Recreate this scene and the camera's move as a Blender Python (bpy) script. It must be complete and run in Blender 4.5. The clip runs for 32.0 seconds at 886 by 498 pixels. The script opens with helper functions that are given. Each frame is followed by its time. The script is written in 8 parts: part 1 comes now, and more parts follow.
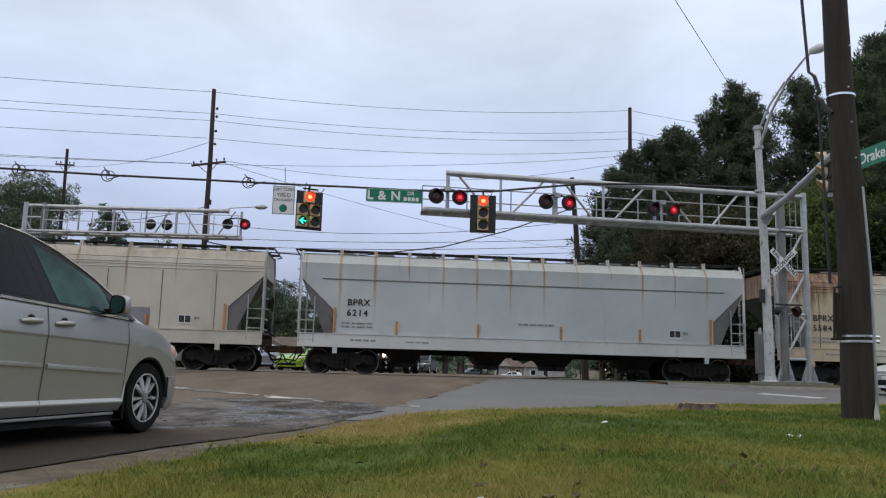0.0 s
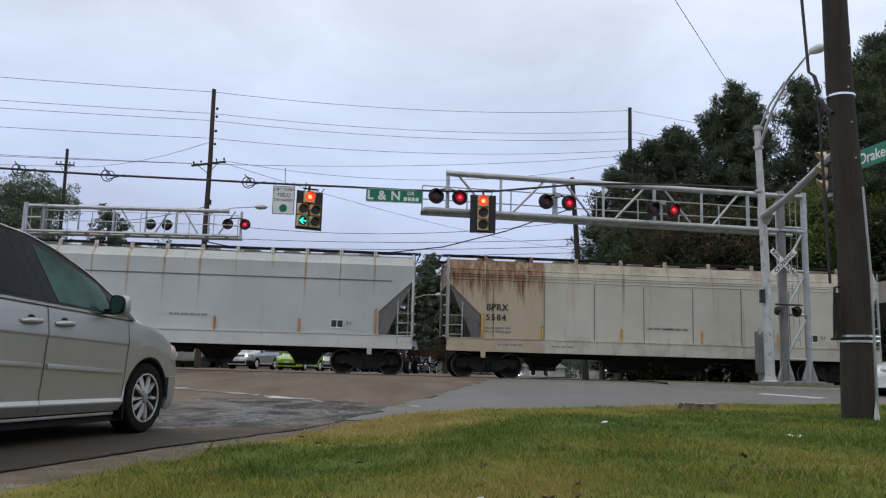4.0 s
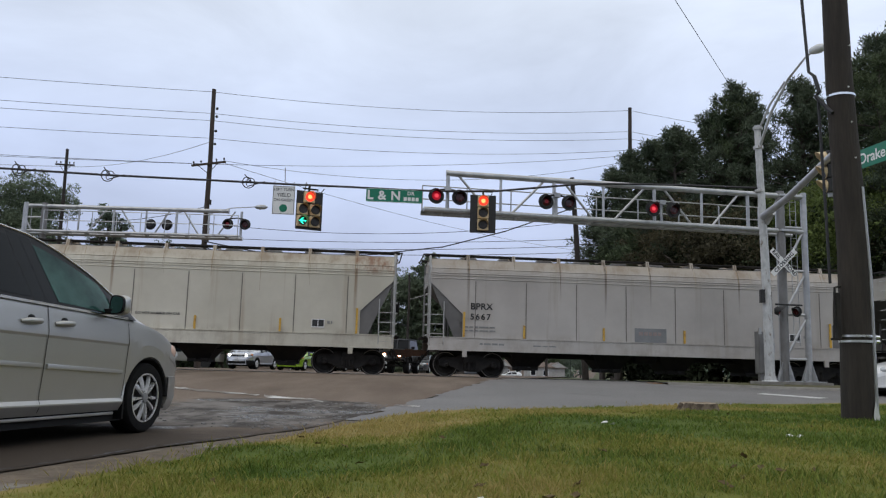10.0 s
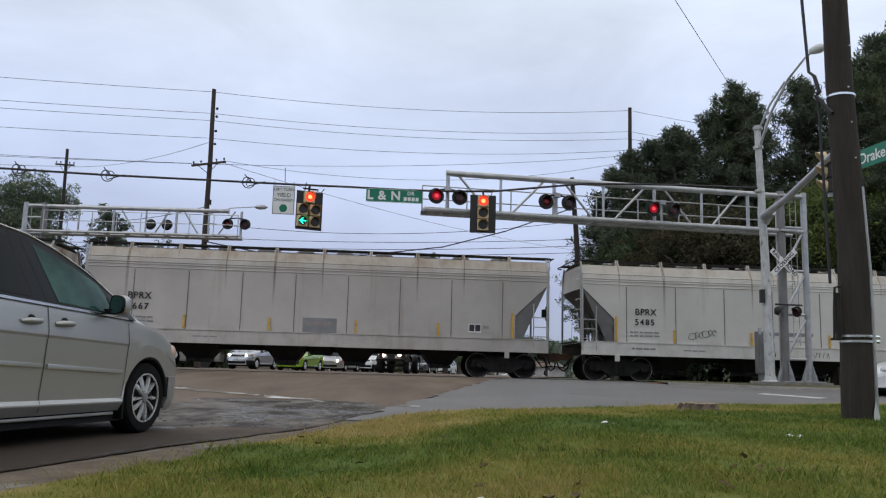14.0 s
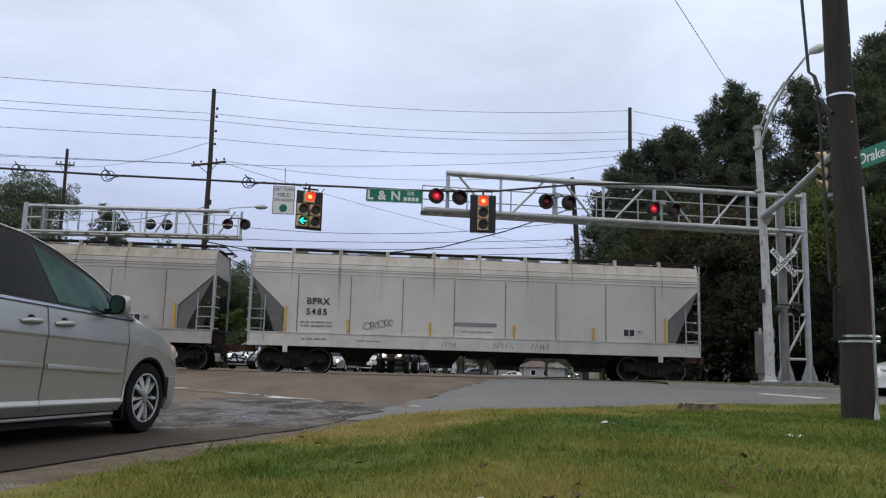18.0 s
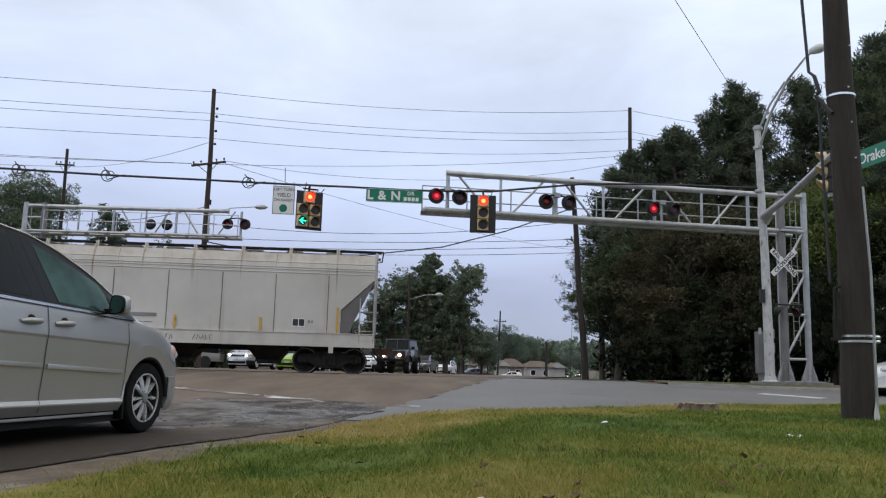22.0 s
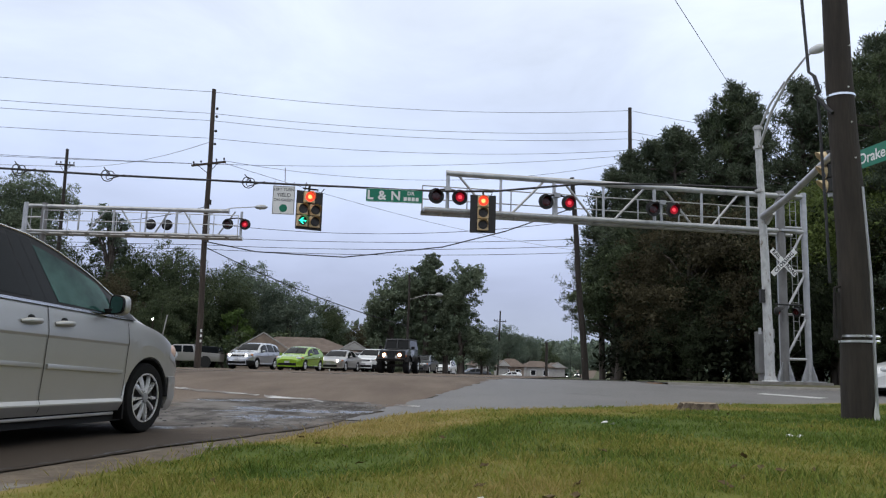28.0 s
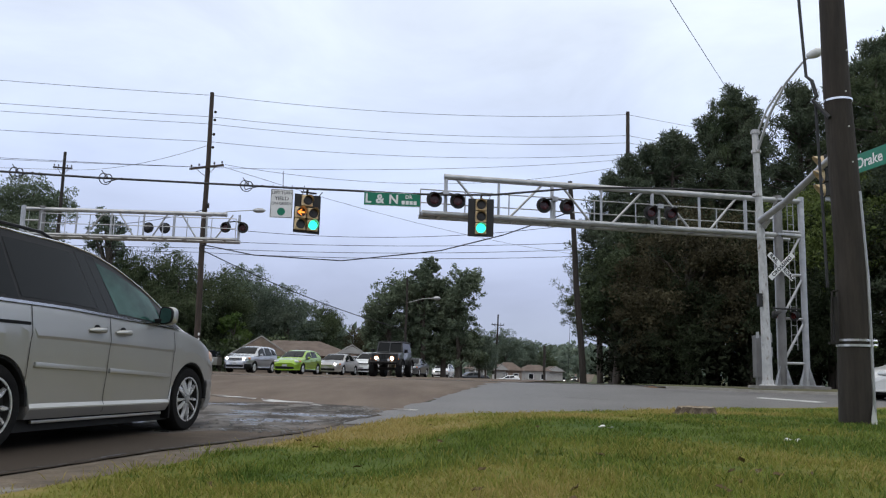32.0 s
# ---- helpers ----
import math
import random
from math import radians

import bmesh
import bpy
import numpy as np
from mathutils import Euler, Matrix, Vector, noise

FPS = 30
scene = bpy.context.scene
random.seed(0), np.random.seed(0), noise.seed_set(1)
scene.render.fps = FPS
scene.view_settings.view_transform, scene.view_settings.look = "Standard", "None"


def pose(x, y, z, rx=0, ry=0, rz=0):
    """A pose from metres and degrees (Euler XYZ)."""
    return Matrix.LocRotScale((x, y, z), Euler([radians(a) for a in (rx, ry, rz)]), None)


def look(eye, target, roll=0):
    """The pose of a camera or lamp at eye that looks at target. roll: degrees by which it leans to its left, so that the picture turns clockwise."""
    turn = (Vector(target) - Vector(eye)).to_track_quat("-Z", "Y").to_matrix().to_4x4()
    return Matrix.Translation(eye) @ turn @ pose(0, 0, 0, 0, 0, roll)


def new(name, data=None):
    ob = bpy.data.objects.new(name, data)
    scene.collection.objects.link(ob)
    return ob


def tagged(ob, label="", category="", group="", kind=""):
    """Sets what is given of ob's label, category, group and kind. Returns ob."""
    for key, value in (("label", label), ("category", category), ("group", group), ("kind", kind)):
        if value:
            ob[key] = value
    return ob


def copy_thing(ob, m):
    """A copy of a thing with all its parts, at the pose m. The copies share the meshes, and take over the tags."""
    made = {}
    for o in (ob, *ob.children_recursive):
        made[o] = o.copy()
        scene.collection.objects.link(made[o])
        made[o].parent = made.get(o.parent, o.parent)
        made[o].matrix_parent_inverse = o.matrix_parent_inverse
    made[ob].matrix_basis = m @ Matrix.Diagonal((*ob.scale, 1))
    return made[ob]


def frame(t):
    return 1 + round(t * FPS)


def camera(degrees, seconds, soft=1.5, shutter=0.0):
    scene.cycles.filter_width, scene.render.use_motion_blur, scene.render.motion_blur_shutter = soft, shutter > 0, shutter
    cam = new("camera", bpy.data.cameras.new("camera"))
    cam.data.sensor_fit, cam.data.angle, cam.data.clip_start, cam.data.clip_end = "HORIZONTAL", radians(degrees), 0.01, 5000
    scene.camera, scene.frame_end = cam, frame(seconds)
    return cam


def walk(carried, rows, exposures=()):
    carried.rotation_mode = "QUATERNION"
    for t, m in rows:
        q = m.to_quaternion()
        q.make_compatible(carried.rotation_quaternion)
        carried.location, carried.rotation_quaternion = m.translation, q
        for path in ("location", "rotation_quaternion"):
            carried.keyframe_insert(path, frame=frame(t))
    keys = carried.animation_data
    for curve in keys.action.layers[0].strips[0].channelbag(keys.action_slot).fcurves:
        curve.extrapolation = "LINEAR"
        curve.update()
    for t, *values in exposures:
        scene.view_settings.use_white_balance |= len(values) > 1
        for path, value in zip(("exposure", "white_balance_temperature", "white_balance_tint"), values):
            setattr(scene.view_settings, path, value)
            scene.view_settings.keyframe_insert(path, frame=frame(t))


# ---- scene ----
# A still camera low on a lawn beside a road, looking across a level crossing.
EYE = Vector((0.0, 0.0, 0.70))


def aim(yaw, pitch, roll):
    """Yaw to the right, pitch upwards and roll, in degrees."""
    a, b = radians(yaw), radians(pitch)
    d = Vector((math.sin(a) * math.cos(b), math.cos(a) * math.cos(b), math.sin(b)))
    return look(EYE, EYE + d * 10, roll)


cam = camera(56.79, 32.0, soft=1.2)
walk(cam, [(0.0, aim(0, 8.473, 1.547)), (30.5, aim(0, 8.473, 1.547)), (31.0, aim(0.115, 8.56, 1.55)),
           (31.5, aim(0.125, 8.61, 1.57)), (32.0, aim(0.14, 8.73, 1.60))],
     exposures=[(0.0, -0.03), (15.5, -0.03), (19.0, 0.02), (22.0, 0.08), (24.5, 0.15), (32.0, 0.15)])

# ---- overcast sky and a wide, weak sun behind the camera ----
SUN_AZ, SUN_EL = radians(215), radians(48)
world = bpy.data.worlds.new("overcast_sky")
scene.world = world
world.use_nodes = True
nt = world.node_tree
nt.nodes.clear()


def node(tree, kind, **values):
    n = tree.nodes.new(kind)
    for key, v in values.items():
        if key in n.inputs:
            n.inputs[key].default_value = v
    return n


wo = nt.nodes.new("ShaderNodeOutputWorld")
wb = nt.nodes.new("ShaderNodeBackground")
sky = nt.nodes.new("ShaderNodeTexSky")
sky.sky_type, sky.sun_disc = "NISHITA", False
sky.sun_elevation, sky.sun_rotation = SUN_EL, SUN_AZ
sky.dust_density = 4.0
tc = nt.nodes.new("ShaderNodeTexCoord")
sep = nt.nodes.new("ShaderNodeSeparateXYZ")
nt.links.new(tc.outputs["Generated"], sep.inputs[0])
ramp = nt.nodes.new("ShaderNodeValToRGB")
els = ramp.color_ramp.elements
els[0].position, els[0].color = 0.0, (0.43, 0.49, 0.61, 1)
els[1].position, els[1].color = 1.0, (1.16, 1.14, 1.08, 1)
for p, c in ((0.10, (0.495, 0.56, 0.775, 1)), (0.24, (0.68, 0.785, 1.05, 1)), (0.46, (0.86, 0.945, 1.08, 1))):
    e = els.new(p)
    e.color = c
nt.links.new(sep.outputs["Z"], ramp.inputs[0])
mp = nt.nodes.new("ShaderNodeMapping")
mp.inputs["Scale"].default_value = (1.0, 1.0, 2.6)
nt.links.new(tc.outputs["Generated"], mp.inputs[0])
nz = node(nt, "ShaderNodeTexNoise", Scale=3.0, Detail=6.0, Roughness=0.55, Distortion=0.4)
nt.links.new(mp.outputs[0], nz.inputs["Vector"])
rng = nt.nodes.new("ShaderNodeMapRange")
rng.inputs["From Min"].default_value, rng.inputs["From Max"].default_value = 0.32, 0.68
rng.inputs["To Min"].default_value, rng.inputs["To Max"].default_value = 0.87, 1.12
nt.links.new(nz.outputs["Fac"], rng.inputs["Value"])
mul = nt.nodes.new("ShaderNodeVectorMath")
mul.operation = "SCALE"
nt.links.new(ramp.outputs[0], mul.inputs[0])
nt.links.new(rng.outputs[0], mul.inputs["Scale"])
sc = nt.nodes.new("ShaderNodeVectorMath")
sc.operation = "SCALE"
sc.inputs["Scale"].default_value = 0.06
nt.links.new(sky.outputs[0], sc.inputs[0])
mixw = nt.nodes.new("ShaderNodeMix")
mixw.data_type = "RGBA"
mixw.inputs["Factor"].default_value = 0.9
nt.links.new(sc.outputs[0], mixw.inputs["A"])
nt.links.new(mul.outputs[0], mixw.inputs["B"])
nt.links.new(mixw.outputs["Result"], wb.inputs["Color"])
wb.inputs["Strength"].default_value = 1.0
nt.links.new(wb.outputs[0], wo.inputs[0])

sun = new("sun", bpy.data.lights.new("sun", "SUN"))
sun.data.energy, sun.data.angle, sun.data.color = 0.25, radians(40), (1.0, 0.97, 0.93)
sun.matrix_world = look((30 * math.sin(SUN_AZ), 30 * math.cos(SUN_AZ), 30 * math.tan(SUN_EL)), (0, 0, 0))

# ---- materials ----


def mat(name, a, b=None, scale=4.0, rough=0.6, metal=0.0, bump=0.0, bscale=None, fine=None, rvar=0.1,
        stain=None, stain_scale=1.0, stain_at=0.58, island=0.0, stretch=(1, 1, 1), coat=0.0, spec=0.5, where="Object"):
    """A procedural surface: colour from a to b by noise, a finer grain, stains of a third colour, and relief."""
    m = bpy.data.materials.new(name)
    m.use_nodes = True
    t = m.node_tree
    bs = t.nodes["Principled BSDF"]
    co = t.nodes.new("ShaderNodeTexCoord")
    ma = t.nodes.new("ShaderNodeMapping")
    ma.inputs["Scale"].default_value = stretch
    t.links.new(co.outputs[where], ma.inputs[0])
    b = b or tuple(min(1, c * 1.15) for c in a)
    n1 = node(t, "ShaderNodeTexNoise", Scale=scale, Detail=6.0, Roughness=0.6)
    t.links.new(ma.outputs[0], n1.inputs["Vector"])
    r1 = t.nodes.new("ShaderNodeValToRGB")
    r1.color_ramp.elements[0].position, r1.color_ramp.elements[0].color = 0.34, (*a, 1)
    r1.color_ramp.elements[1].position, r1.color_ramp.elements[1].color = 0.66, (*b, 1)
    t.links.new(n1.outputs["Fac"], r1.inputs[0])
    col = r1.outputs[0]

    def blend(fac, base, other, mode="MIX"):
        x = t.nodes.new("ShaderNodeMix")
        x.data_type, x.blend_type = "RGBA", mode
        if hasattr(fac, "links"):
            t.links.new(fac, x.inputs["Factor"])
        else:
            x.inputs["Factor"].default_value = fac
        t.links.new(base, x.inputs["A"])
        if hasattr(other, "links"):
            t.links.new(other, x.inputs["B"])
        else:
            x.inputs["B"].default_value = (*other, 1)
        return x.outputs["Result"]

    if stain:
        n2 = node(t, "ShaderNodeTexNoise", Scale=stain_scale, Detail=7.0, Roughness=0.65)
        t.links.new(ma.outputs[0], n2.inputs["Vector"])
        r2 = t.nodes.new("ShaderNodeMapRange")
        r2.inputs["From Min"].default_value, r2.inputs["From Max"].default_value = stain_at, stain_at + 0.12
        t.links.new(n2.outputs["Fac"], r2.inputs["Value"])
        col = blend(r2.outputs[0], col, stain)
    if fine:
        n3 = node(t, "ShaderNodeTexNoise", Scale=fine, Detail=3.0)
        t.links.new(ma.outputs[0], n3.inputs["Vector"])
        r3 = t.nodes.new("ShaderNodeMapRange")
        r3.inputs["To Min"].default_value, r3.inputs["To Max"].default_value = 0.72, 1.28
        t.links.new(n3.outputs["Fac"], r3.inputs["Value"])
        v = t.nodes.new("ShaderNodeVectorMath")
        v.operation = "SCALE"
        t.links.new(col, v.inputs[0])
        t.links.new(r3.outputs[0], v.inputs["Scale"])
        col = v.outputs[0]
    if island:
        g = t.nodes.new("ShaderNodeNewGeometry")
        r4 = t.nodes.new("ShaderNodeMapRange")
        r4.inputs["To Min"].default_value, r4.inputs["To Max"].default_value = 1 - island, 1 + island
        t.links.new(g.outputs["Random Per Island"], r4.inputs["Value"])
        v = t.nodes.new("ShaderNodeVectorMath")
        v.operation = "SCALE"
        t.links.new(col, v.inputs[0])
        t.links.new(r4.outputs[0], v.inputs["Scale"])
        col = v.outputs[0]
    t.links.new(col, bs.inputs["Base Color"])
    rr = t.nodes.new("ShaderNodeMapRange")
    rr.inputs["To Min"].default_value, rr.inputs["To Max"].default_value = max(0.02, rough - rvar), min(1, rough + rvar)
    t.links.new(n1.outputs["Fac"], rr.inputs["Value"])
    t.links.new(rr.outputs[0], bs.inputs["Roughness"])
    bs.inputs["Metallic"].default_value = metal
    bs.inputs["Coat Weight"].default_value = coat
    bs.inputs["Coat Roughness"].default_value = 0.06
    bs.inputs["Specular IOR Level"].default_value = spec
    if bump:
        n4 = node(t, "ShaderNodeTexNoise", Scale=bscale or scale * 6, Detail=5.0)
        t.links.new(ma.outputs[0], n4.inputs["Vector"])
        bu = node(t, "ShaderNodeBump", Strength=bump, Distance=0.02)
        t.links.new(n4.outputs["Fac"], bu.inputs["Height"])
        t.links.new(bu.outputs[0], bs.inputs["Normal"])
    return m


def glow(name, c, s):
    m = bpy.data.materials.new(name)
    m.use_nodes = True
    bs = m.node_tree.nodes["Principled BSDF"]
    bs.inputs["Base Color"].default_value = (*c, 1)
    bs.inputs["Emission Color"].default_value = (*c, 1)
    bs.inputs["Emission Strength"].default_value = s
    return m


def glassy(name, c, rough=0.03, through_it=0.0):
    m = bpy.data.materials.new(name)
    m.use_nodes = True
    bs = m.node_tree.nodes["Principled BSDF"]
    bs.inputs["Base Color"].default_value = (*c, 1)
    bs.inputs["Roughness"].default_value = rough
    bs.inputs["Transmission Weight"].default_value = through_it
    bs.inputs["IOR"].default_value = 1.18
    return m


M = {}
M["asphalt"] = mat("brown_asphalt", (0.122, 0.092, 0.070), (0.190, 0.150, 0.118), 0.8, 0.8, bump=0.4, bscale=60, fine=45,
                   stain=(0.092, 0.072, 0.057), stain_scale=0.22, stain_at=0.57, rvar=0.1, spec=0.22, stretch=(1.3, 0.3, 1))


def broken_patch(m):
    """A worn-through, damp stretch of the asphalt about (-2.5, 12.2), greyer and mottled, with films of water."""
    t = m.node_tree
    bs = t.nodes["Principled BSDF"]
    co = t.nodes.new("ShaderNodeTexCoord")
    ma = t.nodes.new("ShaderNodeMapping")
    ma.vector_type = "TEXTURE"
    ma.inputs["Location"].default_value = (-2.6, 12.1, 0)
    ma.inputs["Rotation"].default_value = (0, 0, -0.197)
    ma.inputs["Scale"].default_value = (1.9, 3.0, 100)
    t.links.new(co.outputs["Object"], ma.inputs[0])
    ln = t.nodes.new("ShaderNodeVectorMath")
    ln.operation = "LENGTH"
    t.links.new(ma.outputs[0], ln.inputs[0])

    def noise_of(scale, detail=6.0, stretch=(0.7, 1.0, 1)):
        mp_ = t.nodes.new("ShaderNodeMapping")
        mp_.inputs["Scale"].default_value = stretch
        t.links.new(co.outputs["Object"], mp_.inputs[0])
        n = node(t, "ShaderNodeTexNoise", Scale=scale, Detail=detail, Roughness=0.62)
        t.links.new(mp_.outputs[0], n.inputs["Vector"])
        return n.outputs["Fac"]

    def calc(op, a, b):
        n = t.nodes.new("ShaderNodeMath")
        n.operation = op
        for k, v in enumerate((a, b)):
            if hasattr(v, "links"):
                t.links.new(v, n.inputs[k])
            else:
                n.inputs[k].default_value = v
        return n.outputs[0]

    def span_(v, lo, hi, a=0.0, b=1.0):
        n = t.nodes.new("ShaderNodeMapRange")
        n.interpolation_type = "SMOOTHSTEP"
        for key, q in (("From Min", lo), ("From Max", hi), ("To Min", a), ("To Max", b)):
            n.inputs[key].default_value = q
        t.links.new(v, n.inputs["Value"])
        return n.outputs[0]

    def mix(f, a, b):
        n = t.nodes.new("ShaderNodeMix")
        n.data_type = "RGBA"
        t.links.new(f, n.inputs["Factor"])
        for key, v in (("A", a), ("B", b)):
            if hasattr(v, "links"):
                t.links.new(v, n.inputs[key])
            else:
                n.inputs[key].default_value = (*v, 1)
        return n.outputs["Result"]

    reach = calc("ADD", ln.outputs["Value"], calc("MULTIPLY", calc("SUBTRACT", noise_of(0.9), 0.5), 1.6))
    mask = span_(reach, 1.12, 0.78)
    grit = mix(span_(noise_of(2.0, 8.0, (1.0, 0.55, 1)), 0.36, 0.64), (0.040, 0.036, 0.033), (0.185, 0.172, 0.160))
    grit = mix(span_(noise_of(0.9, 7.0, (1.1, 0.5, 1)), 0.54, 0.60), grit, (0.036, 0.032, 0.029))
    film = calc("MULTIPLY", span_(reach, 1.0, 0.8), span_(noise_of(1.15, 5.0, (0.5, 0.95, 1)), 0.54, 0.60))
    src = bs.inputs["Base Color"].links[0].from_socket
    # damp near lane, with the shade round the van painted into its colour
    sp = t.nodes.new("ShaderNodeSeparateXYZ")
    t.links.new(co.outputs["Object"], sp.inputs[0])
    damp_shade = span_(calc("ADD", sp.outputs["Y"], calc("MULTIPLY", calc("SUBTRACT", noise_of(0.6), 0.5), 9.0)), 11.5, 7.5, 0.0, 0.88)
    src = mix(damp_shade, src, (0.046, 0.037, 0.030))
    col = mix(calc("MULTIPLY", mask, 0.9), src, grit)
    t.links.new(mix(film, col, (0.085, 0.082, 0.080)), bs.inputs["Base Color"])
    rough = bs.inputs["Roughness"].links[0].from_socket
    t.links.new(calc("MULTIPLY", rough, span_(film, 0.0, 1.0, 1.0, 0.28)), bs.inputs["Roughness"])
    t.links.new(span_(film, 0.0, 1.0, 0.12, 0.5), bs.inputs["Specular IOR Level"])


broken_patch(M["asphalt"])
M["asphalt_grey"] = mat("grey_asphalt", (0.135, 0.13, 0.127), (0.19, 0.183, 0.178), 0.5, 0.6, bump=0.3, bscale=70, fine=50,
                        stain=(0.085, 0.08, 0.077), stain_scale=0.3, stain_at=0.6, rvar=0.14, spec=0.25)
M["line"] = mat("worn_white_line", (0.66, 0.65, 0.62), (0.48, 0.46, 0.43), 3, 0.5, bump=0.2, stain=(0.14, 0.115, 0.092), stain_scale=1.7, stain_at=0.40, spec=0.2, fine=12)


def turf(name, fine, island):
    """Grass from deep green over yellow-green to straw, by the dryness stored on the mesh, with mottling at two scales."""
    m = mat(name, (0.056, 0.092, 0.018), (0.102, 0.132, 0.029), 0.9, 0.9, bump=0.6, bscale=30, fine=fine, stain=(0.036, 0.058, 0.012),
            stain_scale=2.6, stain_at=0.58, island=island, spec=0.08)
    t = m.node_tree
    bs = t.nodes["Principled BSDF"]
    src = bs.inputs["Base Color"].links[0].from_socket
    at = t.nodes.new("ShaderNodeAttribute")
    at.attribute_name = "dry"
    co = t.nodes.new("ShaderNodeTexCoord")
    n = node(t, "ShaderNodeTexNoise", Scale=5.0, Detail=6.0, Roughness=0.65)
    t.links.new(co.outputs["Object"], n.inputs["Vector"])
    add = t.nodes.new("ShaderNodeMath")
    add.operation = "MULTIPLY_ADD"
    t.links.new(n.outputs["Fac"], add.inputs[0])
    add.inputs[1].default_value = 0.9
    t.links.new(at.outputs["Fac"], add.inputs[2])
    for lo, hi, top, c in ((0.62, 1.0, 0.8, (0.174, 0.168, 0.039)), (0.98, 1.35, 0.85, (0.262, 0.206, 0.082))):
        r = t.nodes.new("ShaderNodeMapRange")
        r.interpolation_type = "SMOOTHSTEP"
        for key, v in (("From Min", lo), ("From Max", hi), ("To Min", 0.0), ("To Max", top)):
            r.inputs[key].default_value = v
        t.links.new(add.outputs[0], r.inputs["Value"])
        x = t.nodes.new("ShaderNodeMix")
        x.data_type = "RGBA"
        t.links.new(r.outputs[0], x.inputs["Factor"])
        t.links.new(src, x.inputs["A"])
        x.inputs["B"].default_value = (*c, 1)
        src = x.outputs["Result"]
    t.links.new(src, bs.inputs["Base Color"])
    return m


M["lawn"] = turf("lawn_soil_and_turf", 30, 0.0)
M["blade"] = turf("grass_blade", None, 0.45)
M["dirt"] = mat("bare_dirt", (0.078, 0.060, 0.042), (0.165, 0.130, 0.094), 3.4, 0.9, bump=0.8, bscale=25, fine=30, stain=(0.21, 0.198, 0.172), stain_scale=1.8, stain_at=0.58)
M["verge"] = mat("far_ground", (0.05, 0.07, 0.025), (0.11, 0.10, 0.055), 0.12, 0.9, bump=0.5, bscale=4, fine=3, spec=0.2)
M["ballast"] = mat("ballast_stone", (0.10, 0.09, 0.08), (0.2, 0.185, 0.17), 9, 0.9, bump=1.0, bscale=18, fine=14)
M["concrete"] = mat("concrete", (0.165, 0.155, 0.138), (0.26, 0.248, 0.225), 3, 0.8, bump=0.3, stain=(0.2, 0.19, 0.17), stain_scale=1.5)
M["steel"] = mat("galvanised_steel", (0.38, 0.385, 0.39), (0.52, 0.522, 0.525), 3.0, 0.42, 0.65, bump=0.05, stain=(0.27, 0.27, 0.28), stain_scale=1.6)
M["steel_old"] = mat("darkened_galvanised_steel", (0.16, 0.155, 0.15), (0.27, 0.265, 0.26), 3.0, 0.55, 0.4, bump=0.05, stain=(0.12, 0.10, 0.085), stain_scale=2.2, stretch=(1, 1, 0.4))
M["line_fresh"] = mat("white_line_paint", (0.50, 0.50, 0.49), (0.62, 0.62, 0.60), 3, 0.5, bump=0.2, stain=(0.24, 0.23, 0.22), stain_scale=4.0, stain_at=0.56, spec=0.2)
M["whitepole"] = mat("weathered_white_paint_on_steel", (0.42, 0.43, 0.43), (0.58, 0.58, 0.57), 5, 0.55, bump=0.1,
                     stain=(0.20, 0.155, 0.12), stain_scale=9, stain_at=0.565, stretch=(1, 1, 0.4), fine=14)
M["creosote"] = mat("creosoted_pole_wood", (0.030, 0.022, 0.018), (0.075, 0.055, 0.042), 4, 0.85, bump=0.6, bscale=14, fine=22, stretch=(3, 3, 0.16))
M["polewood"] = mat("weathered_pole_wood", (0.024, 0.0195, 0.016), (0.044, 0.036, 0.030), 3, 0.9, bump=0.5, bscale=14, fine=12, stretch=(2.4, 2.4, 0.3))
M["cable"] = mat("black_cable", (0.025, 0.025, 0.028), None, 5, 0.6)
M["black"] = mat("flat_black_paint", (0.012, 0.012, 0.013), (0.028, 0.027, 0.027), 5, 0.6, bump=0.05)
M["yellowbox"] = mat("signal_yellow_housing", (0.60, 0.455, 0.255), (0.74, 0.585, 0.36), 5, 0.5, bump=0.05, stain=(0.25, 0.16, 0.07), stain_scale=5, stain_at=0.62)
M["green"] = mat("sign_green", (0.0, 0.16, 0.085), (0.0, 0.20, 0.11), 3, 0.4)
M["white"] = mat("sign_white", (0.74, 0.75, 0.74), (0.82, 0.82, 0.80), 4, 0.45, stain=(0.55, 0.54, 0.5), stain_scale=4, stain_at=0.62)
M["plate"] = mat("number_plate_blank", (0.34, 0.345, 0.35), (0.42, 0.42, 0.42), 8, 0.5)
M["signblack"] = mat("sign_black", (0.02, 0.02, 0.022), None, 5, 0.5)
M["rubber"] = mat("tyre_rubber", (0.008, 0.008, 0.0085), (0.016, 0.0155, 0.015), 9, 0.85, bump=0.2, spec=0.15)
M["chrome"] = mat("chrome", (0.7, 0.71, 0.72), None, 5, 0.15, 1.0, rvar=0.05)
M["alloy"] = mat("wheel_alloy", (0.66, 0.67, 0.68), (0.76, 0.77, 0.78), 5, 0.28, 0.6)
M["rust"] = mat("rusty_iron", (0.045, 0.028, 0.02), (0.12, 0.06, 0.035), 4, 0.85, bump=0.3, bscale=20)
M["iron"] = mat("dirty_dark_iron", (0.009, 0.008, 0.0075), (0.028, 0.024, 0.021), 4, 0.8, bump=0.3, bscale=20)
M["railtop"] = mat("rail_steel", (0.25, 0.22, 0.2), (0.42, 0.4, 0.38), 4, 0.35, 0.8)
M["glass_dark"] = glassy("dark_tinted_glass", (0.010, 0.012, 0.014), 0.03)
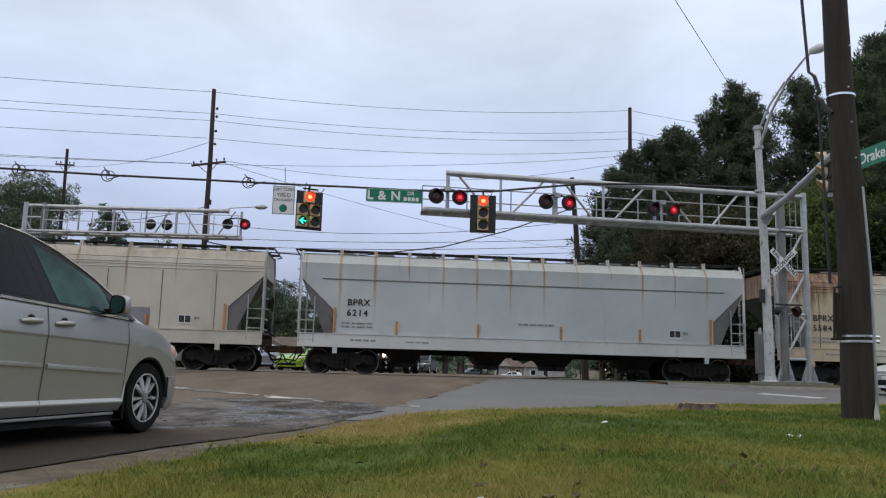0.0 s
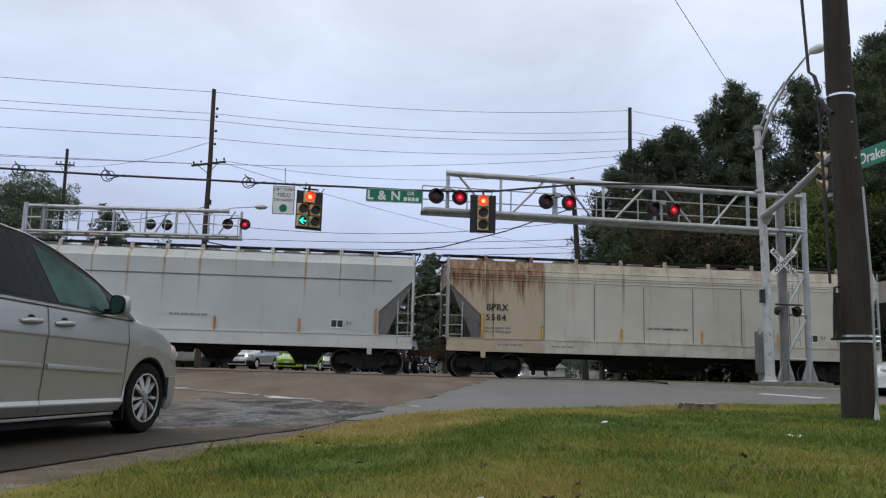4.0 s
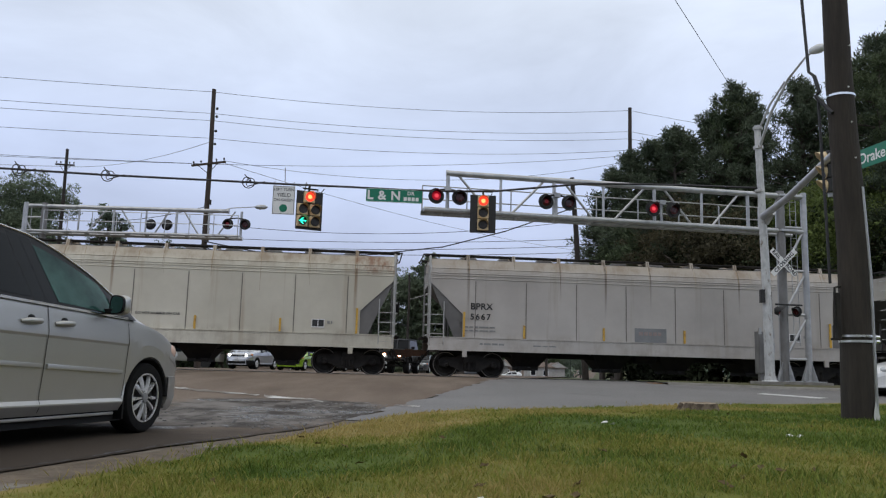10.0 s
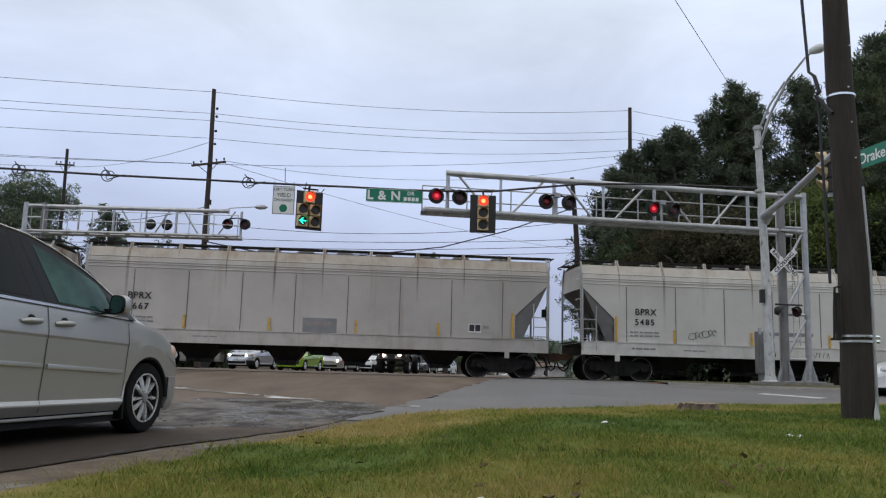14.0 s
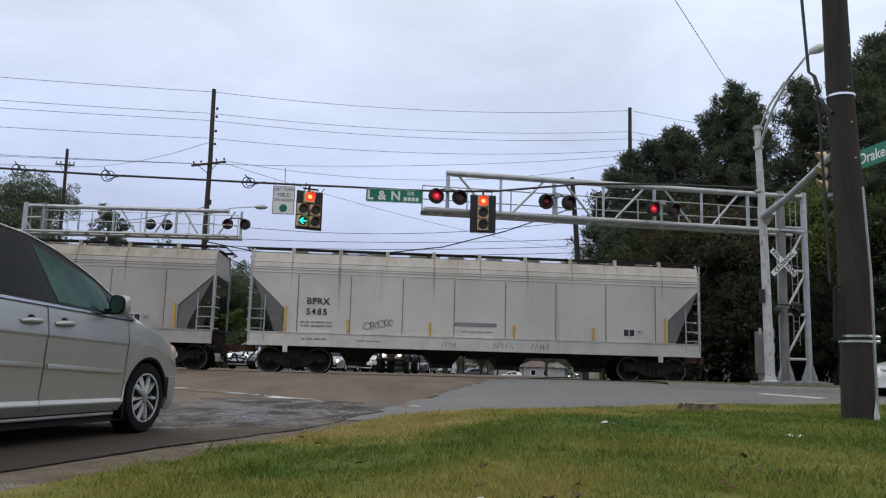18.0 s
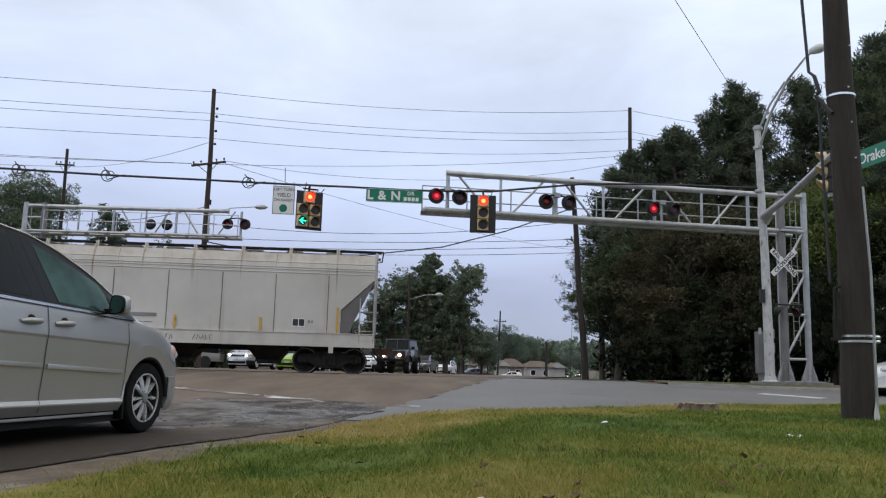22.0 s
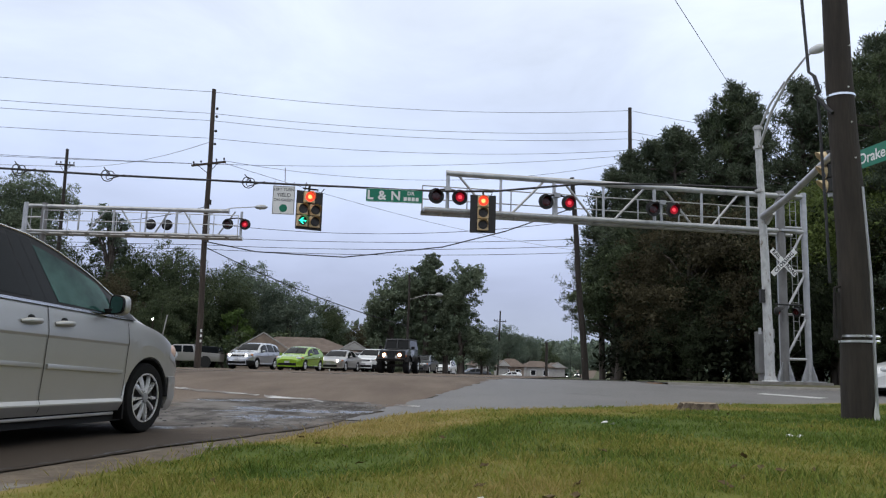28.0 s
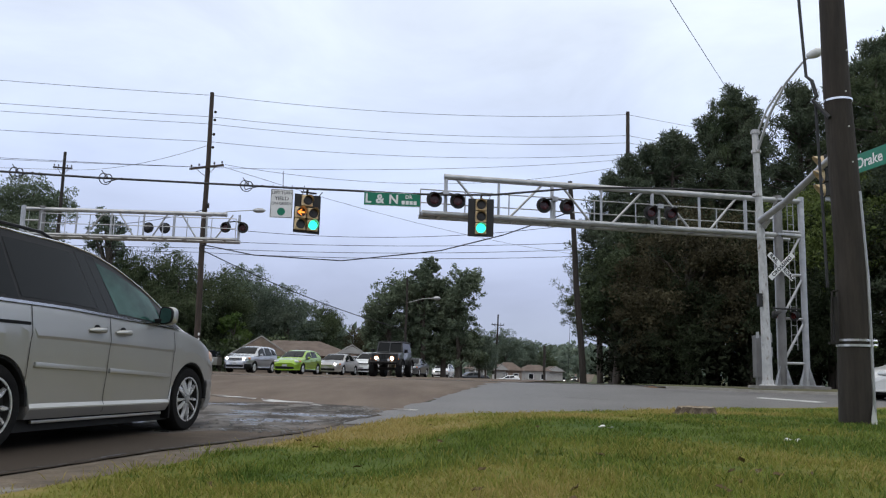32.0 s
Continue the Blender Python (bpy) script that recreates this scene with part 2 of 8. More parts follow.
# opaque green tint; reflections and dim interior are put into its uneven colour
M["glass_green"] = mat("green_tinted_glass", (0.006, 0.030, 0.028), (0.050, 0.125, 0.108), 1.6, 0.04, rvar=0.02, spec=0.10)
M["plastic"] = mat("black_plastic", (0.009, 0.009, 0.010), None, 6, 0.42, spec=0.16)
M["clearlens"] = glassy("headlamp_lens", (0.6, 0.62, 0.63), 0.08)
M["amber"] = glassy("amber_lens", (0.6, 0.22, 0.08), 0.15)
M["peach"] = glassy("pale_amber_lens", (0.66, 0.46, 0.36), 0.12)
M["redlens"] = mat("unlit_red_lens", (0.045, 0.006, 0.006), (0.08, 0.012, 0.01), 12, 0.25)
M["red_on"] = glow("lit_red_lens", (1.0, 0.06, 0.09), 0.9)
M["red_rim"] = glow("lit_red_lens_edge", (0.6, 0.008, 0.03), 0.28)
M["red_aside"] = glow("lit_red_lens_aimed_aside", (0.3, 0.01, 0.02), 0.12)
M["red_hot"] = glow("lit_red_signal", (1.0, 0.045, 0.02), 1.5)
M["red_core"] = glow("lit_signal_core", (1.0, 0.30, 0.09), 2.6)
M["green_on"] = glow("lit_green_signal", (0.03, 0.95, 0.62), 1.8)
M["amber_on"] = glow("lit_amber_arrow", (1.0, 0.30, 0.04), 1.6)
M["head_on"] = glow("lit_headlamp", (1.0, 0.95, 0.88), 14.0)
M["head_warm"] = glow("lit_warm_headlamp", (1.0, 0.74, 0.52), 9.0)
M["darklens"] = mat("unlit_lens", (0.02, 0.017, 0.014), (0.04, 0.035, 0.03), 10, 0.3)
M["bark"] = mat("tree_bark", (0.05, 0.04, 0.033), (0.12, 0.1, 0.085), 3, 0.9, bump=0.8, bscale=8, stretch=(2, 2, 0.3))
M["leaf_dark"] = mat("dark_foliage", (0.031, 0.046, 0.023), (0.064, 0.080, 0.039), 0.30, 0.75, island=0.45, spec=0.25)
# shade under overhanging crowns is put into this deep leaf colour
M["leaf_deep"] = mat("deep_green_foliage_darkened_for_shade", (0.015, 0.023, 0.011), (0.033, 0.042, 0.020), 0.3, 0.75, island=0.45, spec=0.2)
# shade beneath the trees is put into the bramble's leaf colour
M["leaf_bramble"] = mat("bramble_foliage_darkened_for_shade", (0.010, 0.014, 0.007), (0.021, 0.026, 0.013), 0.3, 0.8, island=0.5, spec=0.15)
M["leaf_pine"] = mat("pine_foliage", (0.037, 0.053, 0.034), (0.076, 0.092, 0.057), 0.3, 0.75, island=0.4, spec=0.25)
# haze before the distant trees is put into the next two leaf colours
M["leaf_mid"] = mat("green_foliage", (0.074, 0.100, 0.074), (0.114, 0.140, 0.102), 0.3, 0.75, island=0.4, spec=0.25)
M["leaf_soft"] = mat("soft_green_foliage_paled_for_haze", (0.072, 0.096, 0.062), (0.118, 0.142, 0.092), 0.3, 0.75, island=0.4, spec=0.25)
M["leaf_brown"] = mat("browning_foliage", (0.040, 0.036, 0.021), (0.066, 0.058, 0.032), 0.35, 0.8, island=0.45, spec=0.2)
M["leaf_light"] = mat("bright_green_foliage", (0.06, 0.10, 0.025), (0.10, 0.14, 0.04), 0.3, 0.75, island=0.35, spec=0.25)
M["leaf_olive"] = mat("olive_foliage", (0.060, 0.085, 0.022), (0.10, 0.125, 0.035), 0.3, 0.75, island=0.4, spec=0.25)
for key in ("leaf_dark", "leaf_deep", "leaf_pine", "leaf_mid", "leaf_brown", "leaf_light", "leaf_olive", "leaf_soft", "blade"):
    t = M[key].node_tree
    bs = t.nodes["Principled BSDF"]
    tr = t.nodes.new("ShaderNodeBsdfTranslucent")
    dim = t.nodes.new("ShaderNodeVectorMath")
    dim.operation = "SCALE"
    dim.inputs["Scale"].default_value = 0.55
    t.links.new(bs.inputs["Base Color"].links[0].from_socket, dim.inputs[0])
    t.links.new(dim.outputs[0], tr.inputs["Color"])
    ad = t.nodes.new("ShaderNodeAddShader")
    t.links.new(bs.outputs[0], ad.inputs[0])
    t.links.new(tr.outputs[0], ad.inputs[1])
    t.links.new(ad.outputs[0], t.nodes["Material Output"].inputs["Surface"])
M["stumpbark"] = mat("weathered_stump_bark", (0.05, 0.036, 0.026), (0.21, 0.165, 0.12), 14, 0.95, bump=1.0, bscale=40, fine=50, stretch=(1, 1, 0.4))
M["stumpwood"] = mat("cut_stump_wood", (0.22, 0.17, 0.12), (0.36, 0.29, 0.21), 5, 0.9, bump=0.6, fine=20)
M["paper"] = mat("white_litter", (0.72, 0.72, 0.72), (0.8, 0.8, 0.8), 10, 0.7)
M["roof"] = mat("brown_roof_shingles", (0.10, 0.072, 0.057), (0.17, 0.13, 0.105), 1.5, 0.85, bump=0.3, fine=12)
M["wallcream"] = mat("pale_house_wall", (0.34, 0.33, 0.31), (0.44, 0.43, 0.40), 1.0, 0.8, fine=6)
M["brick"] = mat("tan_brick_wall", (0.20, 0.15, 0.115), (0.28, 0.22, 0.17), 2, 0.85, fine=10)
M["orange"] = mat("orange_paint", (0.5, 0.20, 0.05), (0.6, 0.27, 0.07), 4, 0.6, stain=(0.3, 0.12, 0.04), stain_scale=5)
M["yellow"] = mat("yellow_paint", (0.62, 0.36, 0.05), (0.7, 0.44, 0.08), 4, 0.6, stain=(0.4, 0.2, 0.05), stain_scale=5)

# ---- mesh helpers ----


def tri_mesh(name, verts, faces):
    me = bpy.data.meshes.new(name)
    me.from_pydata(verts, [], faces)
    me.update()
    return me


def box(bm, c, s, rot=None):
    """A box of size s about c; rot turns it about its own centre."""
    m = Matrix.Translation(c) @ (rot.to_4x4() if rot else Matrix()) @ Matrix.Diagonal((*s, 1))
    return bmesh.ops.create_cube(bm, size=1.0, matrix=m)["verts"]


def tube(bm, pts, r, n=8, cap=True):
    """A round bar along pts; r is one radius or one for each point."""
    pts = [Vector(p) for p in pts]
    rs = r if isinstance(r, (list, tuple)) else [r] * len(pts)
    rings, ref = [], None
    for i, p in enumerate(pts):
        d = (pts[min(i + 1, len(pts) - 1)] - pts[max(i - 1, 0)]).normalized()
        if ref is None:
            ref = d.orthogonal().normalized()
        ref = (ref - d * ref.dot(d)).normalized()
        b = d.cross(ref)
        rings.append([bm.verts.new(p + (ref * math.cos(a) + b * math.sin(a)) * rs[i])
                      for a in (2 * math.pi * k / n for k in range(n))])
    for r0, r1 in zip(rings, rings[1:]):
        for k in range(n):
            bm.faces.new((r0[k], r0[(k + 1) % n], r1[(k + 1) % n], r1[k]))
    if cap:
        bm.faces.new(rings[0][::-1])
        bm.faces.new(rings[-1])


def ring(bm, c, axis, r0, r1, depth, n=24):
    """A hollow ring about c with its axis along axis."""
    q = Vector(axis).to_track_quat("Z", "Y").to_matrix()
    loops = []
    for r, h in ((r0, 0), (r1, 0), (r1, depth), (r0, depth)):
        loops.append([bm.verts.new(Vector(c) + q @ Vector((r * math.cos(a), r * math.sin(a), h)))
                      for a in (2 * math.pi * k / n for k in range(n))])
    for i in range(4):
        a, b = loops[i], loops[(i + 1) % 4]
        for k in range(n):
            bm.faces.new((a[k], a[(k + 1) % n], b[(k + 1) % n], b[k]))


def lathe(bm, c, axis, prof, n=24):
    """Turns the profile (radius, height) about the axis through c."""
    q = Vector(axis).to_track_quat("Z", "Y").to_matrix()
    loops = []
    for r, h in prof:
        if r < 1e-6:
            loops.append([bm.verts.new(Vector(c) + q @ Vector((0, 0, h)))])
        else:
            loops.append([bm.verts.new(Vector(c) + q @ Vector((r * math.cos(a), r * math.sin(a), h)))
                          for a in (2 * math.pi * k / n for k in range(n))])
    for a, b in zip(loops, loops[1:]):
        for k in range(n):
            j = (k + 1) % n
            if len(a) == 1 and len(b) == 1:
                continue
            if len(a) == 1:
                bm.faces.new((a[0], b[j], b[k]))
            elif len(b) == 1:
                bm.faces.new((a[k], a[j], b[0]))
            else:
                bm.faces.new((a[k], a[j], b[j], b[k]))


def prism(bm, poly, origin, ex, ey, ez, depth):
    """Extrudes the flat outline poly, in the axes ex and ey, along ez by depth."""
    o, ex, ey, ez = Vector(origin), Vector(ex), Vector(ey), Vector(ez)
    a = [bm.verts.new(o + ex * u + ey * v) for u, v in poly]
    b = [bm.verts.new(o + ex * u + ey * v + ez * depth) for u, v in poly]
    n = len(poly)
    bm.faces.new(a[::-1])
    bm.faces.new(b)
    for i in range(n):
        bm.faces.new((a[i], a[(i + 1) % n], b[(i + 1) % n], b[i]))


def sheet(bm, rows):
    """A surface through rows of points."""
    vs = [[bm.verts.new(p) for p in r] for r in rows]
    for a, b in zip(vs, vs[1:]):
        for i in range(len(a) - 1):
            bm.faces.new((a[i], a[i + 1], b[i + 1], b[i]))


def finish(name, bm, material, bevel=0.0, smooth=None):
    if bevel:
        bmesh.ops.bevel(bm, geom=bm.edges[:], offset=bevel, segments=2, profile=0.6, affect="EDGES", clamp_overlap=True)
    bmesh.ops.recalc_face_normals(bm, faces=bm.faces[:])
    me = bpy.data.meshes.new(name)
    bm.to_mesh(me)
    bm.free()
    me.materials.append(material)
    if smooth is not None:
        me.shade_smooth()
        me.set_sharp_from_angle(angle=radians(smooth))
    return me


def part(name, bm, material, parent, label="", bevel=0.0, smooth=None):
    """Links a bmesh as one mesh object under a thing or a part."""
    ob = new(name, finish(name, bm, material, bevel, smooth))
    ob.parent = parent
    if label:
        ob["label"] = label
    return ob


def again(src, parent, m):
    """A second part on the mesh of src."""
    ob = new(src.name.split(".")[0], src.data)
    ob.parent = parent
    ob.matrix_basis = m
    if "label" in src:
        ob["label"] = src["label"]
    return ob


def thing(name, m, label, category, group="", kind=""):
    ob = new(name)
    ob.empty_display_size = 0.2
    ob.matrix_world = m
    return tagged(ob, label, category, group, kind)


def solo(name, bm, material, label, category, group="", kind="", m=None, bevel=0.0, smooth=None):
    ob = new(name, finish(name, bm, material, bevel, smooth))
    if m:
        ob.matrix_world = m
    return tagged(ob, label, category, group, kind)


def letters(text, size, material, parent, m, name="lettering", label="", depth=0.002, spread=1.0, bold=0.0):
    """Text in the built-in font as a mesh part, centred, in the x-y plane of m."""
    cu = bpy.data.curves.new("lettering", "FONT")
    cu.body, cu.size, cu.extrude, cu.align_x, cu.align_y = text, size, depth, "CENTER", "CENTER"
    cu.space_character, cu.offset = spread, bold
    tmp = bpy.data.objects.new("lettering", cu)
    me = bpy.data.meshes.new_from_object(tmp)
    bpy.data.objects.remove(tmp)
    bpy.data.curves.remove(cu)
    me.materials.clear()
    me.materials.append(material)
    ob = new(name, me)
    ob.parent = parent
    ob.matrix_basis = m
    if label:
        ob["label"] = label
    return ob


def bars(bm, x0, z0, widths, h, y=0.0, gap=0.04):
    """A row of plain bars in the x-z plane."""
    x = x0
    for w in widths:
        box(bm, (x + w / 2, y, z0), (w, 0.006, h))
        x += w + gap


def smooth01(t):
    t = max(0.0, min(1.0, t))
    return t * t * (3 - 2 * t)

# ---- the plan: the track runs along U, the road along R ----
U, N = Vector((0.9962, 0.0872, 0)), Vector((-0.0872, 0.9962, 0))
R, RX = Vector((0.1959, 0.9806, 0)), Vector((0.9806, -0.1959, 0))
EDGE = Vector((-1.72, 8.6, 0))      # a point on the road's edge beside the lawn
TRACK_Q = 31.6                      # distance of the track's centre line
UP = Vector((0, 0, 1))


def zt(x, y):
    """Height of the ground: it climbs to the crossing, dips behind it and rises far off."""
    q = -0.0872 * x + 0.9962 * y
    return 0.5 * smooth01((q - 8) / 20) - 1.0 * smooth01((q - 66) / 70) + 3.5 * smooth01((q - 190) / 200)


def spaced(a, b, step0, grow):
    out, s = [a], step0
    while out[-1] < b:
        out.append(out[-1] + s)
        s *= grow
    return out


# ground: one sheet to the horizon
ys = [-3000, -800, -200, -60, -20] + [-8 + 1.5 * i for i in range(50)] + spaced(68, 4000, 4, 1.16)
xs = [-4000, -1500, -600, -250, -120] + [-70 + 4 * i for i in range(40)] + [120, 250, 600, 1500, 4000]
bm = bmesh.new()
sheet(bm, [[(x, y, zt(x, y) - 0.07) for x in xs] for y in ys])
solo("ground", bm, M["verge"], "rough grassy ground reaching far behind the crossing", "ground", kind="structure")


def road_pt(a, t, lift=0.0):
    """a: metres to the left of the edge, t: metres along the road from EDGE."""
    p = EDGE + R * t - RX * a
    return Vector((p.x, p.y, zt(p.x, p.y) + lift))


def fitted_edge(t):
    """How far the ragged asphalt leaves the straight edge, more so towards the camera; fitted to the camera's view."""
    return 0.42 * (1 - math.exp(-(0.8 - t) / 1.9)) + 0.03 * noise.noise(Vector((t * 2.3, 7, 0))) + 0.02 * noise.noise(Vector((t * 9, 7, 0))) if t < 0.8 else 0.0


ts = [-40, -20, -12] + [-8 + 0.16 * i for i in range(100)] + [8 + 0.8 * i for i in range(71)] + spaced(64.8, 420, 3, 1.08)
bm = bmesh.new()
sheet(bm, [[road_pt(a + (0.05 * noise.noise(Vector((t * 0.9, 3.1, 0))) + 0.04 * noise.noise(Vector((t * 4.3, 1.1, 0))) + fitted_edge(t) if a == 0 else 0), t) for a in (0, 0.6, 2, 4, 7, 10, 14, 18, 23)] for t in ts])
solo("road", bm, M["asphalt"], "worn brown wet asphalt road climbing to the crossing", "road", kind="structure")

# dirt and concrete strip between asphalt and lawn
bm = bmesh.new()
sheet(bm, [[road_pt(a, t, h) for a, h in ((0.10 + fitted_edge(t), -0.02), (0.02 + fitted_edge(t) + 0.05 * noise.noise(Vector((t * 3, 5, 0))), -0.012), (-0.08 + fitted_edge(t) * 0.8, -0.004 + 0.012 * noise.noise(Vector((t * 2, 0, 0)))), (-0.45, -0.003), (-0.9, 0.0))] for t in [-40, -20, -13] + [-10 + 0.12 * i for i in range(120)]])
solo("gutter_strip", bm, M["dirt"], "tan dirt and crumbling concrete strip at the road edge", "road edge", kind="structure")

# side street between lawn and track
bm = bmesh.new()


def street_pt(a, q):
    """a: metres along the track from the road's edge, q: distance from the camera's line."""
    k = (q - EDGE.dot(N)) / R.dot(N)
    if a == 0:
        a = 0.35 * noise.noise(Vector((q * 0.7, 4, 0))) + 0.16 * noise.noise(Vector((q * 2.9, 8, 0)))
    p = EDGE + R * k + U * a
    return Vector((p.x, p.y, zt(p.x, p.y) + 0.004))


sheet(bm, [[street_pt(a, q) for a in (0, 0.5, 1.5, 3, 5, 8, 12, 18, 26, 40, 70, 140)] for q in [11.0 + 0.175 * i for i in range(105)]])
solo("side_street", bm, M["asphalt_grey"], "grey asphalt side street joining the road", "street", kind="structure")


def patch(name, pts, lift, material, label, category, wob=0.06):
    """A flat irregular patch on the ground round the outline pts."""
    bm = bmesh.new()
    out = []
    for (x0, y0), (x1, y1) in zip(pts, pts[1:] + pts[:1]):
        k = max(2, int(math.hypot(x1 - x0, y1 - y0) / 0.15))
        for i in range(k):
            x, y = x0 + (x1 - x0) * i / k, y0 + (y1 - y0) * i / k
            v = Vector((x * 2.3, y * 2.3, 1))
            out.append((x + wob * noise.noise(v), y + wob * noise.noise(v + Vector((9, 4, 2)))))
    vs = [bm.verts.new((x, y, zt(x, y) + lift)) for x, y in out]
    f = bm.faces.new(vs)
    bmesh.ops.triangulate(bm, faces=[f])
    return solo(name, bm, material, label, category, kind="structure")


patch("stop_line", [(-8.2, 19.1), (-5.3, 17.0), (-3.4, 15.5), (-3.35, 15.2), (-5.35, 16.65), (-8.4, 18.75)], 0.008, M["line"], "worn white stop line", "road marking", 0.22)
patch("stop_line", [(-3.25, 15.45), (-2.1, 14.75), (-1.95, 14.25), (-3.05, 14.95)], 0.008, M["line"], "worn white stop line", "road marking", 0.2)
patch("stop_line", [(-0.72, 14.15), (-0.32, 13.95), (-0.36, 13.65), (-0.76, 13.85)], 0.011, M["line"], "short worn white stripe", "road marking", 0.05)
patch("street_line", [(8.35, 21.38), (9.45, 20.1), (9.0, 19.7), (8.0, 20.95)], 0.012, M["line_fresh"], "white stop line of the side street", "road marking", 0.05)

# ---- lawn: a low mound with a rounded corner ----
LAWN_C = Vector((6.0, 3.5))
outline = [(-5.2, -8.0), (-4.6, -5.0)]
outline += [tuple((EDGE + R * t + RX * (0.25 + 0.05 * math.sin(t * 1.7) + 0.1 * max(0, t - 1) * 0.3)).xy) for t in [-13 + 0.5 * i for i in range(31)]]
outline += [(-0.62, 11.9), (-0.3, 12.55), (0.05, 13.0), (0.5, 13.45), (1.0, 13.85), (1.7, 14.3), (2.6, 14.8), (3.5, 15.35), (4.6, 16.05), (6.4, 17.0), (8.9, 18.3), (14, 20.2), (24, 22.2), (45, 24.5), (45, -8.0), (20, -8)]
dense = []
for (x0, y0), (x1, y1) in zip(outline, outline[1:] + outline[:1]):
    k = max(1, int(math.hypot(x1 - x0, y1 - y0) / 0.35))
    dense += [(x0 + (x1 - x0) * i / k, y0 + (y1 - y0) * i / k) for i in range(k)]


def lawn_z(x, y, rim):
    """Height of the turf, rim metres inside its outline."""
    return zt(x, y) + 0.015 + 0.20 * smooth01(rim / 3.4) * (1 - 0.45 * smooth01((y - 9) / 6)) + 0.02 * noise.noise(Vector((x * 0.9, y * 0.9, 0))) + 0.012 * noise.noise(Vector((x * 3, y * 3, 4)))


# worn and sun-dried places: x, y, reach along x and y, strength
WORN = ((1.15, 3.6, 1.0, 0.8, 0.34), (2.6, 4.4, 1.2, 0.8, 0.22), (-0.6, 10.0, 1.6, 2.4, 0.5), (1.5, 11.6, 1.0, 1.2, 0.45), (-1.3, 5.2, 0.8, 1.1, 0.15),
        (4.4, 13.6, 1.6, 0.9, 0.3), (2.8, 8.0, 1.4, 1.3, -0.4), (0.7, 7.2, 1.2, 1.3, -0.25), (5.2, 9.4, 1.4, 1.6, -0.35), (-0.9, 3.6, 0.9, 0.8, -0.2))


def dry_at(x, y, rim):
    """How dry the turf is, from 0 to 1: along its edge, in patches, and where it is worn."""
    k = 0.30 + 0.75 * noise.noise(Vector((x * 0.55, y * 0.4, 2))) + 0.3 * noise.noise(Vector((x * 1.7, y * 1.7, 5)))
    k += 0.45 * math.exp(-max(0.0, rim) / 0.25) + (0.30 * math.exp(-max(0.0, rim) / 1.2) if y > 8 else 0.0)
    for px, py, rx, ry, f in WORN:
        k += f * math.exp(-((x - px) / rx) ** 2 - ((y - py) / ry) ** 2)
    return max(0.0, min(1.0, k))


KS = [0.0] + [1 - (1 - i / 64) ** 1.25 for i in range(1, 65)]
bm = bmesh.new()
rows, dryness = [], []
for k in KS:
    row = []
    for x, y in dense + dense[:1]:
        d = Vector((x, y)) - LAWN_C
        p = LAWN_C + d * max(k, 0.002)
        rim = d.length * (1 - k)
        row.append((p.x, p.y, lawn_z(p.x, p.y, rim) - (0.05 if k == 1 else 0)))
        dryness.append(dry_at(p.x, p.y, rim))
    rows.append(row)
sheet(bm, rows)
lawn = solo("lawn", bm, M["lawn"], "damp green lawn with yellowed patches beside the road", "lawn", kind="structure", smooth=60)
lawn.data.attributes.new("dry", "FLOAT", "POINT").data.foreach_set("value", dryness)


def inside(x, y):
    """Metres inside the lawn's outline along the ray from its centre, or a negative number."""
    d = Vector((x, y)) - LAWN_C
    a = math.atan2(d.y, d.x)
    i = int((a + math.pi) / (2 * math.pi) * 720) % 720
    return RIM[i] - d.length


RIM = [0.0] * 720
for i in range(720):
    a = -math.pi + 2 * math.pi * (i + 0.5) / 720
    best = 1e9
    ca, sa = math.cos(a), math.sin(a)
    for (x0, y0), (x1, y1) in zip(outline, outline[1:] + outline[:1]):
        ax, ay, bx, by = x0 - LAWN_C.x, y0 - LAWN_C.y, x1 - x0, y1 - y0
        den = ca * by - sa * bx
        if abs(den) < 1e-9:
            continue
        s = (ax * by - ay * bx) / den
        u = (ax * sa - ay * ca) / den
        if s > 0 and -1e-6 <= u <= 1 + 1e-6:
            best = min(best, s)
    RIM[i] = best

# ---- track, ballast and crossing ----


def track_m(s, z=0.0, q=TRACK_Q):
    """A pose on the track, s metres along it; its x axis runs along the rails."""
    p = U * s + N * q
    return Matrix.Translation((p.x, p.y, 0.5 + z)) @ pose(0, 0, 0, 0, 0, 5.0)


bm = bmesh.new()
sheet(bm, [[track_m(s) @ Vector((0, y, z)) for y, z in ((-3.4, -0.25), (-2.3, -0.16), (2.3, -0.16), (3.4, -0.25))] for s in range(9, 200, 3)])
sheet(bm, [[track_m(s) @ Vector((0, y, z)) for y, z in ((-3.4, -0.25), (-2.3, -0.16), (2.3, -0.16), (3.4, -0.25))] for s in range(-200, -19, 3)])
solo("track_bed", bm, M["ballast"], "grey ballast bed under the rails", "track bed", kind="structure")
for y in (-0.7175, 0.7175):
    bm = bmesh.new()
    prof = [(-0.075, -0.17), (0.075, -0.17), (0.075, -0.155), (0.012, -0.13), (0.012, -0.04), (0.036, -0.03), (0.036, 0), (-0.036, 0), (-0.036, -0.03), (-0.012, -0.04), (-0.012, -0.13), (-0.075, -0.155)]
    prism(bm, prof, (-200, y, 0), (0, 1, 0), (0, 0, 1), (1, 0, 0), 400)
    solo("rail", bm, M["railtop"], "worn steel rail crossing the road", "rail", "rails of the track", "structure", track_m(0, 0.012))
tie = None
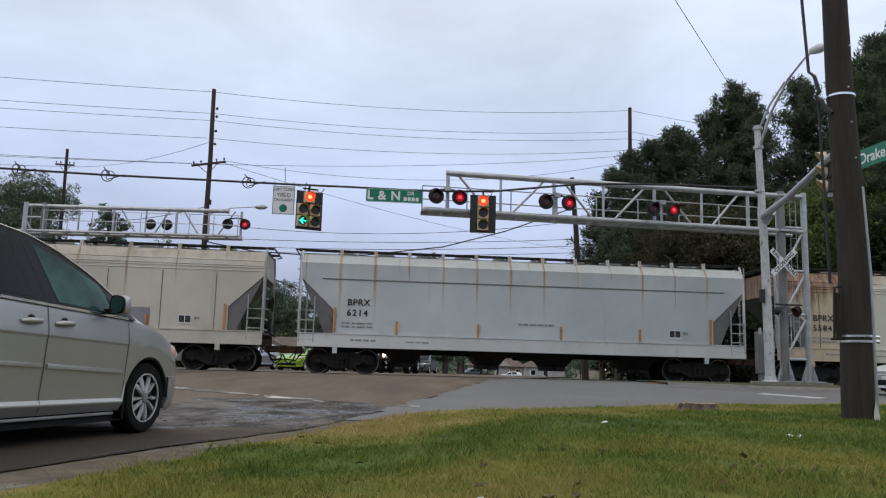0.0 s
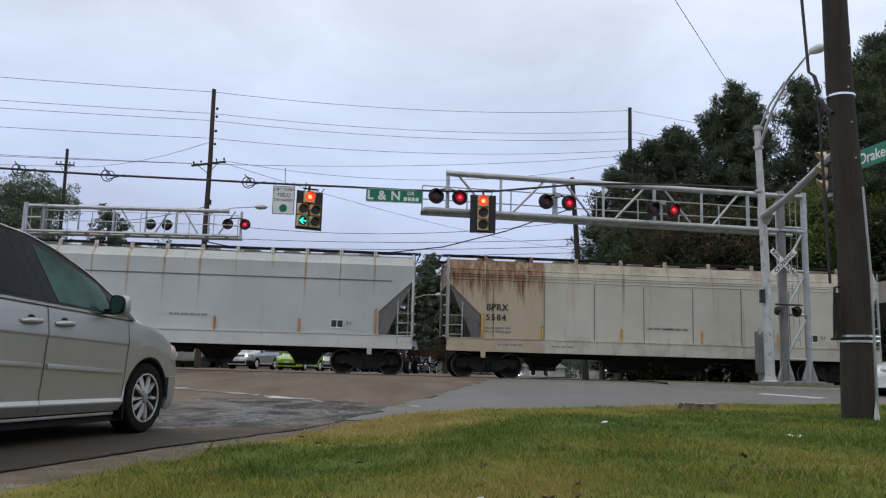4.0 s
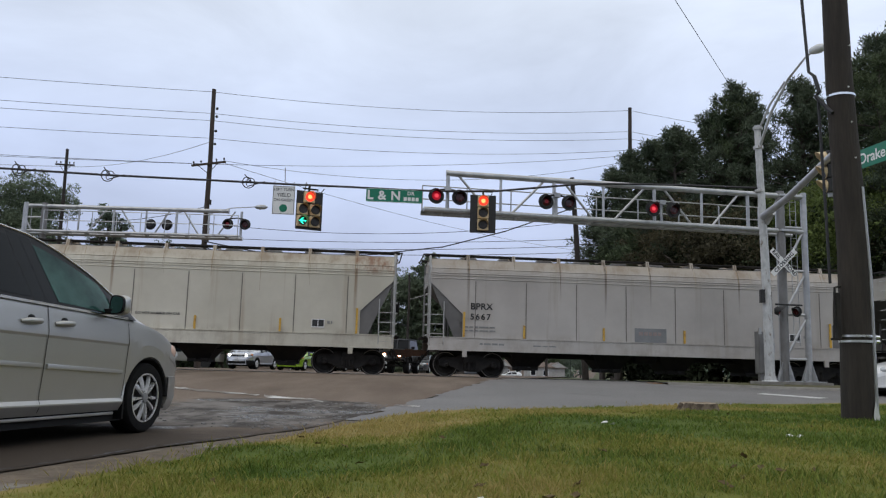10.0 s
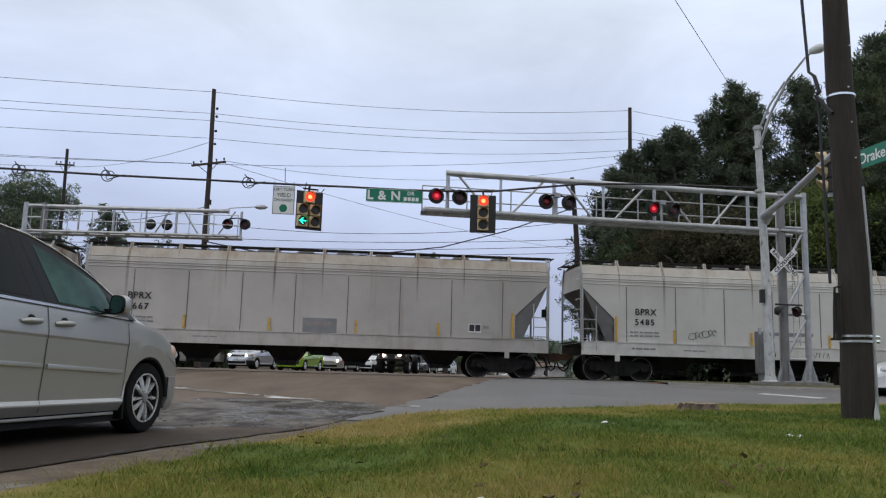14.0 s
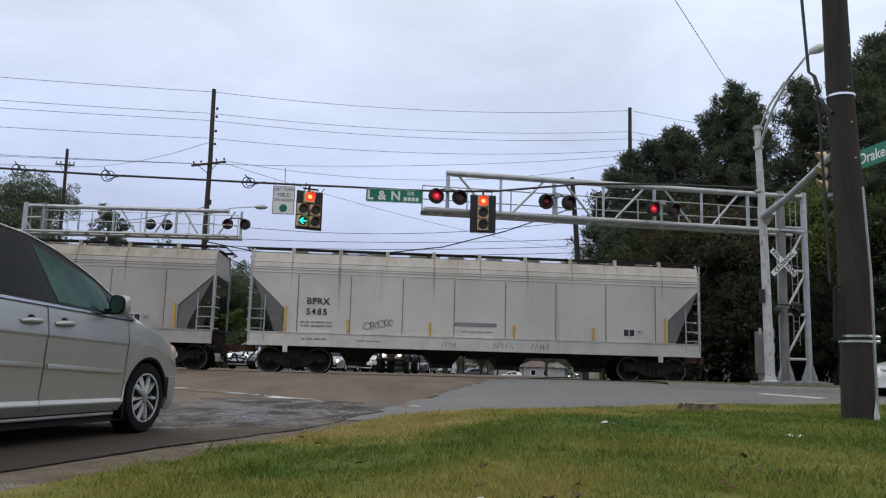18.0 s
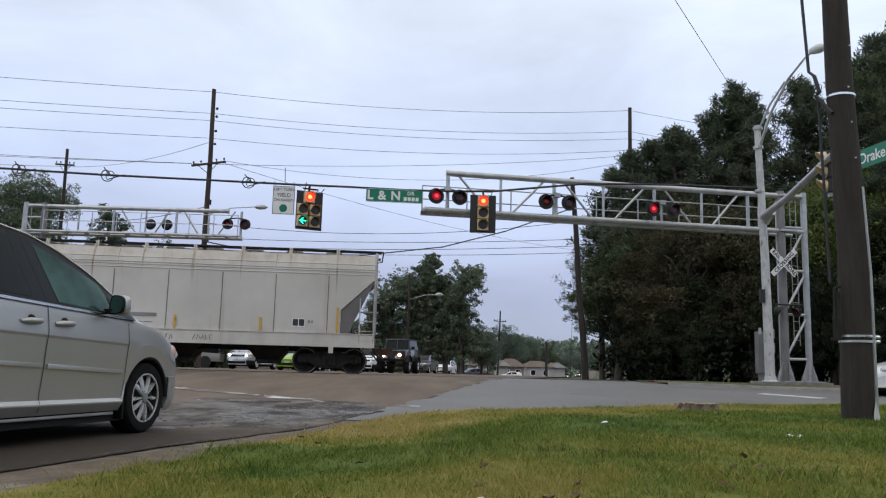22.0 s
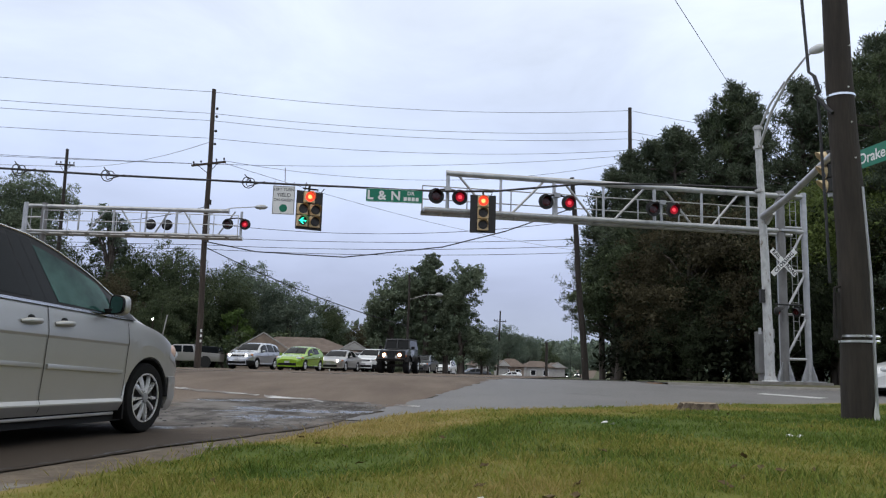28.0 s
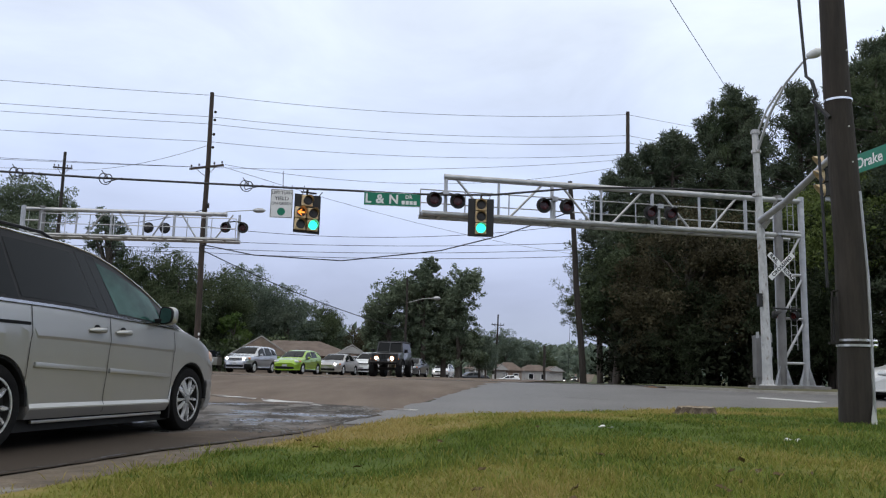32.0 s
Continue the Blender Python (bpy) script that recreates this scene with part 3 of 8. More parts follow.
for k in range(90):
    s = 10 + 0.55 * k
    if tie is None:
        bm = bmesh.new()
        box(bm, (0, 0, -0.19), (0.22, 2.6, 0.16))
        tie = solo("sleeper", bm, M["creosote"], "dark creosoted timber sleeper", "sleeper", "sleepers under the rails", "", track_m(s), 0.012)
    else:
        copy_thing(tie, track_m(s))
# crossing panels between the rails
for y, w in ((-1.35, 1.1), (0, 1.26), (1.35, 1.1)):
    bm = bmesh.new()
    box(bm, (-4.5, y, -0.06), (26, w, 0.10))
    solo("crossing_panel", bm, M["asphalt"], "worn asphalt crossing surface beside the rail", "crossing panel", "crossing panels", "structure", track_m(0))

# kerbed strip with the signal tower
bm = bmesh.new()
rows = []
for s in [7.4 + 0.5 * i for i in range(80)]:
    row = []
    for q, h in ((23.35 + 1.6 * (1 - smooth01((s - 7.4) / 3)), 0.0), (23.4 + 1.6 * (1 - smooth01((s - 7.4) / 3)), 0.07), (23.55 + 1.5 * (1 - smooth01((s - 7.4) / 3)), 0.08)):
        p = U * (s + 1.9) + N * q
        row.append((p.x, p.y, zt(p.x, p.y) + h))
    rows.append(row)
sheet(bm, rows)
solo("kerb", bm, M["concrete"], "low concrete kerb of the side street", "kerb", kind="structure")
bm = bmesh.new()
rows = []
for s in [7.4 + 0.5 * i for i in range(80)]:
    row = []
    for q in (23.6 + 1.5 * (1 - smooth01((s - 7.4) / 3)), 25.5, 26.5, 27.5, 28.4):
        p = U * (s + 1.9) + N * q
        row.append((p.x, p.y, zt(p.x, p.y) + 0.075 + 0.03 * noise.noise(Vector((s, q, 0)))))
    rows.append(row)
sheet(bm, rows)
solo("verge_strip", bm, M["verge"], "strip of patchy grass behind the kerb", "grass verge", kind="structure")


# ---- covered hopper wagons ----
L = 16.75


def paint(name, a, b, rust, rust_at, streak, grime=0.55, corner=False, brackets=9, run=0.6, tint=(0.33, 0.21, 0.10)):
    """Old wagon paint: chalky colour, rust blotches and streaks that run down."""
    m = mat(name, tuple(c * 0.96 for c in a), tuple(c * 1.03 for c in b), 0.35, 0.55, bump=0.06, bscale=3, stain=rust, stain_scale=0.55, stain_at=rust_at, rvar=0.12)
    t = m.node_tree
    bs = t.nodes["Principled BSDF"]
    src = bs.inputs["Base Color"].links[0].from_socket
    co = t.nodes.new("ShaderNodeTexCoord")
    ma = t.nodes.new("ShaderNodeMapping")
    ma.inputs["Scale"].default_value = (2.6, 2.6, 0.14)
    t.links.new(co.outputs["Object"], ma.inputs[0])
    n = node(t, "ShaderNodeTexNoise", Scale=1.0, Detail=6.0, Roughness=0.6)
    t.links.new(ma.outputs[0], n.inputs["Vector"])
    r = t.nodes.new("ShaderNodeMapRange")
    r.inputs["From Min"].default_value, r.inputs["From Max"].default_value = streak, streak + 0.2
    r.inputs["To Max"].default_value = 0.75
    t.links.new(n.outputs["Fac"], r.inputs["Value"])
    x = t.nodes.new("ShaderNodeMix")
    x.data_type = "RGBA"
    t.links.new(r.outputs[0], x.inputs["Factor"])
    t.links.new(src, x.inputs["A"])
    x.inputs["B"].default_value = (*rust, 1)
    sep = t.nodes.new("ShaderNodeSeparateXYZ")
    t.links.new(co.outputs["Object"], sep.inputs[0])

    def ramp_of(socket, lo, hi, out=1.0):
        r = t.nodes.new("ShaderNodeMapRange")
        r.interpolation_type = "SMOOTHSTEP"
        for key, v in (("From Min", lo), ("From Max", hi), ("To Min", 0.0), ("To Max", out)):
            r.inputs[key].default_value = v
        t.links.new(socket, r.inputs["Value"])
        return r.outputs[0]

    def calc(op, a, b, clamp=True, c=0.0):
        q = t.nodes.new("ShaderNodeMath")
        q.operation, q.use_clamp = op, clamp and op != "ADD"
        for k, v in enumerate((a, b, c)):
            if hasattr(v, "links"):
                t.links.new(v, q.inputs[k])
            else:
                q.inputs[k].default_value = v
        return q.outputs[0]

    def over(fac, colour):
        q = t.nodes.new("ShaderNodeMix")
        q.data_type = "RGBA"
        t.links.new(fac, q.inputs["Factor"])
        t.links.new(x_out[-1], q.inputs["A"])
        q.inputs["B"].default_value = (*colour, 1)
        x_out.append(q.outputs["Result"])

    x_out = [x.outputs["Result"]]
    nb = node(t, "ShaderNodeTexNoise", Scale=1.3, Detail=8.0, Roughness=0.68)
    mb = t.nodes.new("ShaderNodeMapping")
    mb.inputs["Scale"].default_value = (1.0, 1.0, 0.55)
    t.links.new(co.outputs["Object"], mb.inputs[0])
    t.links.new(mb.outputs[0], nb.inputs["Vector"])
    blot = ramp_of(nb.outputs["Fac"], 0.42, 0.66)
    # weathered brown film on the roof curve, blotches of grime on it and just above the sill
    over(calc("MULTIPLY", ramp_of(sep.outputs["Z"], 3.85, 4.2), min(0.6, grime * 0.75)), (0.39, 0.32, 0.24))
    over(calc("MULTIPLY", calc("MULTIPLY", ramp_of(sep.outputs["Z"], 3.55, 4.25), blot), grime), (0.27, 0.20, 0.13))
    over(calc("MULTIPLY", calc("MULTIPLY", ramp_of(sep.outputs["Z"], 1.75, 1.40), blot), grime * 0.55), (0.27, 0.22, 0.16))
    # rust that has run down from the roof brackets, more from some than from others
    gap = (L - 2.9) / (brackets - 1)
    u = calc("DIVIDE", calc("SUBTRACT", sep.outputs["X"], 1.45, False), gap, False)
    k = calc("ROUND", u, 0.0, False)
    off = calc("ABSOLUTE", calc("SUBTRACT", u, k, False), 0.0, False)
    wn = t.nodes.new("ShaderNodeTexWhiteNoise")
    wn.noise_dimensions = "1D"
    t.links.new(calc("ADD", k, 7.3 * brackets + 31.0 * a[0]), wn.inputs["W"])
    chance = wn.outputs["Value"]
    wide = calc("MULTIPLY_ADD", calc("MULTIPLY", chance, chance), 0.085 / gap, False, 0.02 / gap)
    mf = t.nodes.new("ShaderNodeMapping")
    mf.inputs["Scale"].default_value = (24, 24, 0.5)
    t.links.new(co.outputs["Object"], mf.inputs[0])
    nf = node(t, "ShaderNodeTexNoise", Scale=1.0, Detail=3.0, Roughness=0.6)
    t.links.new(mf.outputs[0], nf.inputs["Vector"])
    core = ramp_of(calc("DIVIDE", off, wide, False), 1.0, 0.15)
    depth = calc("MULTIPLY_ADD", chance, 3.0, False, 0.3)
    fade = ramp_of(calc("DIVIDE", calc("SUBTRACT", 4.35, sep.outputs["Z"], False), depth, False), 1.0, 0.1)
    over(calc("MULTIPLY", calc("MULTIPLY", calc("MULTIPLY", core, fade), ramp_of(nf.outputs["Fac"], 0.28, 0.55)), run), tint)
    if corner:
        high = ramp_of(sep.outputs["Z"], 2.1, 4.3)
        reach = ramp_of(sep.outputs["X"], 3.72, 3.55)
        over(calc("MULTIPLY", reach, 0.6), (0.49, 0.36, 0.20))
        ms = t.nodes.new("ShaderNodeMapping")
        ms.inputs["Scale"].default_value = (4.5, 4.5, 0.55)
        t.links.new(co.outputs["Object"], ms.inputs[0])
        ns_ = node(t, "ShaderNodeTexNoise", Scale=1.0, Detail=7.0, Roughness=0.7)
        t.links.new(ms.outputs[0], ns_.inputs["Vector"])
        over(calc("MULTIPLY", calc("MULTIPLY", reach, ramp_of(calc("ADD", ns_.outputs["Fac"], calc("MULTIPLY", high, 0.30)), 0.56, 0.84)), 0.95), (0.20, 0.085, 0.040))
        over(calc("MULTIPLY", calc("MULTIPLY", reach, ramp_of(calc("ADD", ns_.outputs["Fac"], calc("MULTIPLY", high, 0.16)), 0.66, 0.80)), 0.8), (0.075, 0.038, 0.024))
        over(calc("MULTIPLY", calc("MULTIPLY", ramp_of(sep.outputs["X"], 14.5, 15.6), ramp_of(sep.outputs["Z"], 3.5, 3.9)), blot), (0.24, 0.10, 0.05))
    t.links.new(x_out[-1], bs.inputs["Base Color"])
    return m


PAINTS = {
    "A": paint("cream_wagon_paint", (0.57, 0.53, 0.445), (0.66, 0.62, 0.53), (0.36, 0.28, 0.18), 0.70, 0.62, 0.55, False, 9, 0.7, (0.22, 0.15, 0.08)),
    "B": paint("pale_blue_grey_wagon_paint", (0.49, 0.53, 0.535), (0.58, 0.61, 0.605), (0.42, 0.36, 0.27), 0.74, 0.64, 0.25, False, 12, 0.9, (0.36, 0.19, 0.07)),
    "C": paint("cream_rusted_wagon_paint", (0.56, 0.53, 0.44), (0.66, 0.63, 0.535), (0.36, 0.27, 0.17), 0.68, 0.60, 0.8, True, 9, 0.8, (0.20, 0.11, 0.05)),
    "D": paint("grey_wagon_paint", (0.445, 0.415, 0.385), (0.545, 0.515, 0.48), (0.33, 0.275, 0.21), 0.66, 0.60, 0.7, False, 9, 0.85, (0.12, 0.085, 0.055)),
    "E": paint("white_grey_wagon_paint", (0.58, 0.555, 0.51), (0.67, 0.645, 0.595), (0.40, 0.34, 0.265), 0.68, 0.62, 0.45, False, 9, 0.75, (0.15, 0.11, 0.075)),
}
# shade on the sloped wagon ends is put into this dark paint
M["slope"] = mat("shade_grey_end_sheet_paint", (0.125, 0.122, 0.12), (0.19, 0.186, 0.182), 1.0, 0.7, stain=(0.06, 0.052, 0.046), stain_scale=1.2)
M["seam"] = mat("grimy_seam", (0.14, 0.13, 0.12), (0.22, 0.2, 0.18), 3, 0.8)
M["mark"] = mat("black_stencil", (0.03, 0.03, 0.032), None, 5, 0.6)
M["markgrey"] = mat("faded_grey_stencil", (0.24, 0.24, 0.24), (0.32, 0.32, 0.31), 5, 0.7)
M["sill_pale"] = mat("stained_white_sill_paint", (0.58, 0.585, 0.56), (0.68, 0.68, 0.65), 0.6, 0.6, stain=(0.46, 0.43, 0.30), stain_scale=0.9, stain_at=0.60, stretch=(1, 1, 0.5))
M["patchgrey"] = mat("grey_touch_up_paint", (0.21, 0.215, 0.22), (0.27, 0.275, 0.28), 2, 0.6)
M["patchred"] = mat("faded_red_grey_panel", (0.30, 0.23, 0.22), (0.36, 0.3, 0.29), 9, 0.7)


def arc_side(z, sharp=False):
    """Half width of the body at height z above the rail: straight, then leaning in to the roof, in a curve or at a crease."""
    if sharp:
        return 1.60 - max(0.0, z - 4.0) * 0.95
    return 1.60 - 0.30 * smooth01((z - 3.75) / 0.9) if z > 3.75 else 1.60


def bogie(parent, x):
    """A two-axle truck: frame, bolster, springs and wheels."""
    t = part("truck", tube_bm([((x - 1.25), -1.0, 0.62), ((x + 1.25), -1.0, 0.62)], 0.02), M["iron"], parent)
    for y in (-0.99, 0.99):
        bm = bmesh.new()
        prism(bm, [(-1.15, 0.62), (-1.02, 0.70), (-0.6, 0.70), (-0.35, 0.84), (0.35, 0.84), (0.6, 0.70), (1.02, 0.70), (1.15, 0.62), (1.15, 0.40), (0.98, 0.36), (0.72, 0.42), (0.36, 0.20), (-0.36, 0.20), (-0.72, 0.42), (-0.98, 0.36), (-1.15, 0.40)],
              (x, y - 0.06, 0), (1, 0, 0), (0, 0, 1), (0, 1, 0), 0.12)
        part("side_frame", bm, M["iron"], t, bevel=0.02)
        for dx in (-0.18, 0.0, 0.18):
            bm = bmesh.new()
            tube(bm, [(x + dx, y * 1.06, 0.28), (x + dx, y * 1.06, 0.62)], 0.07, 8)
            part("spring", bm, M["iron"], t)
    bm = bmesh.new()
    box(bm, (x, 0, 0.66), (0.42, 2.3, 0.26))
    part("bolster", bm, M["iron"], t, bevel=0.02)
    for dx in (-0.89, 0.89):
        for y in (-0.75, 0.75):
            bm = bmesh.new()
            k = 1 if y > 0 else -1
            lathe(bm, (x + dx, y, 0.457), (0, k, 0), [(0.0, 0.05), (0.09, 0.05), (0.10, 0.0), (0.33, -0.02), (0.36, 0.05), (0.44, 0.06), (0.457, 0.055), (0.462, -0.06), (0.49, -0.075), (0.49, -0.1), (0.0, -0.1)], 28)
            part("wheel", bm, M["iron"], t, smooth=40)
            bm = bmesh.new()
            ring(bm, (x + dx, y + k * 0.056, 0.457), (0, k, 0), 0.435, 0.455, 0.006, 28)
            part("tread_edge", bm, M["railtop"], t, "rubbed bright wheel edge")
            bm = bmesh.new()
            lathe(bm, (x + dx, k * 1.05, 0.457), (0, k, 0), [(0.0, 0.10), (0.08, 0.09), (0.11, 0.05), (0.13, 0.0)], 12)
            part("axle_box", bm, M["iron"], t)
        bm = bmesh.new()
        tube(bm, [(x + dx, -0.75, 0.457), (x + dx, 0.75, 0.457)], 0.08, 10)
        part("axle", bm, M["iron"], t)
    return t


def tube_bm(pts, r, n=8):
    bm = bmesh.new()
    tube(bm, pts, r, n)
    return bm


def wagon(key, mark, label, ribbed, post):
    """A covered hopper, x along the track from its left end, the camera's side at -y, z from the rail."""
    w = thing("hopper_wagon", track_m(0), label, "railway wagon", "wagons of the freight train")
    body_m = PAINTS[key]
    # body shell: side outline with sloped ends, closed over the roof
    bm = bmesh.new()
    top = 4.33
    zs = [1.38, 2.3, 2.9, 3.45, 3.72, 3.80, 3.95, 4.0, 4.12, 4.25, top]
    sharp = not ribbed

    def end_x(z):
        if z < 2.3:
            return 1.25
        if z < 3.45:
            return 1.21 * (3.45 - z) / 1.15 + 0.04
        return 0.04
    nx = 40
    for side in (-1, 1):
        rows = []
        for z in zs:
            x0 = end_x(z)
            rows.append([(x0 + (L - 2 * x0) * i / nx, side * arc_side(z, sharp), z) for i in range(nx + 1)])
        sheet(bm, rows)
    rows = []
    for y, z in ((-1.29, top), (-0.8, 4.43), (0, 4.48), (0.8, 4.43), (1.29, top)):
        rows.append([(0.04 + (L - 0.08) * i / nx, y, z) for i in range(nx + 1)])
    sheet(bm, rows)
    bmesh.ops.remove_doubles(bm, verts=bm.verts[:], dist=0.012)
    part("body", bm, body_m, w, smooth=30)
    # end slope sheets and upper end walls
    for e, sx in ((0, 1), (L, -1)):
        bm = bmesh.new()
        sheet(bm, [[(e + sx * 0.045, y, 4.33) for y in (-1.29, 1.29)], [(e + sx * 0.045, y, 3.45) for y in (-1.59, 1.59)]])
        part("end_wall", bm, body_m, w)
        bm = bmesh.new()
        sheet(bm, [[(e + sx * 0.045, y, 3.45) for y in (-1.59, 0, 1.59)], [(e + sx * 1.25, y, 2.3) for y in (-1.59, 0, 1.59)], [(e + sx * 2.1, y, 1.39) for y in (-1.59, 0, 1.59)]])
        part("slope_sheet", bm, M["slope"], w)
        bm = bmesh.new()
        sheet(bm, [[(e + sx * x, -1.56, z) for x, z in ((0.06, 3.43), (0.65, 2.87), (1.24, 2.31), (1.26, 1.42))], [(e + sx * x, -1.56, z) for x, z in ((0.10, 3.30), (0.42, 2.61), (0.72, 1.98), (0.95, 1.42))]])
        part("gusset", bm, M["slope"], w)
        # end frame, corner posts, ladders
        bm = bmesh.new()
        box(bm, (e + sx * 0.62, 0, 1.33), (1.24, 3.1, 0.10))
        part("end_platform", bm, M["iron"], w)
        for y in (-1.58, 1.58):
            bm = bmesh.new()
            box(bm, (e + sx * 0.035, y, 2.42), (0.07, 0.07, 2.08))
            sheet(bm, [[(e + sx * x, y, 3.4) for x in (0.0, 0.07)], [(e + sx * x, y, 3.9) for x in (0.0, 0.07)], [(e + sx * x, y * 0.82, 4.46) for x in (0.0, 0.07)]])
            tube(bm, [(e + sx * 0.035, y, 3.4), (e + sx * 0.035, y * 0.98, 4.0), (e + sx * 0.035, y * 0.82, 4.46)], 0.04, 6)
            part("corner_post", bm, M["ladder"] if key != "B" else M["white_worn"], w)
        bm = bmesh.new()
        tube(bm, [(e + sx * 0.56, -1.62, 1.1), (e + sx * 0.56, -1.62, 2.75)], 0.024, 6)
        tube(bm, [(e + sx * 0.05, -1.62, 1.1), (e + sx * 0.05, -1.62, 2.3)], 0.024, 6)
        for z in (1.2, 1.55, 1.9, 2.25):
            tube(bm, [(e + sx * 0.0, -1.62, z), (e + sx * 0.56, -1.62, z)], 0.018, 6)
        part("ladder", bm, M["ladder"], w)
        for z in [1.5 + 0.38 * i for i in range(8)]:
            bm = bmesh.new()
            tube(bm, [(e - sx * 0.02, -1.45, z), (e - sx * 0.10, -1.45, z), (e - sx * 0.10, -1.0, z), (e - sx * 0.02, -1.0, z)], 0.015, 5)
            part("grab_iron", bm, M["white_worn"], w)
        for y, x1 in ((-0.5, 1.2), (0.5, 1.2)):
            bm = bmesh.new()
            tube(bm, [(e + sx * 0.85, y, 1.38), (e + sx * 0.80, y, 2.6)], 0.04, 6)
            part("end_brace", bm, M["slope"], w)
        bm = bmesh.new()
        box(bm, (e - sx * 0.30, 0, 0.86), (0.75, 0.22, 0.24))
        box(bm, (e - sx * 0.60, 0.04, 0.86), (0.24, 0.34, 0.30))
        part("coupler", bm, M["rust"], w, bevel=0.03)
        bm = bmesh.new()
        tube(bm, [(e + sx * 0.05, -1.5, 0.95), (e - sx * 0.12, -1.1, 0.72), (e - sx * 0.35, -0.35, 0.55)], 0.025, 6)
        part("uncoupling_lever", bm, M["iron"], w)
        bm = bmesh.new()
        tube(bm, [(e + sx * 0.1, 0.4, 0.85), (e - sx * 0.2, 0.42, 0.45), (e - sx * 0.6, 0.3, 0.5)], 0.03, 6)
        part("brake_hose", bm, M["rubber"], w)
        bm = bmesh.new()
        tube(bm, [(e + sx * 0.05, -1.57, 0.95), (e + sx * 0.05, -1.57, 0.62), (e + sx * 0.40, -1.57, 0.62), (e + sx * 0.40, -1.57, 0.95)], 0.018, 5)
        part("stirrup_step", bm, M["iron"], w)
        bm = bmesh.new()
        box(bm, (e - sx * 0.10, 0, 1.42), (0.22, 2.4, 0.04))
        part("crossover_step", bm, M["iron"], w)
        bm = bmesh.new()
        tube(bm, [(e - sx * 0.02, -1.55, z) for z in (1.4, 2.4, 3.4, 4.4)], 0.022, 6)
        part("end_ladder_stile", bm, M["ladder"], w)
        bm = bmesh.new()
        tube(bm, [(e - sx * 0.05, -1.4, 4.46), (e - sx * 0.22, -1.4, 4.50), (e - sx * 0.22, 1.4, 4.50), (e - sx * 0.05, 1.4, 4.46)], 0.025, 6)
        part("platform_rail", bm, M["iron"], w)
        bm = bmesh.new()
        tube(bm, [(e - sx * 0.10, -0.35, 0.80), (e - sx * 0.22, -0.38, 0.45), (e - sx * 0.38, -0.36, 0.32), (e - sx * 0.52, -0.30, 0.42), (e - sx * 0.60, -0.2, 0.66)], 0.028, 7)
        part("air_hose", bm, M["rubber"], w)
    # brake wheel on the trailing end
    bm = bmesh.new()
    ring(bm, (L + 0.16, -0.45, 2.5), (1, 0, 0), 0.24, 0.28, 0.03, 20)
    for a in range(4):
        q = math.pi * a / 4
        tube(bm, [(L + 0.17, -0.45 + 0.26 * math.cos(q), 2.5 + 0.26 * math.sin(q)), (L + 0.17, -0.45 - 0.26 * math.cos(q), 2.5 - 0.26 * math.sin(q))], 0.012, 5)
    box(bm, (L + 0.08, -0.45, 2.5), (0.16, 0.2, 0.3))
    part("brake_wheel", bm, M["iron"], w)
    # side sills
    for y in (-1.60, 1.60):
        bm = bmesh.new()
        prism(bm, [(0, 0.95), (0, 1.40), (0.9, 1.42), (L - 0.9, 1.42), (L, 1.40), (L, 0.95)], (0, y - 0.035, 0), (1, 0, 0), (0, 0, 1), (0, 1, 0), 0.07)
        part("side_sill", bm, M["sill_pale"] if key == "B" else body_m, w, bevel=0.012)
    bm = bmesh.new()
    prism(bm, [(0.0, 1.42), (L, 1.42), (L, 1.45), (0.0, 1.45)], (0, -1.66, 0), (1, 0, 0), (0, 0, 1), (0, 1, 0), 0.05)
    part("sill_flange", bm, M["white_worn"] if key == "B" else body_m, w)
    # mouldings on the side
    if ribbed:
        for z in (3.60, 3.72, 3.80, 3.98):
            bm = bmesh.new()
            tube(bm, [(0.06, -arc_side(z) - 0.002, z), (L - 0.06, -arc_side(z) - 0.002, z)], 0.018, 6)
            part("moulding", bm, body_m, w)
        for i in range(8):
            x = 1.72 + 1.9 * i
            bm = bmesh.new()
            box(bm, (x, -1.603, 2.48), (0.026, 0.026, 2.1))
            part("side_rib", bm, M["seam"], w)
    else:
        bm = bmesh.new()
        box(bm, (L / 2, -1.606, 3.42), (L - 1.6, 0.02, 0.04))
        part("side_seam", bm, M["seam"], w)
    # roof edge, running board and its brackets, hatch rail
    bm = bmesh.new()
    for y in (-0.98, 0.98):
        box(bm, (L / 2, y, 4.53), (L + 0.3, 0.5, 0.04))
    part("running_board", bm, M["iron"], w)
    nb = 9 if ribbed else 12
    for i in range(nb):
        x = 1.45 + (L - 2.9) * i / (nb - 1)
        bm = bmesh.new()
        prism(bm, [(-1.36, 4.20), (-1.26, 4.56), (-0.3, 4.58), (-0.3, 4.52), (-1.15, 4.45)], (x - 0.06, 0, 0), (0, 1, 0), (0, 0, 1), (1, 0, 0), 0.12)
        part("roof_bracket", bm, body_m, w)
    for i in range(10):
        bm = bmesh.new()
        lathe(bm, (1.6 + 1.5 * i, 0, 4.46), (0, 0, 1), [(0.34, 0), (0.34, 0.10), (0.28, 0.15), (0, 0.17)], 14)
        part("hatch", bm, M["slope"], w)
    # coloured posts along the sill
    for x, h in ((1.31, 0.92), (3.55, 0.48), (6.55, 0.48), (9.65, 0.48), (12.65, 0.48), (L - 1.36, 0.92)):
        bm = bmesh.new()
        box(bm, (x, -1.645, 1.46 + h / 2), (0.075, 0.05, h))
        part("door_post", bm, post, w, bevel=0.008)
    # jacking pads
    for x in (1.35, L - 1.55):
        bm = bmesh.new()
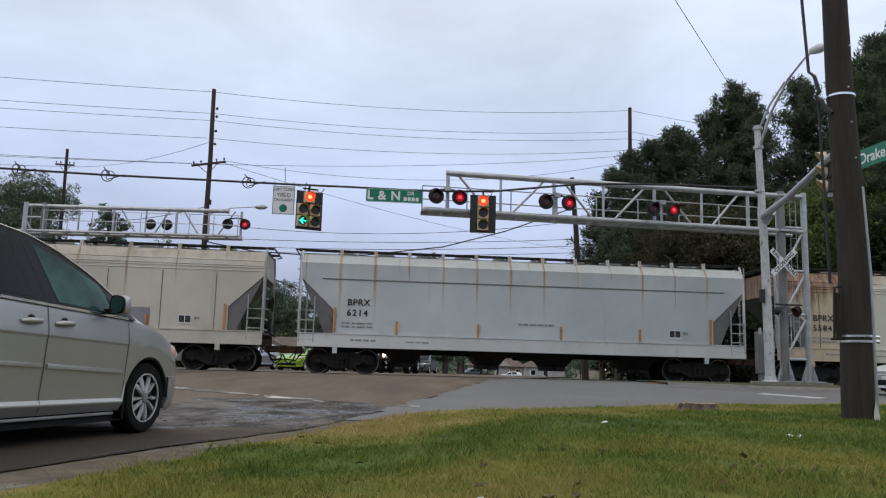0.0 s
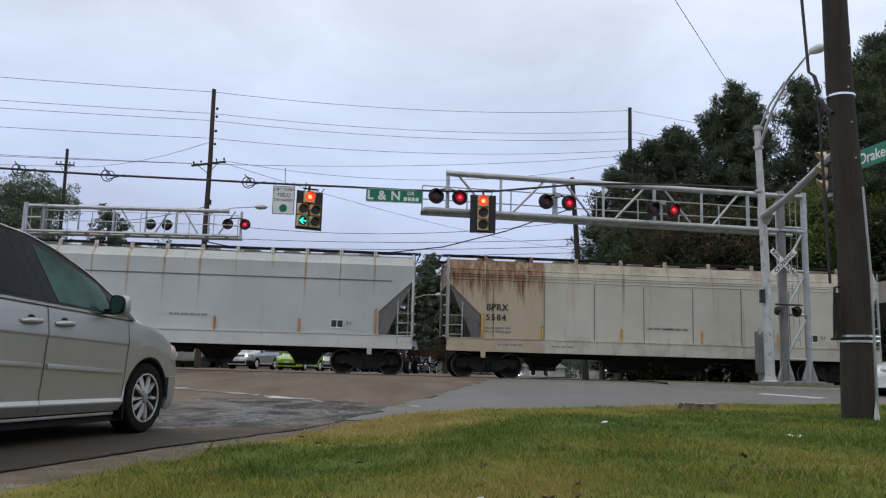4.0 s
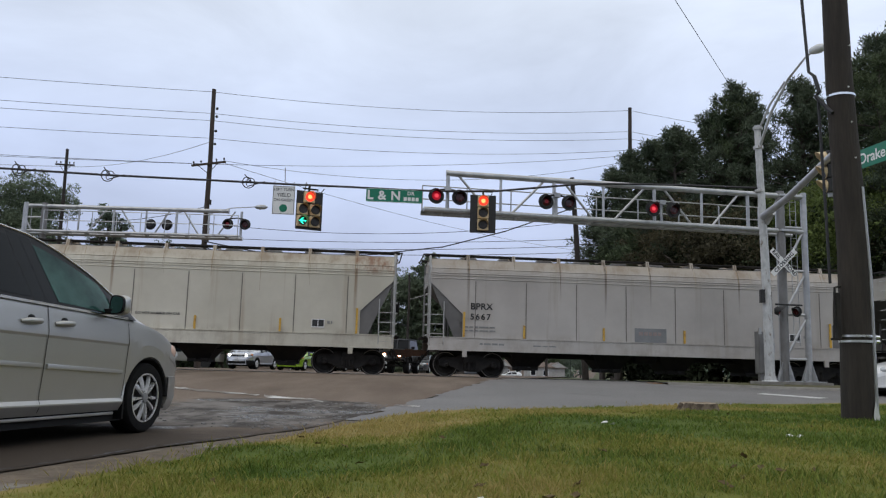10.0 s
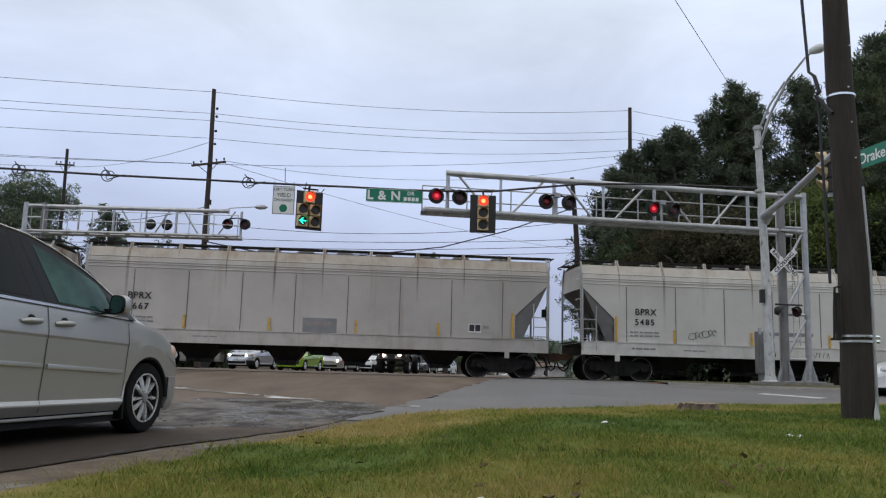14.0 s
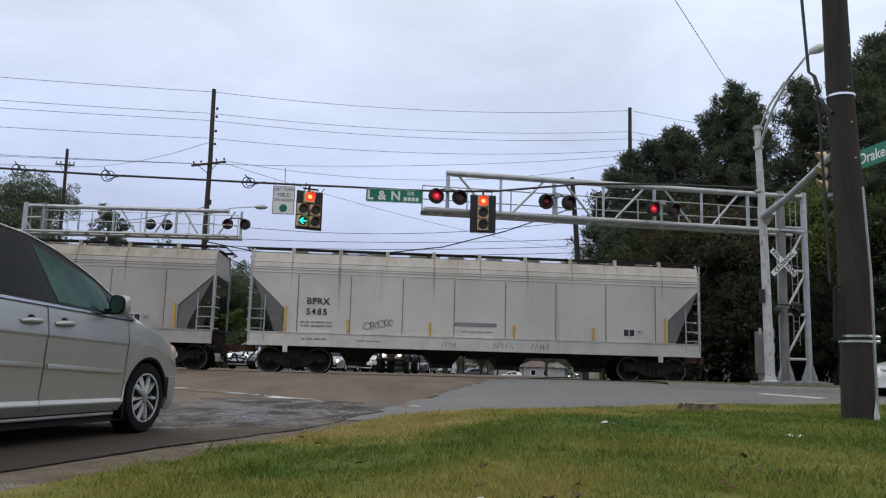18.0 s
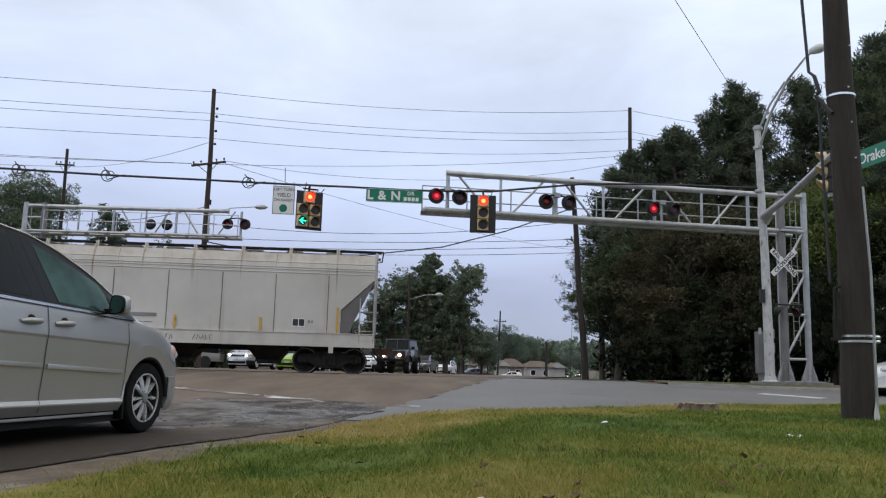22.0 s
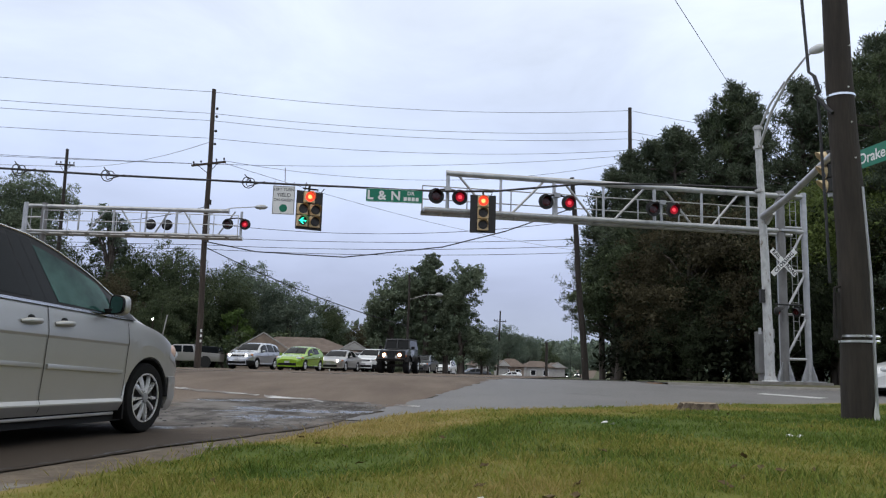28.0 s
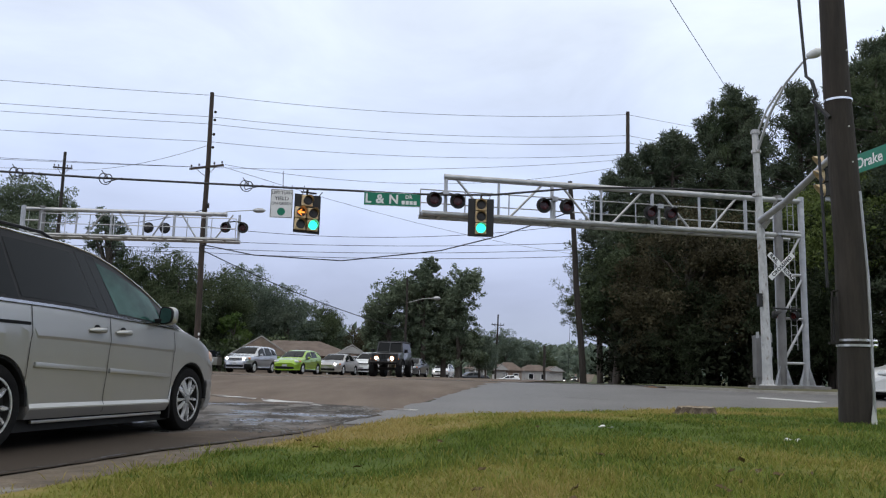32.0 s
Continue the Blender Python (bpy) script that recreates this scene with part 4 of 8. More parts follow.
        box(bm, (x, -1.62, 0.86), (0.17, 0.09, 0.26))
        part("jacking_pad", bm, body_m, w, bevel=0.01)
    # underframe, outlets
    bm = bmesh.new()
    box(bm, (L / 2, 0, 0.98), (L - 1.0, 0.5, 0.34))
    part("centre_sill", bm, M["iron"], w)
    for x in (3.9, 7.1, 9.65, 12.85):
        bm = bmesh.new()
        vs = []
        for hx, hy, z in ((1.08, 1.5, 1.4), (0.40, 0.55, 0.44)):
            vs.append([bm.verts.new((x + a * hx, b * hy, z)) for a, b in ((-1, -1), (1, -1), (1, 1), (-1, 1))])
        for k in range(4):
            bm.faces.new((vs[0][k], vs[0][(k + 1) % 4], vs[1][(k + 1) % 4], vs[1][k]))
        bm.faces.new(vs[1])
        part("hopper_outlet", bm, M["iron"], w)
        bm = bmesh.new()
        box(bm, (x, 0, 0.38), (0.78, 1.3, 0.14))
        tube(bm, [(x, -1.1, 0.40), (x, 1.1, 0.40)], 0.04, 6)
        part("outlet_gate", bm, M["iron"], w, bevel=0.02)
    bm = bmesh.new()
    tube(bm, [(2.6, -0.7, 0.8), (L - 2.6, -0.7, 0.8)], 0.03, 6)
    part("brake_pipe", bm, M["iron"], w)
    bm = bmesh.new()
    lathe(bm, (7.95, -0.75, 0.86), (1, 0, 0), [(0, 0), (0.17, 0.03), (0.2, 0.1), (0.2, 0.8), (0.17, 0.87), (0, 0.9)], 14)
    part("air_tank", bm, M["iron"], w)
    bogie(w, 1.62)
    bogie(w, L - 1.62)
    # lettering on the camera's side
    tx = {"B": 2.05, "C": 1.75, "D": 1.85, "E": 2.35, "A": 2.2}[key]
    if mark:
        letters("BPRX", 0.33, M["mark"], w, pose(tx + 0.1, -1.627, 2.58, 90, 0, 0), spread=1.08, bold=0.006)
        letters(mark, 0.31, M["mark"], w, pose(tx + 0.06, -1.627, 2.20, 90, 0, 0), spread=1.3, bold=0.006)
    bm = bmesh.new()
    bars(bm, tx - 0.5, 1.83, (0.12, 0.14, 0.0, 0.1, 0.35, 0.2), 0.055, -1.614)
    bars(bm, tx - 0.5, 1.70, (0.1, 0.16, 0.0, 0.12, 0.33, 0.22), 0.055, -1.614)
    part("weight_stencil", bm, M["markgrey"], w)
    bm = bmesh.new()
    bars(bm, 1.9, 1.22, (0.12, 0.25, 0.22, 0.2), 0.07, -1.640)
    part("sill_stencil", bm, M["markgrey"], w)
    bm = bmesh.new()
    bars(bm, 3.9, 1.20, (0.3, 0.2, 0.26), 0.05, -1.640)
    part("sill_stencil", bm, M["markgrey"], w)
    # small data panel near the trailing end
    bm = bmesh.new()
    box(bm, (L - 2.75, -1.613, 1.79), (0.46, 0.012, 0.31))
    pl = part("data_panel", bm, M["white"], w)
    for dx in (-0.11, 0.11):
        bm = bmesh.new()
        box(bm, (L - 2.75 + dx, -1.621, 1.80), (0.19, 0.006, 0.24))
        part("data_square", bm, M["mark"], pl)
    bm = bmesh.new()
    bars(bm, L - 2.42, 1.84, (0.09, 0.05), 0.1, -1.614)
    part("stencil", bm, M["markgrey"], w)
    if key == "B":
        bm = bmesh.new()
        bars(bm, 8.05, 1.98, (0.12, 0.2, 0.28, 0.22, 0.1, 0.22), 0.07, -1.614)
        part("notice_stencil", bm, M["markgrey"], w)
    elif key == "C":
        letters("DO NOT HAMMER ON CAR", 0.115, M["mark"], w, pose(8.33, -1.614, 1.97, 90, 0, 0), spread=1.1, bold=0.003)
    elif key == "D":
        bm = bmesh.new()
        box(bm, (8.35, -1.612, 1.72), (1.22, 0.012, 0.52))
        q = part("notice_board", bm, M["patchgrey"], w)
        bm = bmesh.new()
        bars(bm, 7.9, 1.78, (0.16, 0.14, 0.12, 0.15, 0.13), 0.13, -1.621)
        part("faded_words", bm, M["patchred"], q)
    elif key == "E":
        bm = bmesh.new()
        box(bm, (8.2, -1.612, 1.92), (1.6, 0.010, 0.13))
        part("overpainted_stencil", bm, M["patchgrey"], w)
        bm = bmesh.new()
        bars(bm, 7.7, 1.66, (0.2, 0.3, 0.24, 0.3), 0.035, -1.614)
        part("stencil", bm, M["markgrey"], w)
        # a scrawl in thin black lines
        bm = bmesh.new()
        rnd = random.Random(5)
        for i in range(4):
            cx = 4.25 + 0.26 * i
            tube(bm, [(cx + 0.13 * math.cos(a) * (1 + 0.3 * rnd.random()), -1.615, 1.74 + 0.05 * i + 0.12 * math.sin(a * (1 + (i % 2)))) for a in [0.45 * j for j in range(14)]], 0.009, 4)
        part("scrawl", bm, M["mark"], w, "thin black scrawled lines")
        bm = bmesh.new()
        for x0, k in ((7.0, 4), (8.9, 5), (10.3, 5)):
            for i in range(k):
                cx = x0 + 0.15 * i
                tube(bm, [(cx, -1.642, 1.08), (cx + rnd.uniform(-0.02, 0.08), -1.642, 1.26), (cx + rnd.uniform(0.02, 0.12), -1.642, rnd.uniform(1.08, 1.26))], 0.010, 4)
        part("scrawl", bm, M["mark"], w, "black scrawled marks on the sill")
    elif key == "A":
        for x in (L - 8.2, L - 5.2, L - 4.4):
            bm = bmesh.new()
            box(bm, (x, -1.611, 1.86), (0.85, 0.008, 0.62))
            part("touch_up_patch", bm, M["patchgrey"], w)
    # streaks of rust running down from the roof brackets
    rnd = random.Random(ord(key))
    spots = [1.45 + (L - 2.9) * i / (nb - 1) + rnd.uniform(-0.06, 0.06) for i in range(nb)]
    spots += [rnd.uniform(1.2, L - 1.2) for i in range(10 if key in "BC" else 6)]
    for i, x in enumerate(spots):
        h, ww = rnd.uniform(0.4, 1.6 if key in "BC" else 1.1), rnd.uniform(0.006, 0.022)
        if i >= nb:
            h, ww = h * 0.6, ww * 0.7
        bm = bmesh.new()
        rows = []
        for k in range(9):
            z = 4.28 - h * k / 8
            f = ww * (1 - 0.75 * k / 8)
            xx = x + 0.012 * noise.noise(Vector((x, z * 3, 0)))
            rows.append([(xx - f, -arc_side(z, sharp) - 0.004, z), (xx + f, -arc_side(z, sharp) - 0.004, z)])
        sheet(bm, rows)
        part("rust_streak", bm, M["streak"] if rnd.random() < 0.55 else M["streak_pale"], w)
    return w


M["ladder"] = mat("greyed_ladder_paint", (0.34, 0.34, 0.335), (0.46, 0.46, 0.45), 3, 0.6, stain=(0.2, 0.15, 0.11), stain_scale=4, stain_at=0.58)
M["white_worn"] = mat("worn_white_steel_paint", (0.56, 0.57, 0.56), (0.66, 0.66, 0.64), 3, 0.55, stain=(0.3, 0.24, 0.18), stain_scale=3, stain_at=0.62)
M["streak"] = mat("rust_streak", (0.27, 0.18, 0.10), (0.40, 0.31, 0.2), 2, 0.8)
M["streak_pale"] = mat("pale_rust_streak", (0.40, 0.34, 0.25), (0.50, 0.45, 0.36), 2, 0.8)
WAGONS = [
    (wagon("A", "", "cream covered hopper wagon with grey touch-up patches", True, M["orange"]), -54.0),
    (wagon("B", "6214", "pale blue-grey smooth-sided covered hopper wagon with rust streaks", False, M["orange"]), -36.0),
    (wagon("C", "5584", "cream covered hopper wagon with a rusted corner", True, M["yellow"]), -18.0),
    (wagon("D", "5667", "dull grey ribbed covered hopper wagon", True, M["yellow"]), 0.0),
    (wagon("E", "5485", "whitish ribbed covered hopper wagon with black scrawls", True, M["yellow"]), 18.0),
]

# ---- signals, masts, poles and wires ----
M["glasshead"] = mat("lamp_refractor_glass", (0.55, 0.56, 0.55), (0.65, 0.66, 0.64), 4, 0.25)
TURNING = []     # lamp inserts that turn: (object, home pose, times at which it flips)
BEAT, BEAT_AT, STOP_AT = 1.9, 24.02, 29.8


def lamp_insert(parent, m, r, lit, dark, arrow="", rim=None):
    """A thin lamp with a lit face at -y and a dark face behind it, turning about its upright axis."""
    bm = bmesh.new()
    if arrow == "left":
        lathe(bm, (0, 0.012, 0), (0, -1, 0), [(0, 0.0), (r, 0.0), (r, 0.004), (0, 0.006)], 20)
        k = r * 0.8
        pts = [(-k, 0), (0.05 * k, k * 0.85), (0.35 * k, k * 0.85), (-0.25 * k, 0.2 * k), (k, 0.2 * k), (k, -0.2 * k), (-0.25 * k, -0.2 * k), (0.35 * k, -0.85 * k), (0.05 * k, -0.85 * k)]
        for f in bm.faces:
            f.material_index = 1
        n0 = set(bm.faces)
        prism(bm, pts, (0, -0.006, 0), (1, 0, 0), (0, 0, 1), (0, -1, 0), 0.008)
        for f in bm.faces:
            if f not in n0:
                f.material_index = 0
    else:
        lathe(bm, (0, 0.012, 0), (0, -1, 0), [(0, -0.006), (r * 0.7, -0.004), (r, 0.0), (r, 0.012), (r * 0.75, 0.024), (r * 0.45, 0.031), (0, 0.034)], 24)
        for f in bm.faces:
            c = f.calc_center_median()
            f.material_index = 1 if c.y > -0.001 else (0 if math.hypot(c.x, c.z) < r * 0.42 else 2)
    bmesh.ops.recalc_face_normals(bm, faces=bm.faces[:])
    me = bpy.data.meshes.new("lamp")
    bm.to_mesh(me)
    bm.free()
    me.materials.append(M["red_core"] if lit is M["red_hot"] and not arrow else lit)
    me.materials.append(dark)
    me.materials.append(rim or lit)
    ob = new("lamp", me)
    ob.parent = parent
    ob.matrix_basis = m
    return ob


def flasher(parent, x, y, z, phase, front=-1, works=True, aimed=True):
    """A crossing flasher: black round backing, hood and a lamp; front is the side that it faces along y."""
    bm = bmesh.new()
    lathe(bm, (x, y, z), (0, front, 0), [(0, -0.02), (0.25, -0.02), (0.255, -0.005), (0.25, 0.0), (0, 0.0)], 26)
    disc = part("flasher", bm, M["black"], parent)
    bm = bmesh.new()
    lathe(bm, (x, y, z), (0, -front, 0), [(0.19, 0.02), (0.19, 0.10), (0.13, 0.17), (0, 0.18)], 18)
    part("housing", bm, M["black"], disc, smooth=40)
    bm = bmesh.new()
    n = 14
    pts0 = [(0.165 * math.cos(a), 0.165 * math.sin(a)) for a in [math.radians(-25 + 230 * k / n) for k in range(n + 1)]]
    vs = [[bm.verts.new((x + u, y, z + v)) for u, v in pts0],
          [bm.verts.new((x + u * 0.98, y + front * (0.10 + 0.22 * max(0, v) / 0.165), z + v * 0.98)) for u, v in pts0]]
    for k in range(n):
        bm.faces.new((vs[0][k], vs[0][k + 1], vs[1][k + 1], vs[1][k]))
    part("hood", bm, M["black"], disc)
    bm = bmesh.new()
    ring(bm, (x, y + front * 0.004, z), (0, front, 0), 0.15, 0.175, 0.03, 22)
    part("lens_rim", bm, M["black"], disc)
    home = pose(x, y + front * 0.045, z, 0, 0, 0 if front < 0 else 180)
    lamp = lamp_insert(disc, home, 0.146, M["red_on"] if aimed else M["red_aside"], M["redlens"], rim=M["red_rim"] if aimed else M["redlens"])
    flips, lit = [], None
    if not works:
        lamp.matrix_basis = home @ pose(0, 0, 0, 0, 0, 180)
        return disc
    t = 0.0
    while t < 32.0:
        on = ((t - BEAT_AT) / BEAT) % 1.0 < 0.55
        on = (on if phase else not on) and t < STOP_AT
        if lit is not None and on != lit:
            flips.append(t)
        if lit is None and not on:
            flips.append(-1)
        lit = on
        t = round(t + 0.01, 3)
    TURNING.append((lamp, home, flips))
    return disc


def cantilever(m, length, zb, ztop, label, verticals, pairs, base_z, lean=0.0):
    """A cantilever signal bridge: x from the arm's tip to its tower, z from the ground of the world."""
    w = thing("cantilever_signal", m, label, "crossing signal", "crossing cantilevers")
    bm = bmesh.new()
    tube(bm, [(0.72, 0, ztop), (length + 0.85, 0, ztop)], 0.095, 12)
    lathe(bm, (0.72, 0, ztop), (-1, 0, 0), [(0.11, 0), (0.11, 0.03), (0, 0.04)], 12)
    part("top_chord", bm, M["steel"], w, smooth=40)
    for y in (0.0, 0.75):
        bm = bmesh.new()
        tube(bm, [(0.0, y, zb), (length + 0.9, y, zb)], 0.085 if y == 0 else 0.06, 12)
        part("bottom_chord", bm, M["steel"], w, smooth=40)
    for i, x in enumerate(verticals):
        bm = bmesh.new()
        tube(bm, [(x, 0, zb), (x, 0, ztop)], 0.045 if i % 2 else 0.06, 8)
        part("upright", bm, M["steel"], w)
    for i, (a, b) in enumerate(zip(verticals, verticals[1:])):
        bm = bmesh.new()
        if i % 2 == 0:
            tube(bm, [(a + 0.3, 0, ztop), (b - 0.35, 0, zb)], 0.04, 8)
        else:
            tube(bm, [(a + 0.35, 0, zb), (b - 0.3, 0, ztop)], 0.04, 8)
        part("diagonal", bm, M["steel"], w)
    # walkway with handrails
    bm = bmesh.new()
    for y in (0.2, 0.36, 0.52, 0.68):
        box(bm, (length / 2, y, zb + 0.06), (length, 0.06, 0.03))
    part("walkway", bm, M["steel"], w)
    k = 9
    for i in range(k):
        x = 0.05 + (length - 0.4) * i / (k - 1)
        bm = bmesh.new()
        tube(bm, [(x, 0.8, zb), (x, 0.8, zb + 0.95)], 0.022, 6)
        part("rail_post", bm, M["steel"], w)
    for z in (0.5, 0.95):
        bm = bmesh.new()
        tube(bm, [(0.05, 0.8, zb + z), (length - 0.35, 0.8, zb + z)], 0.02, 6)
        part("handrail", bm, M["steel"], w)
    for i in range(10):
        bm = bmesh.new()
        box(bm, (0.6 + (length - 1) * i / 9, 0.40, zb - 0.03), (0.08, 0.62, 0.06))
        part("cross_beam", bm, M["steel"], w)
    # tower
    for x, r in ((length, 0.14), (length + 0.88, 0.105)):
        bm = bmesh.new()
        tube(bm, [(x, 0.0, base_z), (x, 0.0, ztop + 0.15)], r, 14)
        part("tower_leg", bm, M["steel_old"] if r > 0.12 else M["steel"], w, smooth=40)
        for a in range(4):
            d = Vector((math.cos(a * math.pi / 2 + 0.4), math.sin(a * math.pi / 2 + 0.4), 0))
            bm = bmesh.new()
            prism(bm, [(r, 0.0), (r + 0.22, 0.0), (r, 0.65)], (x, 0, base_z), d, (0, 0, 1), d.cross(UP), 0.015)
            part("gusset", bm, M["steel"], w)
        bm = bmesh.new()
        box(bm, (x, 0, base_z + 0.012), (0.75, 0.75, 0.03))
        part("base_plate", bm, M["steel"], w)
    bm = bmesh.new()
    tube(bm, [(length + 0.42, 0.85, base_z), (length + 0.42, 0.85, ztop)], 0.075, 10)
    part("tower_leg", bm, M["steel"], w)
    lv = [base_z + 0.75 + 1.5 * i for i in range(5) if base_z + 0.75 + 1.5 * i < ztop]
    for i, z in enumerate(lv):
        bm = bmesh.new()
        tube(bm, [(length, 0, z), (length + 0.88, 0, z)], 0.045, 8)
        part("tower_strut", bm, M["steel"], w)
        if i + 1 < len(lv):
            bm = bmesh.new()
            tube(bm, [(length + 0.08, 0, z + 0.12), (length + 0.82, 0, lv[i + 1] - 0.15)], 0.045, 8)
            part("tower_diagonal", bm, M["steel"], w)
    bm = bmesh.new()
    for dx in (0.5, 0.72):
        tube(bm, [(length + dx, 0.22, base_z + 1.2), (length + dx, 0.22, ztop)], 0.014, 5)
    for i in range(16):
        z = base_z + 1.4 + 0.32 * i
        tube(bm, [(length + 0.5, 0.22, z), (length + 0.72, 0.22, z)], 0.01, 5)
    part("tower_ladder", bm, M["steel"], w)
    for i in range(2):
        bm = bmesh.new()
        box(bm, (length + 0.2, -0.02, (zb, ztop)[i]), (0.6, 0.36, 0.08))
        part("clamp", bm, M["steel"], w, bevel=0.015)
    for x0, x1, z, front in pairs:
        xm = (x0 + x1) / 2
        bm = bmesh.new()
        tube(bm, [(x0, -0.08, z + 0.2), (xm, -0.1, z + 0.26), (x1, -0.08, z + 0.2)], 0.03, 8)
        part("crossarm", bm, M["black"], w)
        bm = bmesh.new()
        tube(bm, [(xm, -0.02, zb), (xm, -0.02, z + 0.35)], 0.05, 8)
        box(bm, (xm, -0.08, z + 0.25), (0.2, 0.16, 0.14))
        part("flasher_post", bm, M["steel"], w)
        flasher(w, x0, -0.16 if front < 0 else 0.1, z, False, front, aimed=x0 > 6 or x0 < 1)
        flasher(w, x1, -0.16 if front < 0 else 0.1, z, True, front)
    return w


A1 = math.degrees(math.atan2(2.1, 12.07))
right_arm = cantilever(pose(-0.64, 25.6, 0, 0, 0, A1), 12.42, 5.78, 7.0, "grey galvanised steel cantilever with red crossing flashers over the road",
                       (0.75, 2.5, 4.3, 6.0, 7.8, 9.5, 11.2), ((0.36, 1.12, 6.2, -1), (3.98, 4.76, 6.24, -1), (7.68, 8.40, 6.23, -1)), 0.66)
# flashers low on the tower and the crossbuck
bm = bmesh.new()
tube(bm, [(12.0, -0.2, 3.22), (12.98, -0.2, 3.22)], 0.03, 8)
part("crossarm", bm, M["black"], right_arm)
for x, turn in ((12.06, 62), (12.80, -68)):
    d = flasher(right_arm, x, -0.24, 3.0, False, -1, False)
    at = Vector((x, -0.2, 3.0))
    d.matrix_basis = Matrix.Translation(at) @ Matrix.Rotation(radians(turn), 4, "Z") @ Matrix.Scale(0.72, 4) @ Matrix.Translation(-at)

buck = thing("crossbuck_sign", Matrix.Translation((11.53, 27.42, 4.64)) @ pose(0, 0, 0, 0, 0, 6), "white crossbuck with black RAILROAD CROSSING letters on the tower", "sign")
for a, d in ((45, -0.012), (-45, 0.012)):
    bm = bmesh.new()
    box(bm, (0, d, 0), (1.20, 0.02, 0.185), Matrix.Rotation(radians(-a), 3, "Y"))
    bl = part("blade", bm, M["white"], buck, bevel=0.004)
    turn = Matrix.Rotation(radians(-a), 4, "Y")
    if a == 45:
        letters("CROSSING", 0.175, M["signblack"], bl, turn @ pose(0, d - 0.013, 0, 90, 0, 0), spread=1.15, bold=0.005)
    else:
        letters("RAIL", 0.175, M["signblack"], bl, turn @ pose(-0.36, d - 0.013, 0, 90, 0, 0), bold=0.005)
        letters("ROAD", 0.175, M["signblack"], bl, turn @ pose(0.36, d - 0.013, 0, 90, 0, 0), bold=0.005)
bm = bmesh.new()
box(bm, (0, 0.10, 0), (0.12, 0.20, 0.12))
part("bracket", bm, M["steel"], buck)

A2 = math.degrees(math.atan2(-0.1, -8.45))
left_arm = cantilever(Matrix.Translation((-9.30, 37.5, 0)) @ pose(0, 0, 0, 0, 0, A2), 9.2, 6.50, 7.78, "grey steel cantilever with crossing flashers across the track",
                      (0.1, 1.6, 3.1, 4.5, 6.0, 7.6), (), 0.5)
# its flashers stand in the world's sense: one pair towards the camera, one pair turned away
for x, ph in ((0.68, False), (-0.12, True)):
    flasher(left_arm, x, 0.16, 7.16, ph, 1, aimed=ph)
bm = bmesh.new()
tube(bm, [(0.68, 0.1, 7.4), (0.28, 0.1, 7.46), (-0.12, 0.1, 7.4)], 0.03, 8)
part("crossarm", bm, M["black"], left_arm)
for x, ph in ((4.32, False), (3.55, True)):
    flasher(left_arm, x, -0.12, 7.08, ph, -1)

# concrete footing under the near tower and the white mast
for x, y, sx in ((12.1, 27.9, 1.9), (10.27, 26.0, 0.75)):
    bm = bmesh.new()
    box(bm, (x, y, 0.53), (sx, 1.0 if sx > 1 else 0.7, 0.24), Matrix.Rotation(radians(10), 3, "Z"))
    solo("concrete_footing", bm, M["concrete"], "low concrete footing in the grass", "footing", "footings of the signal posts", bevel=0.02)

# ---- white signal mast with street light and arm ----
mast = thing("signal_mast", pose(10.27, 26.0, 0.6), "weathered white steel mast with street light and signal arm", "signal mast")
bm = bmesh.new()
tube(bm, [(0.11, 0, 0.0), (0.06, 0, 4.0), (-0.06, 0, 8.35)], [0.155, 0.13, 0.10], 16)
lathe(bm, (0.11, 0, 0), (0, 0, 1), [(0.26, 0.02), (0.26, 0.06), (0.19, 0.09), (0.17, 0.22)], 16)
for z in (6.1, 7.55, 8.2):
    lathe(bm, (-0.04, 0, z), (0, 0, 1), [(0.13, 0.0), (0.155, 0.01), (0.155, 0.10), (0.13, 0.11)], 16)
part("pole", bm, M["whitepole"], mast, smooth=40)
bm = bmesh.new()
c = [(-0.02, -0.05, 7.6), (0.22, -0.45, 8.65), (0.56, -1.05, 9.58), (0.86, -1.6, 10.06), (1.04, -1.95, 10.22)]
tube(bm, c, [0.05, 0.045, 0.04, 0.035, 0.03], 8)
tube(bm, [(0.0, -0.05, 8.25), (0.22, -0.4, 8.95), (0.52, -0.9, 9.55)], 0.035, 8)
part("lamp_arm", bm, M["steel"], mast, smooth=50)
bm = bmesh.new()
lathe(bm, (0.93, -1.78, 10.2), (0.45, -0.85, -0.02), [(0.03, 0.0), (0.09, 0.05), (0.13, 0.2), (0.15, 0.36), (0.11, 0.50), (0.0, 0.56)], 14)
part("lamp_head", bm, M["glasshead"], mast, smooth=50)
bm = bmesh.new()
tube(bm, [(0, -0.1, 5.3), (-0.02, -2.0, 5.48), (-0.25, -4.2, 5.68), (-0.5, -6.3, 5.85)], [0.115, 0.105, 0.09, 0.08], 12)
part("signal_arm", bm, M["steel"], mast, smooth=50)
bm = bmesh.new()
tube(bm, [(0.12, -0.05, 5.1), (0.12, -0.6, 5.33)], 0.09, 8)
part("arm_bracket", bm, M["steel"], mast)
for z in (1.1, 1.55):
    bm = bmesh.new()
    box(bm, (0.2, -0.02, z), (0.11, 0.14, 0.3))
    part("junction_box", bm, M["steel"], mast, bevel=0.01)
bm = bmesh.new()
box(bm, (-0.19, -0.04, 1.62), (0.07, 0.1, 0.2))
part("push_button", bm, M["steel"], mast, bevel=0.01)
bm = bmesh.new()
box(bm, (-0.12, -0.14, 2.72), (0.14, 0.16, 0.42))
part("walk_signal", bm, M["black"], mast, bevel=0.015)

